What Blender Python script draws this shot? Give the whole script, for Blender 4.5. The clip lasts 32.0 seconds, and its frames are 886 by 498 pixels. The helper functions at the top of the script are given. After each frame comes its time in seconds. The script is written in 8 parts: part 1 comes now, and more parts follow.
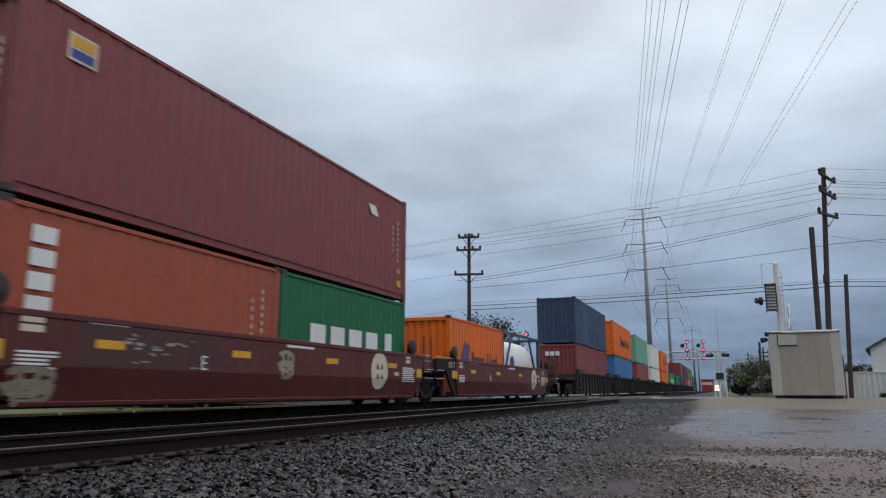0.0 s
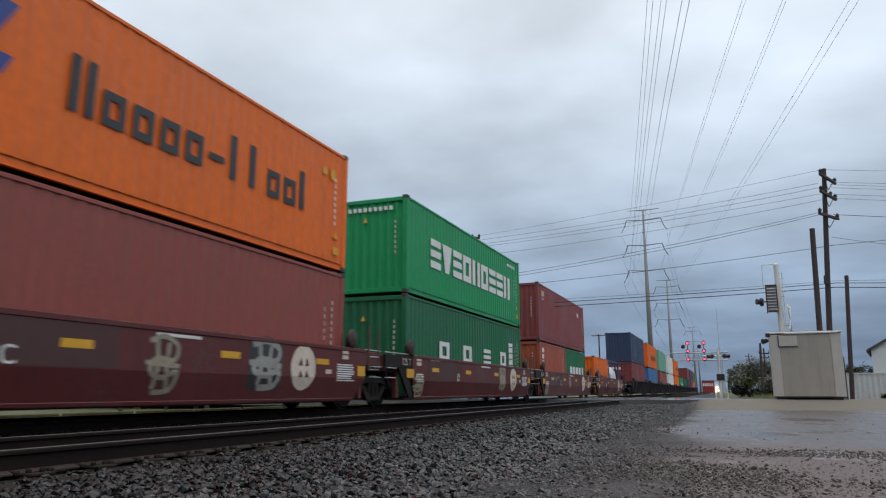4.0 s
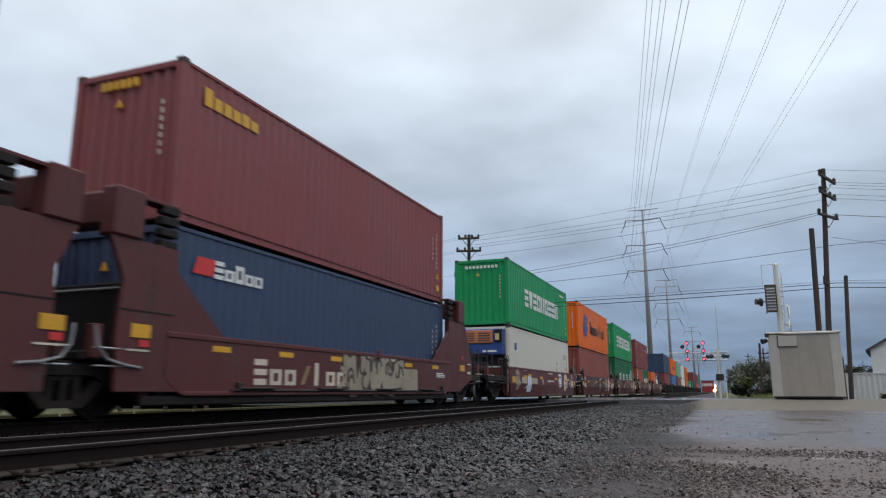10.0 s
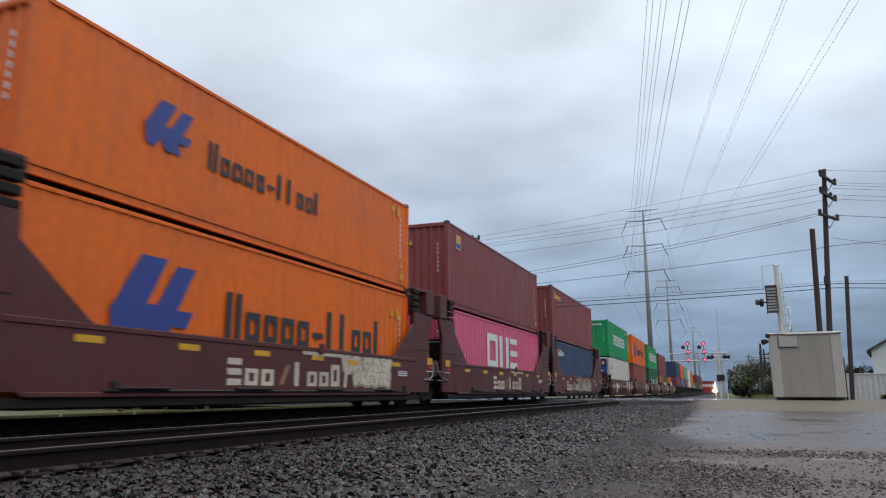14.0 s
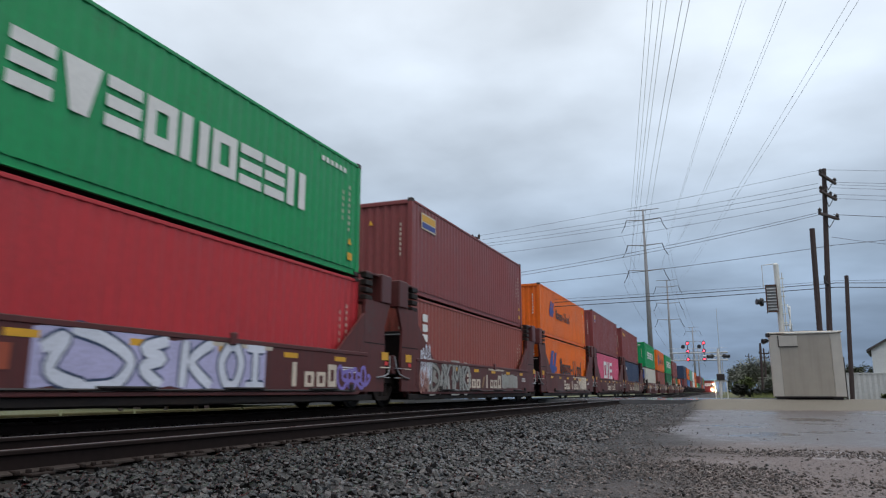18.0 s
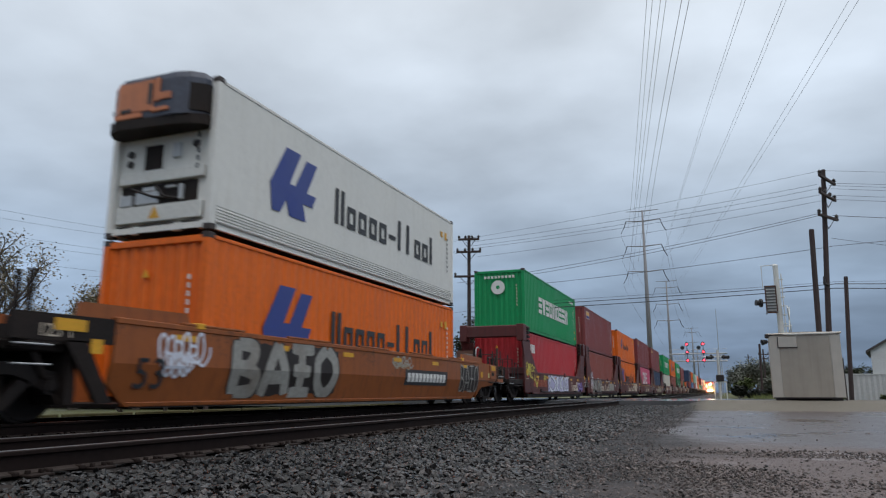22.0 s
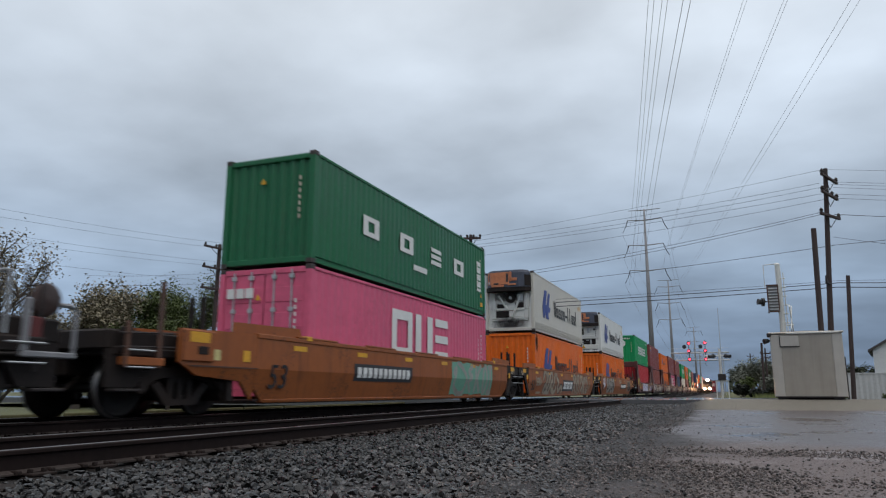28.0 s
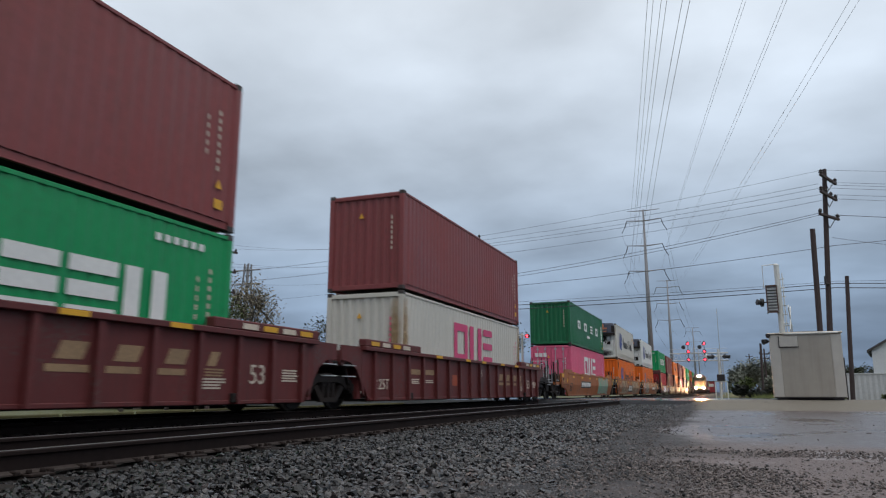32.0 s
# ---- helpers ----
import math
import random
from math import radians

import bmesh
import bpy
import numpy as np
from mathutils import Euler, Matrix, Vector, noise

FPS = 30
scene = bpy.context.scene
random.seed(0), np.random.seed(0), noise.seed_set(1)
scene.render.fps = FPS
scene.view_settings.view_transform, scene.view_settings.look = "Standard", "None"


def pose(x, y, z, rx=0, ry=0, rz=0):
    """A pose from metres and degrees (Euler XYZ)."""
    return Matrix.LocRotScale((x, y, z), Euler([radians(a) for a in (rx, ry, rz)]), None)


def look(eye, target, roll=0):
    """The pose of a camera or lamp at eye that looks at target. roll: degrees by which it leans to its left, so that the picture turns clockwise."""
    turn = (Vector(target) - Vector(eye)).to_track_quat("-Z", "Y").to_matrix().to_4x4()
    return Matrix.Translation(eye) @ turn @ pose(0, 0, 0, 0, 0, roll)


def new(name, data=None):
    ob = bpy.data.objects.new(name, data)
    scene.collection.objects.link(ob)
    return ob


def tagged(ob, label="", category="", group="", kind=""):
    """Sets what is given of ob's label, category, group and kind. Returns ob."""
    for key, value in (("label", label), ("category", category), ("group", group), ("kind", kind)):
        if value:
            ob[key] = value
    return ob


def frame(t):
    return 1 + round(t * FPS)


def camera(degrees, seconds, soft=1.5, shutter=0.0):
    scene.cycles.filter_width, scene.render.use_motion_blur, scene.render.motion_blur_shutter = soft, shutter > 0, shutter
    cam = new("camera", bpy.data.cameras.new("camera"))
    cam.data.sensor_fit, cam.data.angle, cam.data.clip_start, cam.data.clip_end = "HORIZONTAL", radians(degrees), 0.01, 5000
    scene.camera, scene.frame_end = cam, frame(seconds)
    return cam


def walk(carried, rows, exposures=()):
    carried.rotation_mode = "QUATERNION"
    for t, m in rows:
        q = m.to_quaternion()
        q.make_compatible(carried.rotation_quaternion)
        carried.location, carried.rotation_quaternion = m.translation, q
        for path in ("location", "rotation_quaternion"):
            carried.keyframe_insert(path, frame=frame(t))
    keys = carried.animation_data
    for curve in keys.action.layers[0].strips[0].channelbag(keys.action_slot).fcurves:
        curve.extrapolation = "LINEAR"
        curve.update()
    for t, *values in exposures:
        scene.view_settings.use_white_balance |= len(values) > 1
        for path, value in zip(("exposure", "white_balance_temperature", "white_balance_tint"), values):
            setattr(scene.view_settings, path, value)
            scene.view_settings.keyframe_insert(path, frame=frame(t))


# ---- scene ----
# ---------------------------------------------------------------- camera
# The lens sees 64.43 degrees; the camera stands 0.40 m above the rail heads,
# beside a double track that runs along +y.  Small hand shake, degrees x 100.
cam = camera(64.43, 32.0, soft=1.2, shutter=0.45)
EYE_Z = 0.40
SHAKE = (
    (0, -1, -2), (.5, -1, -2), (1, 2, 1.5), (1.5, 0, 0), (2, -1, 0), (3, 0, 0), (6, 0, 0), (7, 0, -.3), (8, 0, 0),
    (8.5, 0, 1.5), (9, 2.2, 3), (9.5, -1, 1.5), (10, -1, 0), (10.5, 2, 1.5), (11, .5, 1.7), (11.5, 0, -.5), (12, 0, 0),
    (12.5, -1, 0), (13, 2, -.5), (13.5, 0, -.8), (14, 0, 1), (14.5, 0, 0), (16.5, -1, 0), (17, 0, 0), (18, 0, 0),
    (18.5, 2, -3), (19, 0, 1.4), (19.5, 2, 3), (20, 0, 2.2), (20.5, 0, 4.2), (21, 0, 4.4), (21.5, -1, 1.6),
    (22, -1, 1.6), (22.5, 0, 1.6), (23, 0, 1.6), (23.5, -1, 0), (24, 0, -1.7), (24.5, -1, 1.6), (25, 0, 1.6),
    (25.5, 0, 0), (27.5, 0, -1), (28, 2, 0), (28.5, 0, 0), (29, .5, 1.2), (29.5, -1, 0), (30, 2, 0), (30.5, .5, -1),
    (31, .5, -1), (31.5, 2, 0), (32, .5, .8))
walk(cam, [(t, pose(0, 0, EYE_Z, 101.4588 + b * 0.046, 0, 21.4053 + a * 0.046)) for t, a, b in SHAKE],
     exposures=((0, 0.24), (2, 0.31), (9, 0.34), (11, 0.40), (14.5, 0.41), (18, 0.40), (20, 0.29), (21, 0.20), (30, 0.17), (31, 0.22), (32, 0.22)))

# ---------------------------------------------------------------- world and sun
world = bpy.data.worlds.new("overcast_sky")
scene.world = world
world.use_nodes = True


def build_world():
    nt = world.node_tree
    nt.nodes.clear()
    N, L = nt.nodes.new, nt.links.new

    def math_node(op, a, b=None):
        n = N("ShaderNodeMath")
        n.operation = op
        for i, v in enumerate((a, b)):
            if v is None:
                continue
            if isinstance(v, (int, float)):
                n.inputs[i].default_value = v
            else:
                L(v, n.inputs[i])
        return n.outputs[0]

    out, bg = N("ShaderNodeOutputWorld"), N("ShaderNodeBackground")
    tc, sep = N("ShaderNodeTexCoord"), N("ShaderNodeSeparateXYZ")
    L(tc.outputs["Generated"], sep.inputs[0])
    up = math_node("MAXIMUM", sep.outputs["Z"], 0.0)
    den = math_node("ADD", up, 0.16)
    comb = N("ShaderNodeCombineXYZ")
    L(math_node("DIVIDE", sep.outputs["X"], den), comb.inputs[0])
    L(math_node("DIVIDE", sep.outputs["Y"], den), comb.inputs[1])
    big, small = N("ShaderNodeTexNoise"), N("ShaderNodeTexNoise")
    for n, sc, det in ((big, 0.85, 3.0), (small, 2.6, 5.0)):
        n.inputs["Scale"].default_value, n.inputs["Detail"].default_value = sc, det
        n.inputs["Roughness"].default_value = 0.5
        L(comb.outputs[0], n.inputs["Vector"])
    cloud = math_node("ADD", math_node("MULTIPLY", big.outputs["Fac"], 0.72), math_node("MULTIPLY", small.outputs["Fac"], 0.28))
    grad = N("ShaderNodeValToRGB")
    el = grad.color_ramp.elements
    el[0].position, el[0].color = 0.0, (0.140, 0.205, 0.315, 1)
    el[1].position, el[1].color = 1.0, (1.35, 1.37, 1.41, 1)
    for p, c in ((0.06, (0.178, 0.250, 0.370)), (0.16, (0.285, 0.370, 0.490)), (0.30, (0.460, 0.535, 0.630)), (0.50, (0.62, 0.682, 0.755))):
        e = el.new(p)
        e.color = (*c, 1)
    L(up, grad.inputs[0])
    shade = N("ShaderNodeMapRange")
    shade.inputs["From Min"].default_value, shade.inputs["From Max"].default_value = 0.34, 0.66
    shade.inputs["To Min"].default_value, shade.inputs["To Max"].default_value = 0.70, 1.34
    L(cloud, shade.inputs["Value"])
    # the cloud is thinner high on the sun's side, and low on the other
    tilt = math_node("MINIMUM", math_node("SUBTRACT", math_node("MULTIPLY", up, 1.4), 0.36), 0.3)
    across = math_node("ADD", math_node("MULTIPLY", sep.outputs["X"], 0.93), math_node("MULTIPLY", sep.outputs["Y"], 0.36))
    side = math_node("MULTIPLY", tilt, across)
    bright = math_node("MULTIPLY", shade.outputs["Result"], math_node("ADD", side, 1.0))
    mul = N("ShaderNodeMix")
    mul.data_type, mul.blend_type = "RGBA", "MULTIPLY"
    mul.inputs["Factor"].default_value = 1.0
    L(grad.outputs["Color"], mul.inputs["A"])
    L(bright, mul.inputs["B"])
    sky = N("ShaderNodeTexSky")
    sky.sky_type, sky.sun_disc = "NISHITA", False
    sky.sun_elevation, sky.sun_rotation = radians(48), radians(140)
    scale = N("ShaderNodeMix")
    scale.data_type, scale.blend_type = "RGBA", "MULTIPLY"
    scale.inputs["Factor"].default_value = 1.0
    scale.inputs["B"].default_value = (0.06, 0.06, 0.06, 1)
    L(sky.outputs["Color"], scale.inputs["A"])
    mix = N("ShaderNodeMix")
    mix.data_type = "RGBA"
    mix.inputs["Factor"].default_value = 0.92
    L(scale.outputs["Result"], mix.inputs["A"])
    L(mul.outputs["Result"], mix.inputs["B"])
    L(mix.outputs["Result"], bg.inputs["Color"])
    bg.inputs["Strength"].default_value = 1.0
    L(bg.outputs[0], out.inputs[0])


build_world()
sun = new("sun", bpy.data.lights.new("sun", "SUN"))
sun.data.energy, sun.data.angle, sun.data.color = 0.45, radians(40), (1.0, 0.92, 0.83)
sun.matrix_world = look((0, 0, 0), (-0.35, 0.30, -0.88))


# ---------------------------------------------------------------- materials
def material(name, color, rough=0.6, metal=0.0, vary=0.18, scale=3.0, bump=0.0, bump_scale=60.0, dirt=None, dirt_amount=0.0,
             streak=False, per_object=0.0, rough_vary=0.12, spec=0.5, island=False, chips=None, chip_amount=0.0, scatter=False):
    """A surface with colour variation at two scales, optional dirt or streaks, and fine relief."""
    m = bpy.data.materials.new(name)
    m.use_nodes = True
    nt = m.node_tree
    N, L = nt.nodes.new, nt.links.new
    bs = nt.nodes["Principled BSDF"]
    bs.inputs["Metallic"].default_value = metal
    bs.inputs["Specular IOR Level"].default_value = spec
    tc = N("ShaderNodeTexCoord")
    n1, n2 = N("ShaderNodeTexNoise"), N("ShaderNodeTexNoise")
    n1.inputs["Scale"].default_value, n1.inputs["Detail"].default_value = scale * 0.25, 4
    n2.inputs["Scale"].default_value, n2.inputs["Detail"].default_value = scale * 4, 6
    place = tc.outputs["Object"]
    if scatter:
        shift, info, spread = N("ShaderNodeVectorMath"), N("ShaderNodeObjectInfo"), N("ShaderNodeMath")
        shift.operation, spread.operation = "ADD", "MULTIPLY"
        spread.inputs[1].default_value = 60.0
        L(info.outputs["Random"], spread.inputs[0])
        L(place, shift.inputs[0])
        L(spread.outputs[0], shift.inputs[1])
        place = shift.outputs[0]
    for n in (n1, n2):
        L(place, n.inputs["Vector"])
    add = N("ShaderNodeMath")
    add.operation = "ADD"
    L(n1.outputs["Fac"], add.inputs[0])
    L(n2.outputs["Fac"], add.inputs[1])
    val = N("ShaderNodeMapRange")
    val.inputs["From Min"].default_value, val.inputs["From Max"].default_value = 0.65, 1.35
    val.inputs["To Min"].default_value, val.inputs["To Max"].default_value = 1 - vary, 1 + vary
    L(add.outputs[0], val.inputs["Value"])
    factor = val.outputs["Result"]
    if per_object or island:
        if island:
            rnd = N("ShaderNodeNewGeometry").outputs["Random Per Island"]
        else:
            rnd = N("ShaderNodeObjectInfo").outputs["Random"]
        mr = N("ShaderNodeMapRange")
        k = per_object or 0.3
        mr.inputs["To Min"].default_value, mr.inputs["To Max"].default_value = 1 - k, 1 + k
        L(rnd, mr.inputs["Value"])
        mm = N("ShaderNodeMath")
        mm.operation = "MULTIPLY"
        L(factor, mm.inputs[0])
        L(mr.outputs["Result"], mm.inputs[1])
        factor = mm.outputs[0]
    mul = N("ShaderNodeMix")
    mul.data_type, mul.blend_type = "RGBA", "MULTIPLY"
    mul.inputs["Factor"].default_value = 1.0
    mul.inputs["A"].default_value = (*color, 1)
    L(factor, mul.inputs["B"])
    col = mul.outputs["Result"]
    if dirt:
        mp = N("ShaderNodeMapping")
        mp.inputs["Scale"].default_value = (5, 5, 0.35) if streak else (1.3, 1.3, 1.3)
        L(place, mp.inputs["Vector"])
        n3 = N("ShaderNodeTexNoise")
        n3.inputs["Scale"].default_value, n3.inputs["Detail"].default_value = (1.2, 7) if streak else (0.9, 8)
        L(mp.outputs[0], n3.inputs["Vector"])
        rg = N("ShaderNodeMapRange")
        rg.inputs["From Min"].default_value, rg.inputs["From Max"].default_value = 0.5, 0.78
        rg.inputs["To Max"].default_value = dirt_amount
        L(n3.outputs["Fac"], rg.inputs["Value"])
        dm = N("ShaderNodeMix")
        dm.data_type = "RGBA"
        dm.inputs["B"].default_value = (*dirt, 1)
        L(rg.outputs["Result"], dm.inputs["Factor"])
        L(col, dm.inputs["A"])
        col = dm.outputs["Result"]
    if chips:
        wide, tiny, both, cut, cm = N("ShaderNodeTexNoise"), N("ShaderNodeTexNoise"), N("ShaderNodeMath"), N("ShaderNodeMapRange"), N("ShaderNodeMix")
        wide.inputs["Scale"].default_value, wide.inputs["Detail"].default_value = 0.7, 3
        tiny.inputs["Scale"].default_value, tiny.inputs["Detail"].default_value = 16.0, 6
        both.operation = "MULTIPLY"
        for n in (wide, tiny):
            L(place, n.inputs["Vector"])
        L(wide.outputs["Fac"], both.inputs[0])
        L(tiny.outputs["Fac"], both.inputs[1])
        cut.inputs["From Min"].default_value, cut.inputs["From Max"].default_value = 0.325, 0.40
        cut.inputs["To Max"].default_value = chip_amount
        L(both.outputs[0], cut.inputs["Value"])
        cm.data_type = "RGBA"
        cm.inputs["B"].default_value = (*chips, 1)
        L(cut.outputs["Result"], cm.inputs["Factor"])
        L(col, cm.inputs["A"])
        col = cm.outputs["Result"]
    L(col, bs.inputs["Base Color"])
    rr = N("ShaderNodeMapRange")
    rr.inputs["From Min"].default_value, rr.inputs["From Max"].default_value = 0.3, 0.7
    rr.inputs["To Min"].default_value, rr.inputs["To Max"].default_value = max(0.02, rough - rough_vary), min(1.0, rough + rough_vary)
    L(n1.outputs["Fac"], rr.inputs["Value"])
    L(rr.outputs["Result"], bs.inputs["Roughness"])
    if bump:
        bn = N("ShaderNodeTexNoise")
        bn.inputs["Scale"].default_value, bn.inputs["Detail"].default_value = bump_scale, 5
        L(tc.outputs["Object"], bn.inputs["Vector"])
        bp = N("ShaderNodeBump")
        bp.inputs["Strength"].default_value, bp.inputs["Distance"].default_value = bump, 0.01
        L(bn.outputs["Fac"], bp.inputs["Height"])
        L(bp.outputs[0], bs.inputs["Normal"])
    return m


def glowing(name, color, strength):
    m = bpy.data.materials.new(name)
    m.use_nodes = True
    bs = m.node_tree.nodes["Principled BSDF"]
    bs.inputs["Base Color"].default_value = (*color, 1)
    bs.inputs["Emission Color"].default_value = (*color, 1)
    bs.inputs["Emission Strength"].default_value = strength
    return m


def paint(name, color, dirt=(0.10, 0.07, 0.05), amount=0.35, rough=0.5, chips=(0.06, 0.026, 0.018), chip_amount=0.16, vary=0.13):
    return material(name, color, rough, vary=vary, scale=1.6, dirt=dirt, dirt_amount=amount * 0.6, streak=True, bump=0.06, bump_scale=35, spec=0.4,
                    chips=chips, chip_amount=chip_amount, scatter=True)


MAROON = paint("maroon_paint", (0.205, 0.044, 0.044))
OXIDE = paint("oxide_red_paint", (0.250, 0.060, 0.046))
RUST_ORANGE = paint("rust_orange_paint", (0.325, 0.070, 0.034))
ORANGE = paint("orange_paint", (0.72, 0.132, 0.004), (0.24, 0.06, 0.015), 0.4)
GREEN = paint("bright_green_paint", (0.001, 0.255, 0.080), amount=0.08)
DARK_GREEN = paint("dark_green_paint", (0.005, 0.118, 0.044), amount=0.25)
NAVY = paint("navy_paint", (0.030, 0.050, 0.105), amount=0.25)
BLUE = paint("blue_paint", (0.05, 0.16, 0.36), amount=0.25)
PINK = paint("pink_paint", (0.61, 0.102, 0.190), (0.25, 0.03, 0.08), 0.25)
RED = paint("red_paint", (0.43, 0.026, 0.034), amount=0.2)
WHITE = paint("white_paint", (0.67, 0.67, 0.64), (0.38, 0.34, 0.26), 0.22, chip_amount=0.05, vary=0.05)
GREYWHITE = paint("grey_white_paint", (0.53, 0.505, 0.45), (0.32, 0.27, 0.19), 0.25, chip_amount=0.05, vary=0.06)
MINT = paint("mint_paint", (0.15, 0.36, 0.26), amount=0.2)
CARMAROON = paint("car_maroon_paint", (0.104, 0.0195, 0.0185), (0.030, 0.020, 0.018), 0.8, 0.55, (0.075, 0.055, 0.048), 0.5)
CARBROWN = paint("car_brown_paint", (0.090, 0.0210, 0.0200), (0.030, 0.018, 0.016), 0.8, 0.55, (0.060, 0.044, 0.040), 0.5)
CARTAN = paint("car_tan_paint", (0.275, 0.080, 0.0195), (0.075, 0.026, 0.013), 0.9, 0.55, (0.080, 0.034, 0.018), 0.7)
CARDARK = paint("car_black_paint", (0.018, 0.014, 0.014), (0.06, 0.04, 0.03), 0.4, 0.6)
UNDER = material("greasy_black_steel", (0.0165, 0.0125, 0.0115), 0.65, spec=0.2, vary=0.35, scale=5, bump=0.2, dirt=(0.034, 0.021, 0.015), dirt_amount=0.5)
WHEEL = material("wheel_steel", (0.012, 0.010, 0.0095), 0.55, 0.2, spec=0.25, vary=0.3, scale=6, bump=0.1)
TREAD = material("worn_wheel_tread", (0.22, 0.21, 0.205), 0.38, 0.8, vary=0.15, scale=6)
STEELDK = material("dark_fitting_steel", (0.026, 0.020, 0.019), 0.55, 0.2, vary=0.3, scale=5, bump=0.1)
CASTING = material("corner_casting_steel", (0.05, 0.04, 0.038), 0.6, 0.3, vary=0.3, scale=9)
UNDERSIDE = material("container_underside", (0.03, 0.025, 0.022), 0.8, vary=0.3)
MARKWHITE = material("white_marking", (0.68, 0.68, 0.66), 0.6, vary=0.10, scale=4)
MARKCREAM = material("cream_marking", (0.55, 0.47, 0.38), 0.6, vary=0.25, scale=4)
MARKYELLOW = material("yellow_marking", (0.62, 0.32, 0.018), 0.5, vary=0.15, scale=5)
MARKBLACK = material("black_marking", (0.025, 0.027, 0.032), 0.6, vary=0.2, scale=4)
MARKBLUE = material("blue_marking", (0.028, 0.052, 0.24), 0.55, vary=0.1, scale=4)
MARKMAGENTA = material("magenta_marking", (0.56, 0.045, 0.150), 0.55, vary=0.1, scale=4)
MARKRED = material("red_marking", (0.55, 0.03, 0.03), 0.55, vary=0.1, scale=4)
MARKGOLD = material("faded_gold_marking", (0.27, 0.17, 0.09), 0.6, vary=0.3, scale=6)
GRAF_GREY = material("silver_spray_paint", (0.29, 0.285, 0.262), 0.45, vary=0.30, scale=3, dirt=(0.16, 0.12, 0.09), dirt_amount=0.6)
GRAF_LILAC = material("lilac_spray_paint", (0.42, 0.40, 0.60), 0.5, vary=0.25, scale=5)
GRAF_WHITE = material("white_spray_paint", (0.62, 0.64, 0.72), 0.5, vary=0.2, scale=5)
GRAF_YELLOW = material("yellow_spray_paint", (0.58, 0.50, 0.08), 0.5, vary=0.2, scale=5)
GRAF_PURPLE = material("purple_spray_paint", (0.20, 0.15, 0.45), 0.5, vary=0.2, scale=5)
GRAF_CREAM = material("cream_spray_paint", (0.30, 0.255, 0.185), 0.5, vary=0.30, scale=3, dirt=(0.16, 0.10, 0.06), dirt_amount=0.6)
GRAF_BLACK = material("black_spray_paint", (0.03, 0.03, 0.03), 0.5, vary=0.2, scale=5)
MARKPALE = material("pale_yellow_sticker", (0.52, 0.46, 0.20), 0.6, vary=0.15, scale=5)
MARKBROWN = material("brown_spray_paint", (0.050, 0.034, 0.027), 0.6, vary=0.2, scale=5)
GRAF_PINK = material("pinkish_spray_paint", (0.34, 0.16, 0.13), 0.5, vary=0.3, scale=5)
GREYPATCH = paint("grey_repaint", (0.072, 0.030, 0.028), (0.04, 0.025, 0.022), 0.6, 0.6)
COOLBLUE = paint("cooler_blue_paint", (0.03, 0.07, 0.25))
COOLORANGE = paint("cooler_orange_paint", (0.52, 0.185, 0.085), (0.16, 0.07, 0.05), 0.6)
COOLHOUSE = material("grimy_cooler_housing", (0.055, 0.064, 0.092), 0.55, vary=0.3, scale=3, dirt=(0.030, 0.022, 0.022), dirt_amount=0.7)
RAILSIDE = material("rusty_rail_side", (0.0160, 0.0105, 0.0095), 0.8, spec=0.10, vary=0.25, scale=4, bump=0.15, bump_scale=90)
RAILFOOT = material("pale_rail_foot", (0.046, 0.036, 0.032), 0.85, spec=0.15, vary=0.3, scale=7, bump=0.2, bump_scale=90, dirt=(0.014, 0.010, 0.009), dirt_amount=0.8)
RAILTOP = material("polished_rail_head", (0.15, 0.143, 0.143), 0.36, 1.0, vary=0.08, scale=3)
TIE = material("creosoted_wood", (0.015, 0.0115, 0.0100), 0.85, spec=0.2, vary=0.35, scale=6, bump=0.5, bump_scale=40, per_object=0.3)
PLATE = material("rusty_tie_plate", (0.020, 0.0135, 0.0115), 0.8, spec=0.15, vary=0.3, scale=8, bump=0.2)
STONE = material("wet_ballast_stone", (0.0270, 0.0232, 0.0226), 0.24, spec=0.50, vary=0.25, scale=14, bump=0.15, bump_scale=70, island=True, per_object=0.93)
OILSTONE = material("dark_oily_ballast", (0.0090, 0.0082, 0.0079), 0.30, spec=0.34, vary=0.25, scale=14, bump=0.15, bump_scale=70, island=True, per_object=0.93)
LOTSTONE = material("wet_lot_pebbles", (0.086, 0.069, 0.063), 0.45, spec=0.35, vary=0.25, scale=14, bump=0.25, bump_scale=70, island=True, per_object=0.93)
RUSTBROWN = material("rusty_brown_steel", (0.085, 0.040, 0.026), 0.7, vary=0.3, scale=5, bump=0.15, dirt=(0.03, 0.018, 0.014), dirt_amount=0.6)
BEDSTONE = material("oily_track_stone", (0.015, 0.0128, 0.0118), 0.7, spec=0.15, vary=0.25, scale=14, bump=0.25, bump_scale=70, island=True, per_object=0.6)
WOODPOLE = material("weathered_pole_wood", (0.048, 0.032, 0.031), 0.85, vary=0.3, scale=5, bump=0.4, bump_scale=25, dirt=(0.020, 0.015, 0.015), dirt_amount=0.7, streak=True)
GALV = material("galvanised_steel", (0.42, 0.43, 0.44), 0.45, 0.6, vary=0.12, scale=4, bump=0.05)
TOWERSTEEL = material("weathered_tower_steel", (0.22, 0.22, 0.23), 0.6, 0.3, vary=0.15, scale=1)
WIRE = material("overhead_wire", (0.045, 0.047, 0.052), 0.5, 0.3, vary=0.1)
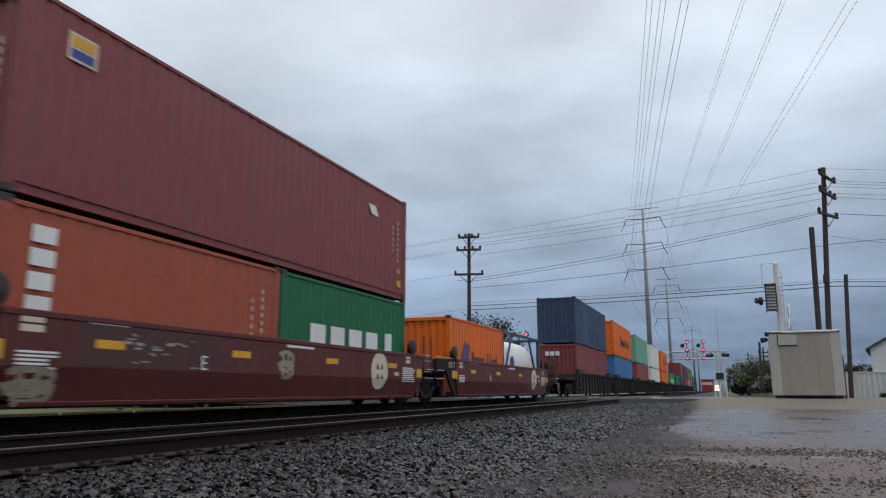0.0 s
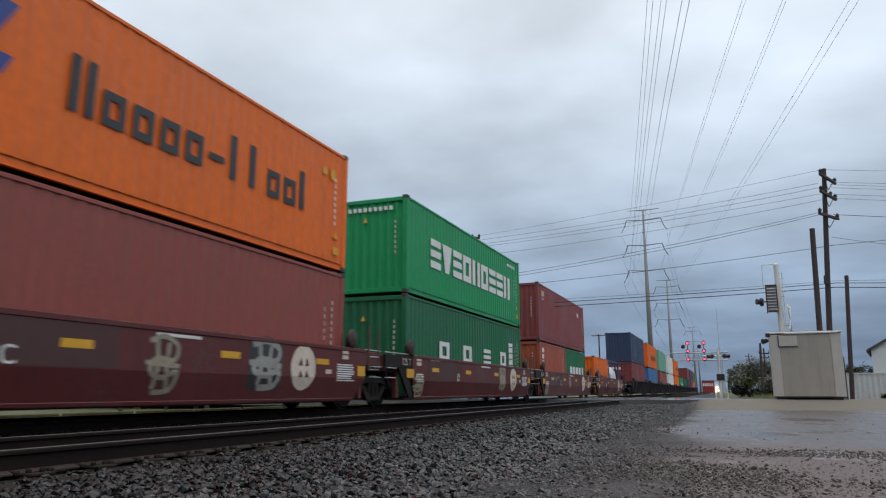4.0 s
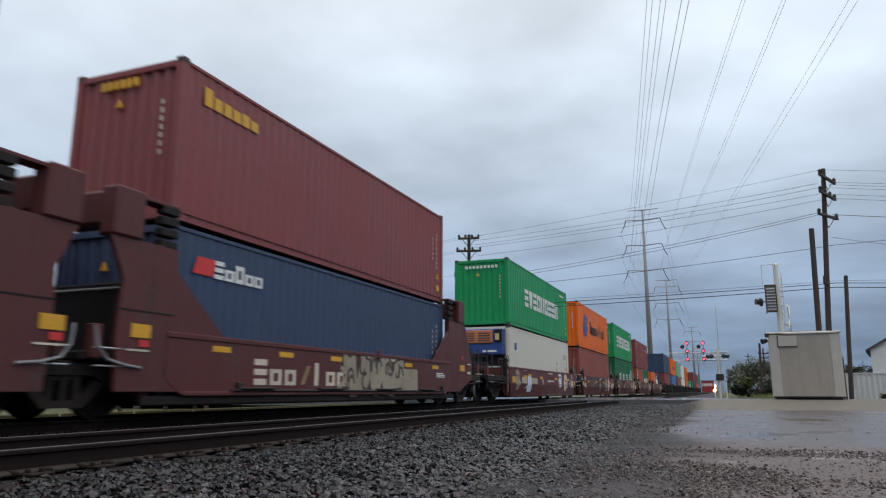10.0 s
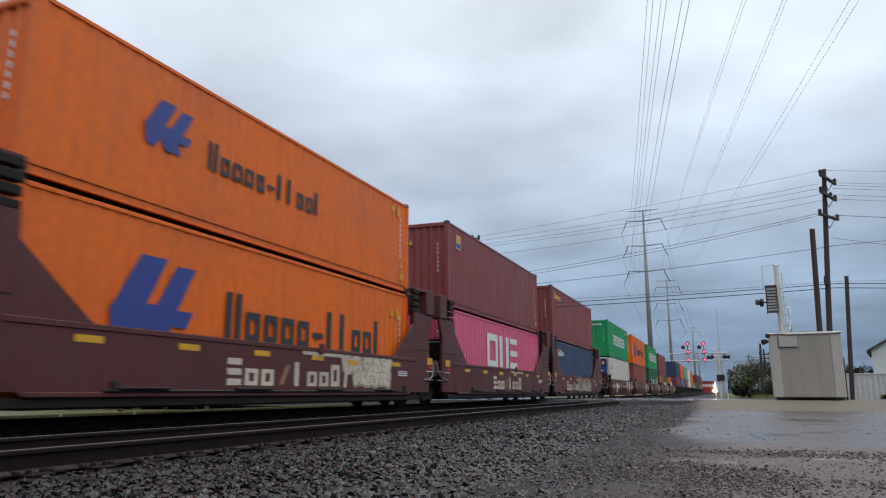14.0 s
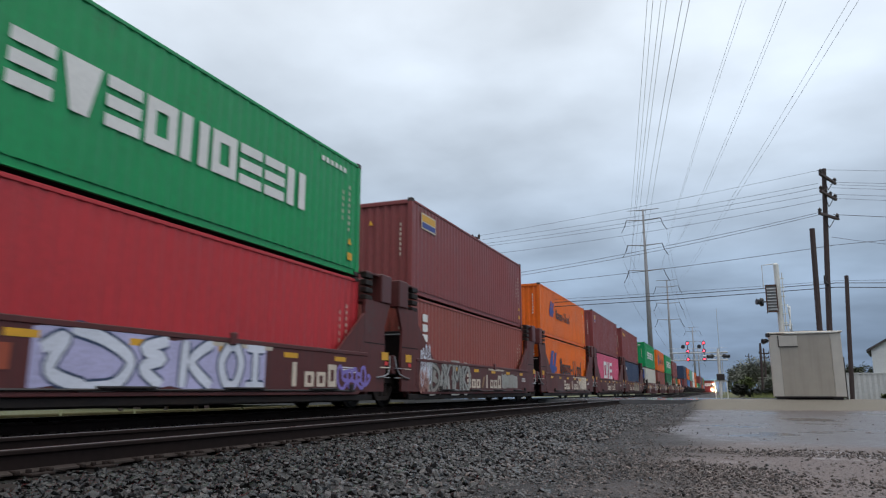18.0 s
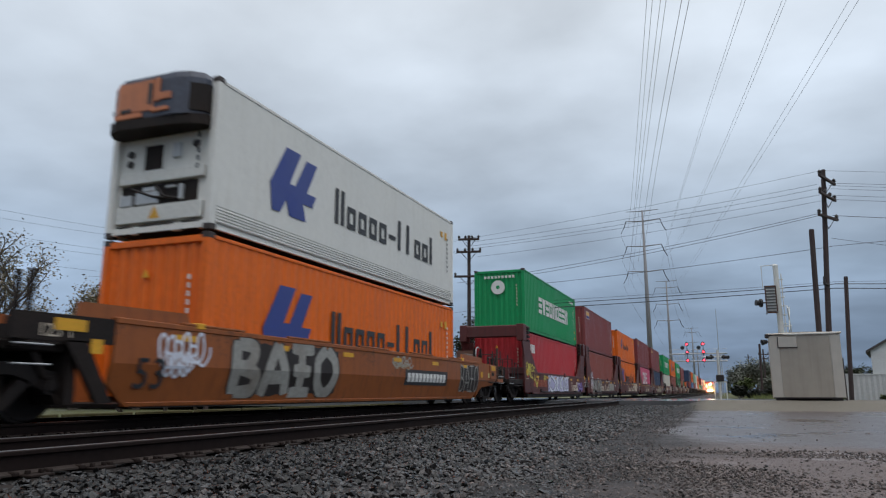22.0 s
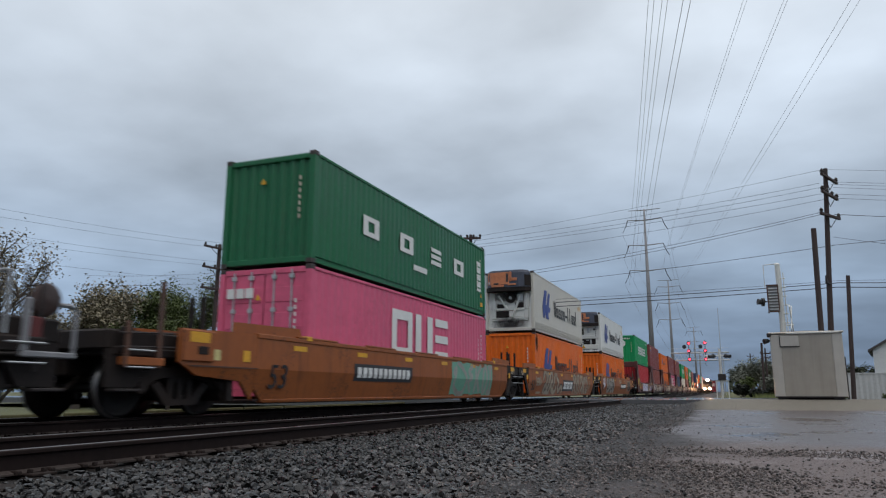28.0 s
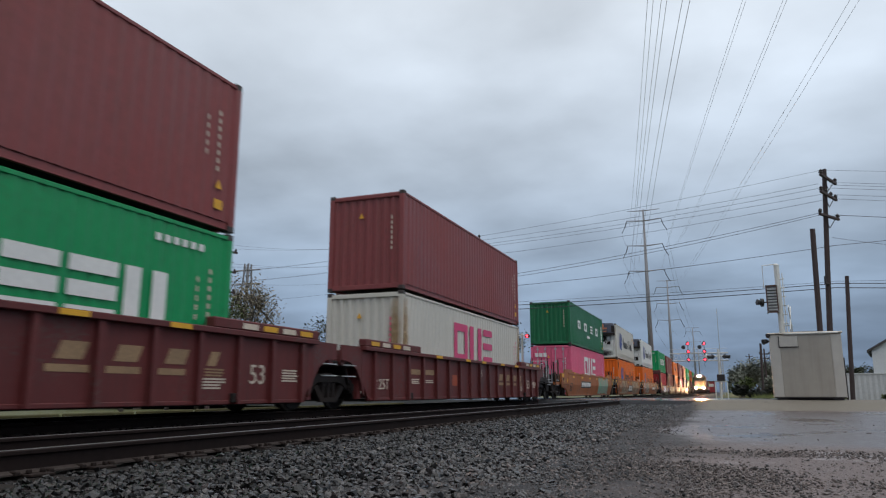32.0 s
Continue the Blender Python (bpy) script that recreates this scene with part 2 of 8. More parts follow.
PANELALU = material("weathered_door_panel", (0.375, 0.330, 0.275), 0.40, 0.5, vary=0.08, scale=0.8, dirt=(0.25, 0.21, 0.17), dirt_amount=0.35, streak=True, bump=0.03, bump_scale=30)
# leaf colour raised so that it carries the distance haze
LEAFHAZE = material("hazed_grey_green_leaves", (0.150, 0.160, 0.132), 0.8, spec=0.1, vary=0.3, scale=3, island=True, per_object=0.35)
LEAFYELLOW = material("yellow_green_leaves", (0.20, 0.26, 0.045), 0.6, spec=0.12, vary=0.3, scale=3, island=True, per_object=0.35)
COOLWHITE = paint("aged_white_paint", (0.575, 0.550, 0.475), (0.40, 0.34, 0.24), 0.25, chip_amount=0.06, vary=0.05)
LEAFBLACK = material("evergreen_needles", (0.010, 0.013, 0.009), 0.7, vary=0.3, scale=3, island=True, per_object=0.4)
ALU = material("brushed_aluminium", (0.52, 0.470, 0.405), 0.36, 0.55, vary=0.08, scale=0.8, dirt=(0.36, 0.31, 0.26), dirt_amount=0.35, streak=True, bump=0.03, bump_scale=30)
SIGNALBLACK = material("signal_black_paint", (0.02, 0.02, 0.022), 0.5, vary=0.2)
MASTWHITE = material("aluminium_mast_paint", (0.60, 0.60, 0.57), 0.5, 0.2, vary=0.12)
REDLAMP = glowing("lit_red_lens", (1.0, 0.045, 0.07), 6.0)
HEADLAMP = glowing("lit_headlamp", (1.0, 0.56, 0.27), 3600.0)
LEAF = material("green_leaves", (0.075, 0.095, 0.034), 0.6, spec=0.12, vary=0.3, scale=3, island=True, per_object=0.4)
LEAFDARK = material("dark_leaves", (0.048, 0.055, 0.036), 0.65, spec=0.12, vary=0.3, scale=3, island=True, per_object=0.4)
# brown leaves, with haze and light from behind mixed into the colour
LEAFBROWN = material("hazed_autumn_leaves", (0.19, 0.165, 0.115), 0.65, spec=0.12, vary=0.3, scale=3, island=True, per_object=0.4)
BARK = material("tree_bark", (0.075, 0.060, 0.048), 0.9, vary=0.3, scale=6, bump=0.4)
GRASS = material("roadside_grass", (0.13, 0.15, 0.05), 0.8, vary=0.3, scale=2, island=True, per_object=0.35)
SIDING = material("white_house_siding", (0.62, 0.63, 0.64), 0.7, vary=0.08, scale=2)
ROOFING = material("dark_shingles", (0.06, 0.055, 0.055), 0.85, vary=0.25, scale=4, bump=0.3)
FENCEPAINT = material("pale_fence_panel", (0.42, 0.43, 0.43), 0.7, vary=0.12, scale=3, dirt=(0.2, 0.2, 0.17), dirt_amount=0.4)
ROADASPHALT = material("wet_road_asphalt", (0.11, 0.11, 0.115), 0.10, vary=0.2, scale=2, bump=0.1)
WOODPALE = material("weathered_low_boards", (0.098, 0.092, 0.050), 0.9, spec=0.08, vary=0.4, scale=7, bump=0.3, dirt=(0.035, 0.034, 0.018), dirt_amount=0.8)
BRAKEDISC = material("oily_brown_casting", (0.034, 0.017, 0.014), 0.6, vary=0.4, scale=7, bump=0.15)
TRUCKRED = paint("truck_red_paint", (0.22, 0.02, 0.022))
GLASSDK = material("dark_window_glass", (0.02, 0.025, 0.03), 0.08, vary=0.05)


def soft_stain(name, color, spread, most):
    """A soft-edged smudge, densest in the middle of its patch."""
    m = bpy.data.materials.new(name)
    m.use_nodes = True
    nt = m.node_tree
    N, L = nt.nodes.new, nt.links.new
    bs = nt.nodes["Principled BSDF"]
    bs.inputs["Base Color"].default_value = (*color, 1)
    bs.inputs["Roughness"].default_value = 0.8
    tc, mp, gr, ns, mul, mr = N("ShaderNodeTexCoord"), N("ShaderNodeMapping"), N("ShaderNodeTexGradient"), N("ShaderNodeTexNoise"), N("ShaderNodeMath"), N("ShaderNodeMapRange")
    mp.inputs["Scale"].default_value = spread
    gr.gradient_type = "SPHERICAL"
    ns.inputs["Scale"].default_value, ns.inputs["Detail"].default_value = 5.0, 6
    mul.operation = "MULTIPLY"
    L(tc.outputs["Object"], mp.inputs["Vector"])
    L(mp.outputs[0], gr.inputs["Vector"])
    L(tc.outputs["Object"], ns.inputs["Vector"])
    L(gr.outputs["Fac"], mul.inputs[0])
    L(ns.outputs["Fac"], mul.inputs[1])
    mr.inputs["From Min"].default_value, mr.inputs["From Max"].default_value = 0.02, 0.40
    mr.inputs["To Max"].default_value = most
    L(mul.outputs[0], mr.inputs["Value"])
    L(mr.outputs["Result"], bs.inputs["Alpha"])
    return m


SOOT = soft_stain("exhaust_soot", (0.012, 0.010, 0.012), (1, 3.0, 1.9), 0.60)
RUSTRUN = soft_stain("rust_runs", (0.36, 0.23, 0.10), (3.6, 3.6, 0.62), 0.55)


def ground_material():
    """Crushed stone, muddy gravel and wet asphalt in one sheet, told apart by where they lie, with puddles."""
    m = bpy.data.materials.new("gravel_and_wet_asphalt")
    m.use_nodes = True
    nt = m.node_tree
    N, L = nt.nodes.new, nt.links.new
    bs = nt.nodes["Principled BSDF"]
    geo = N("ShaderNodeNewGeometry")
    sep = N("ShaderNodeSeparateXYZ")
    L(geo.outputs["Position"], sep.inputs[0])

    def mth(op, a, b=None, clamp=False):
        n = N("ShaderNodeMath")
        n.operation, n.use_clamp = op, clamp
        for i, v in enumerate((a, b)):
            if v is None:
                continue
            if isinstance(v, (int, float)):
                n.inputs[i].default_value = v
            else:
                L(v, n.inputs[i])
        return n.outputs[0]

    def noise_tex(scale, detail=5, rough=0.55):
        n = N("ShaderNodeTexNoise")
        n.inputs["Scale"].default_value, n.inputs["Detail"].default_value, n.inputs["Roughness"].default_value = scale, detail, rough
        L(geo.outputs["Position"], n.inputs["Vector"])
        return n.outputs["Fac"]

    def mixc(fac, a, b):
        n = N("ShaderNodeMix")
        n.data_type = "RGBA"
        L(fac, n.inputs["Factor"])
        for v, k in ((a, "A"), (b, "B")):
            if isinstance(v, tuple):
                n.inputs[k].default_value = (*v, 1)
            else:
                L(v, n.inputs[k])
        return n.outputs["Result"]

    x, y = sep.outputs["X"], sep.outputs["Y"]
    edge = noise_tex(0.5, 6)
    wob = mth("MULTIPLY", mth("SUBTRACT", edge, 0.5), 3.0)
    # asphalt apron: x > -1.2 + wobble, from y = 9 to 24
    a1 = mth("MULTIPLY", mth("ADD", mth("ADD", x, 1.15), mth("MULTIPLY", wob, 0.5)), 2.5, True)
    a2 = mth("MULTIPLY", mth("SUBTRACT", mth("ADD", y, wob), 9.6), 0.9, True)
    a3 = mth("MULTIPLY", mth("SUBTRACT", 25.5, mth("ADD", y, mth("MULTIPLY", wob, 0.35))), 1.8, True)
    apron = mth("MULTIPLY", mth("MULTIPLY", a1, a2), a3)
    # pale pad beyond it
    p1 = mth("MULTIPLY", mth("SUBTRACT", mth("ADD", y, mth("MULTIPLY", wob, 0.35)), 25.1), 1.8, True)
    p2 = mth("MULTIPLY", mth("ADD", x, 1.2), 1.5, True)
    pad = mth("MULTIPLY", p1, p2)
    # worn muddy patch in front with puddles
    w = mth("MULTIPLY", mth("ADD", mth("ADD", x, 1.0), wob), 0.9, True)
    pud_n = noise_tex(0.62, 4)
    pmap = N("ShaderNodeMapRange")
    pmap.inputs["From Min"].default_value, pmap.inputs["From Max"].default_value = 0.55, 0.64
    L(pud_n, pmap.inputs["Value"])
    puddle = mth("MULTIPLY", mth("MULTIPLY", pmap.outputs["Result"], w), mth("SUBTRACT", 1.0, pad))
    fine, mid = noise_tex(55, 6, 0.7), noise_tex(9, 6)
    vor = N("ShaderNodeTexVoronoi")
    vor.inputs["Scale"].default_value = 26
    L(geo.outputs["Position"], vor.inputs["Vector"])
    grav = mixc(fine, (0.005, 0.0045, 0.0045), (0.026, 0.025, 0.0255))
    grav = mixc(mth("MULTIPLY", mth("SUBTRACT", vor.outputs["Distance"], 0.12), 2.0, True), grav, (0.030, 0.0265, 0.0268))
    mud = mixc(mid, (0.080, 0.061, 0.056), (0.185, 0.143, 0.132))
    mud = mixc(mth("MULTIPLY", mth("SUBTRACT", fine, 0.45), 3.0, True), mud, (0.212, 0.172, 0.165))
    mud = mixc(mth("MULTIPLY", mth("SUBTRACT", 0.46, noise_tex(150, 3, 0.6)), 5.0, True), mud, (0.012, 0.011, 0.011))
    asph = mixc(mid, (0.052, 0.042, 0.043), (0.090, 0.072, 0.072))
    asph = mixc(mth("MULTIPLY", mth("SUBTRACT", fine, 0.52), 3.0, True), asph, (0.122, 0.100, 0.098))
    pale = mixc(fine, (0.13, 0.117, 0.096), (0.24, 0.22, 0.185))
    # grass and earth away from the lot
    far = mth("MULTIPLY", mth("SUBTRACT", -12.2, x), 0.8, True)
    far2 = mth("MULTIPLY", mth("SUBTRACT", x, 7.0), 0.6, True)
    far3 = mth("MULTIPLY", mth("SUBTRACT", y, 50.0), 0.3, True)
    earth = mixc(mid, (0.055, 0.065, 0.022), (0.12, 0.115, 0.05))
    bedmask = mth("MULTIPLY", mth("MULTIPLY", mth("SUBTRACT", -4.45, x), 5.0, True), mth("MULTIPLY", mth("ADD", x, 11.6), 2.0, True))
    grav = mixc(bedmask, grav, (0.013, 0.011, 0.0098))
    col = mixc(w, grav, mud)
    col = mixc(apron, col, asph)
    col = mixc(pad, col, pale)
    col = mixc(mth("MAXIMUM", mth("MAXIMUM", far, far2), mth("MULTIPLY", far3, p2)), col, earth)
    L(col, bs.inputs["Base Color"])
    ro = mth("SUBTRACT", 0.66, mth("MULTIPLY", apron, 0.22))
    ro = mth("SUBTRACT", ro, mth("MULTIPLY", w, 0.10))
    ro = mth("SUBTRACT", ro, mth("MULTIPLY", puddle, 0.26))
    ro = mth("ADD", ro, mth("MULTIPLY", pad, 0.25))
    ro = mth("ADD", ro, mth("MULTIPLY", mth("SUBTRACT", mid, 0.5), 0.25))
    ro = mth("MAXIMUM", ro, 0.07)
    L(ro, bs.inputs["Roughness"])
    L(mth("ADD", 0.22, mth("MULTIPLY", mth("MAXIMUM", apron, puddle), 0.2)), bs.inputs["Specular IOR Level"])
    bp = N("ShaderNodeBump")
    bp.inputs["Distance"].default_value = 0.02
    st = mth("SUBTRACT", 0.75, mth("MULTIPLY", mth("MAXIMUM", mth("MULTIPLY", apron, 0.75), puddle), 0.62), True)
    L(st, bp.inputs["Strength"])
    L(mth("ADD", fine, mth("MULTIPLY", vor.outputs["Distance"], 1.2)), bp.inputs["Height"])
    L(bp.outputs[0], bs.inputs["Normal"])
    return m


GROUND = ground_material()


# ---------------------------------------------------------------- geometry helpers
class Geo:
    """Collects vertices and faces for one mesh."""

    def __init__(self):
        self.v, self.f = [], []

    def add(self, vs, fs):
        n = len(self.v)
        self.v.extend(vs)
        self.f.extend([tuple(i + n for i in f) for f in fs])
        return self

    def box(self, x0, x1, y0, y1, z0, z1, c=0.0):
        if c <= 0:
            vs = [(x, y, z) for x in (x0, x1) for y in (y0, y1) for z in (z0, z1)]
            return self.add(vs, [(0, 1, 3, 2), (4, 6, 7, 5), (0, 4, 5, 1), (2, 3, 7, 6), (0, 2, 6, 4), (1, 5, 7, 3)])
        c = min(c, (x1 - x0) * .45, (y1 - y0) * .45, (z1 - z0) * .45)
        b = bmesh.new()
        vs = []
        for sx, X in ((-1, x0), (1, x1)):
            for sy, Y in ((-1, y0), (1, y1)):
                for sz, Z in ((-1, z0), (1, z1)):
                    vs += [(X, Y - sy * c, Z - sz * c), (X - sx * c, Y, Z - sz * c), (X - sx * c, Y - sy * c, Z)]
        for p in vs:
            b.verts.new(p)
        bmesh.ops.convex_hull(b, input=b.verts)
        b.verts.index_update()
        self.add([tuple(p.co) for p in b.verts], [tuple(q.index for q in f.verts) for f in b.faces])
        b.free()
        return self

    def prism_x(self, yz, x0, x1):
        """A polygon in the y-z plane, given thickness along x."""
        n = len(yz)
        area = sum(yz[i][0] * yz[(i + 1) % n][1] - yz[(i + 1) % n][0] * yz[i][1] for i in range(n))
        if area < 0:
            yz = yz[::-1]
        vs = [(x0, y, z) for y, z in yz] + [(x1, y, z) for y, z in yz]
        fs = [tuple(range(n))[::-1], tuple(range(n, 2 * n))] + [(i, (i + 1) % n, n + (i + 1) % n, n + i) for i in range(n)]
        return self.add(vs, fs)

    def prism_y(self, xz, y0, y1):
        n = len(xz)
        area = sum(xz[i][0] * xz[(i + 1) % n][1] - xz[(i + 1) % n][0] * xz[i][1] for i in range(n))
        if area > 0:
            xz = xz[::-1]
        vs = [(x, y0, z) for x, z in xz] + [(x, y1, z) for x, z in xz]
        fs = [tuple(range(n))[::-1], tuple(range(n, 2 * n))] + [(i, (i + 1) % n, n + (i + 1) % n, n + i) for i in range(n)]
        return self.add(vs, fs)

    def tube(self, pts, radii, n=8, cap=True):
        """A round tube along points; radii is one number or one for each point."""
        pts = [Vector(p) for p in pts]
        if isinstance(radii, (int, float)):
            radii = [radii] * len(pts)
        vs, fs = [], []
        for i, p in enumerate(pts):
            d = (pts[min(i + 1, len(pts) - 1)] - pts[max(i - 1, 0)]).normalized()
            a = d.cross(Vector((0, 0, 1)) if abs(d.z) < 0.9 else Vector((1, 0, 0))).normalized()
            b = d.cross(a)
            for k in range(n):
                w = 2 * math.pi * k / n
                vs.append(tuple(p + radii[i] * (math.cos(w) * a + math.sin(w) * b)))
        for i in range(len(pts) - 1):
            for k in range(n):
                fs.append((i * n + k, i * n + (k + 1) % n, (i + 1) * n + (k + 1) % n, (i + 1) * n + k))
        if cap:
            fs += [tuple(range(n))[::-1], tuple(range(len(vs) - n, len(vs)))]
        return self.add(vs, fs)

    def lathe_x(self, prof, n=24):
        """A ring of (x, r) pairs turned round the x axis."""
        vs, fs, m = [], [], len(prof)
        for k in range(n):
            w = 2 * math.pi * k / n
            vs += [(x, r * math.cos(w), r * math.sin(w)) for x, r in prof]
        for k in range(n):
            for i in range(m - 1):
                fs.append((k * m + i, ((k + 1) % n) * m + i, ((k + 1) % n) * m + i + 1, k * m + i + 1))
        return self.add(vs, fs)

    def moved(self, dx, dy, dz):
        self.v = [(a + dx, b + dy, c + dz) for a, b, c in self.v]
        return self

    def mesh(self, name, mat, smooth=False):
        me = bpy.data.meshes.new(name)
        me.from_pydata(self.v, [], self.f)
        me.materials.append(mat)
        if smooth:
            me.polygons.foreach_set("use_smooth", [True] * len(me.polygons))
        me.update()
        return me


CACHE = {}


def cached(key, make):
    if key not in CACHE:
        CACHE[key] = make()
    return CACHE[key]


def part(name, data, mat, parent, label="", at=None, smooth=False):
    """ONE mesh object under a thing or a part; data is a Geo or a mesh that is shared."""
    me = data if not isinstance(data, Geo) else data.mesh(name, mat, smooth)
    ob = new(name, me)
    ob.parent = parent
    if at is not None:
        ob.location = at
    return tagged(ob, label) if label else ob


def thing(name, label, category, group="", kind="", m=None):
    ob = new(name)
    ob.empty_display_size = 0.2
    if m is not None:
        ob.matrix_basis = m
    return tagged(ob, label, category, group, kind)


def single(name, geo, mat, label, category, group="", kind="", m=None, smooth=False):
    ob = new(name, geo.mesh(name, mat, smooth))
    if m is not None:
        ob.matrix_basis = m
    return tagged(ob, label, category, group, kind)


def lettering(text, size, mat, parent, x, y, z, name="number"):
    """Upright characters on a side that faces +x, with the built-in font."""
    cu = bpy.data.curves.new(name, "FONT")
    cu.body, cu.size, cu.extrude, cu.align_x = text, size, 0.003, "CENTER"
    cu.materials.append(mat)
    ob = new(name, cu)
    ob.parent = parent
    ob.matrix_basis = Matrix.Translation((x, y, z)) @ Euler((math.pi / 2, 0, math.pi / 2)).to_matrix().to_4x4()
    return ob


# ---------------------------------------------------------------- ground
TRACK_NEAR, TRACK_FAR = -5.46, -9.42       # centre lines; rail heads at z = 0


def smoothstep(a, b, t):
    t = max(0.0, min(1.0, (t - a) / (b - a)))
    return t * t * (3 - 2 * t)


def ground_z(x, y):
    """The bed of the tracks, the shoulder that falls to the lot, the pad that rises to the road."""
    bed = -0.20
    lot = -0.27 + 0.07 * smoothstep(12, 25, y)
    pad = 0.13 * smoothstep(25.2, 27.0, y) + lot * (1 - smoothstep(25.2, 27.0, y))
    pad -= 0.20 * smoothstep(29.3, 32.5, y)
    pad = pad * (1 - smoothstep(60, 90, y)) - 0.3 * smoothstep(60, 90, y)
    k = smoothstep(-3.6, -1.4, x)
    side = lot * (1 - smoothstep(-2.2, -0.4, x)) + pad * smoothstep(-2.2, -0.4, x)
    z = bed * (1 - k) + side * k
    z += -0.45 * smoothstep(-11.4, -13.2, x) if x < -11.4 else 0.0
    return z


def build_ground():
    xs = [-1500, -600, -300, -150, -80, -50, -35, -25, -20, -17] + [-15 + 0.5 * i for i in range(20)] + [-5 + 0.25 * i for i in range(45)] + [6.5, 7, 8, 10, 14, 20, 30, 50, 90, 180, 400, 900, 1500]
    ys = [-400, -100, -40, -20, -10, -5, -2, 0] + [0.35 * i for i in range(1, 110)] + [39 + i for i in range(1, 20)] + [60, 64, 70, 80, 90, 110, 150, 220, 350, 600, 1000, 1800, 3000]
    g = Geo()
    for y in ys:
        for x in xs:
            z = ground_z(x, y)
            if -4 < x < 8 and 0 < y < 40:
                z += 0.022 * noise.noise((x * 0.7, y * 0.7, 0)) + 0.012 * noise.noise((x * 2.3, y * 2.3, 4))
            g.v.append((x, y, z))
    w = len(xs)
    g.f = [(j * w + i, j * w + i + 1, (j + 1) * w + i + 1, (j + 1) * w + i) for j in range(len(ys) - 1) for i in range(w - 1)]
    single("ground", g, GROUND, "dark crushed stone, wet asphalt and pale gravel ground", "ground", kind="structure", smooth=True)


build_ground()


def stones(name, spots, label, mat):
    """Loose angular stones, each a bent low solid, in one sheet of stuff.  spots: x, y, size rows."""
    rng = np.random.default_rng(3)
    phi = (1 + 5 ** .5) / 2
    base = np.array([(-1, phi, 0), (1, phi, 0), (-1, -phi, 0), (1, -phi, 0), (0, -1, phi), (0, 1, phi), (0, -1, -phi), (0, 1, -phi),
                     (phi, 0, -1), (phi, 0, 1), (-phi, 0, -1), (-phi, 0, 1)]) / 1.9
    tri = np.array([(0, 11, 5), (0, 5, 1), (0, 1, 7), (0, 7, 10), (0, 10, 11), (1, 5, 9), (5, 11, 4), (11, 10, 2), (10, 7, 6), (7, 1, 8),
                    (3, 9, 4), (3, 4, 2), (3, 2, 6), (3, 6, 8), (3, 8, 9), (4, 9, 5), (2, 4, 11), (6, 2, 10), (8, 6, 7), (9, 8, 1)])
    n = len(spots)
    V = base[None] * rng.uniform(0.52, 1.28, (n, 12, 1)) * np.stack([rng.uniform(.7, 1.35, n), rng.uniform(.7, 1.35, n), rng.uniform(.5, .9, n)], -1)[:, None]
    a, b = rng.uniform(0, 6.28, n), rng.normal(0, .5, n)
    ca, sa, cb, sb = np.cos(a)[:, None], np.sin(a)[:, None], np.cos(b)[:, None], np.sin(b)[:, None]
    x, y, z = V[..., 0], V[..., 1], V[..., 2]
    x, z = x * cb + z * sb, -x * sb + z * cb
    x, y = x * ca - y * sa, x * sa + y * ca
    S = spots[:, 2:3] * 0.5
    P = np.stack([x * S + spots[:, 0:1], y * S + spots[:, 1:2], z * S + spots[:, 3:4]], -1).reshape(-1, 3)
    F = (tri[None] + (np.arange(n) * 12)[:, None, None]).reshape(-1, 3)
    me = bpy.data.meshes.new(name)
    me.from_pydata(P.tolist(), [], F.tolist())
    me.materials.append(mat)
    me.update()
    tagged(new(name, me), label, "ballast", kind="stuff")


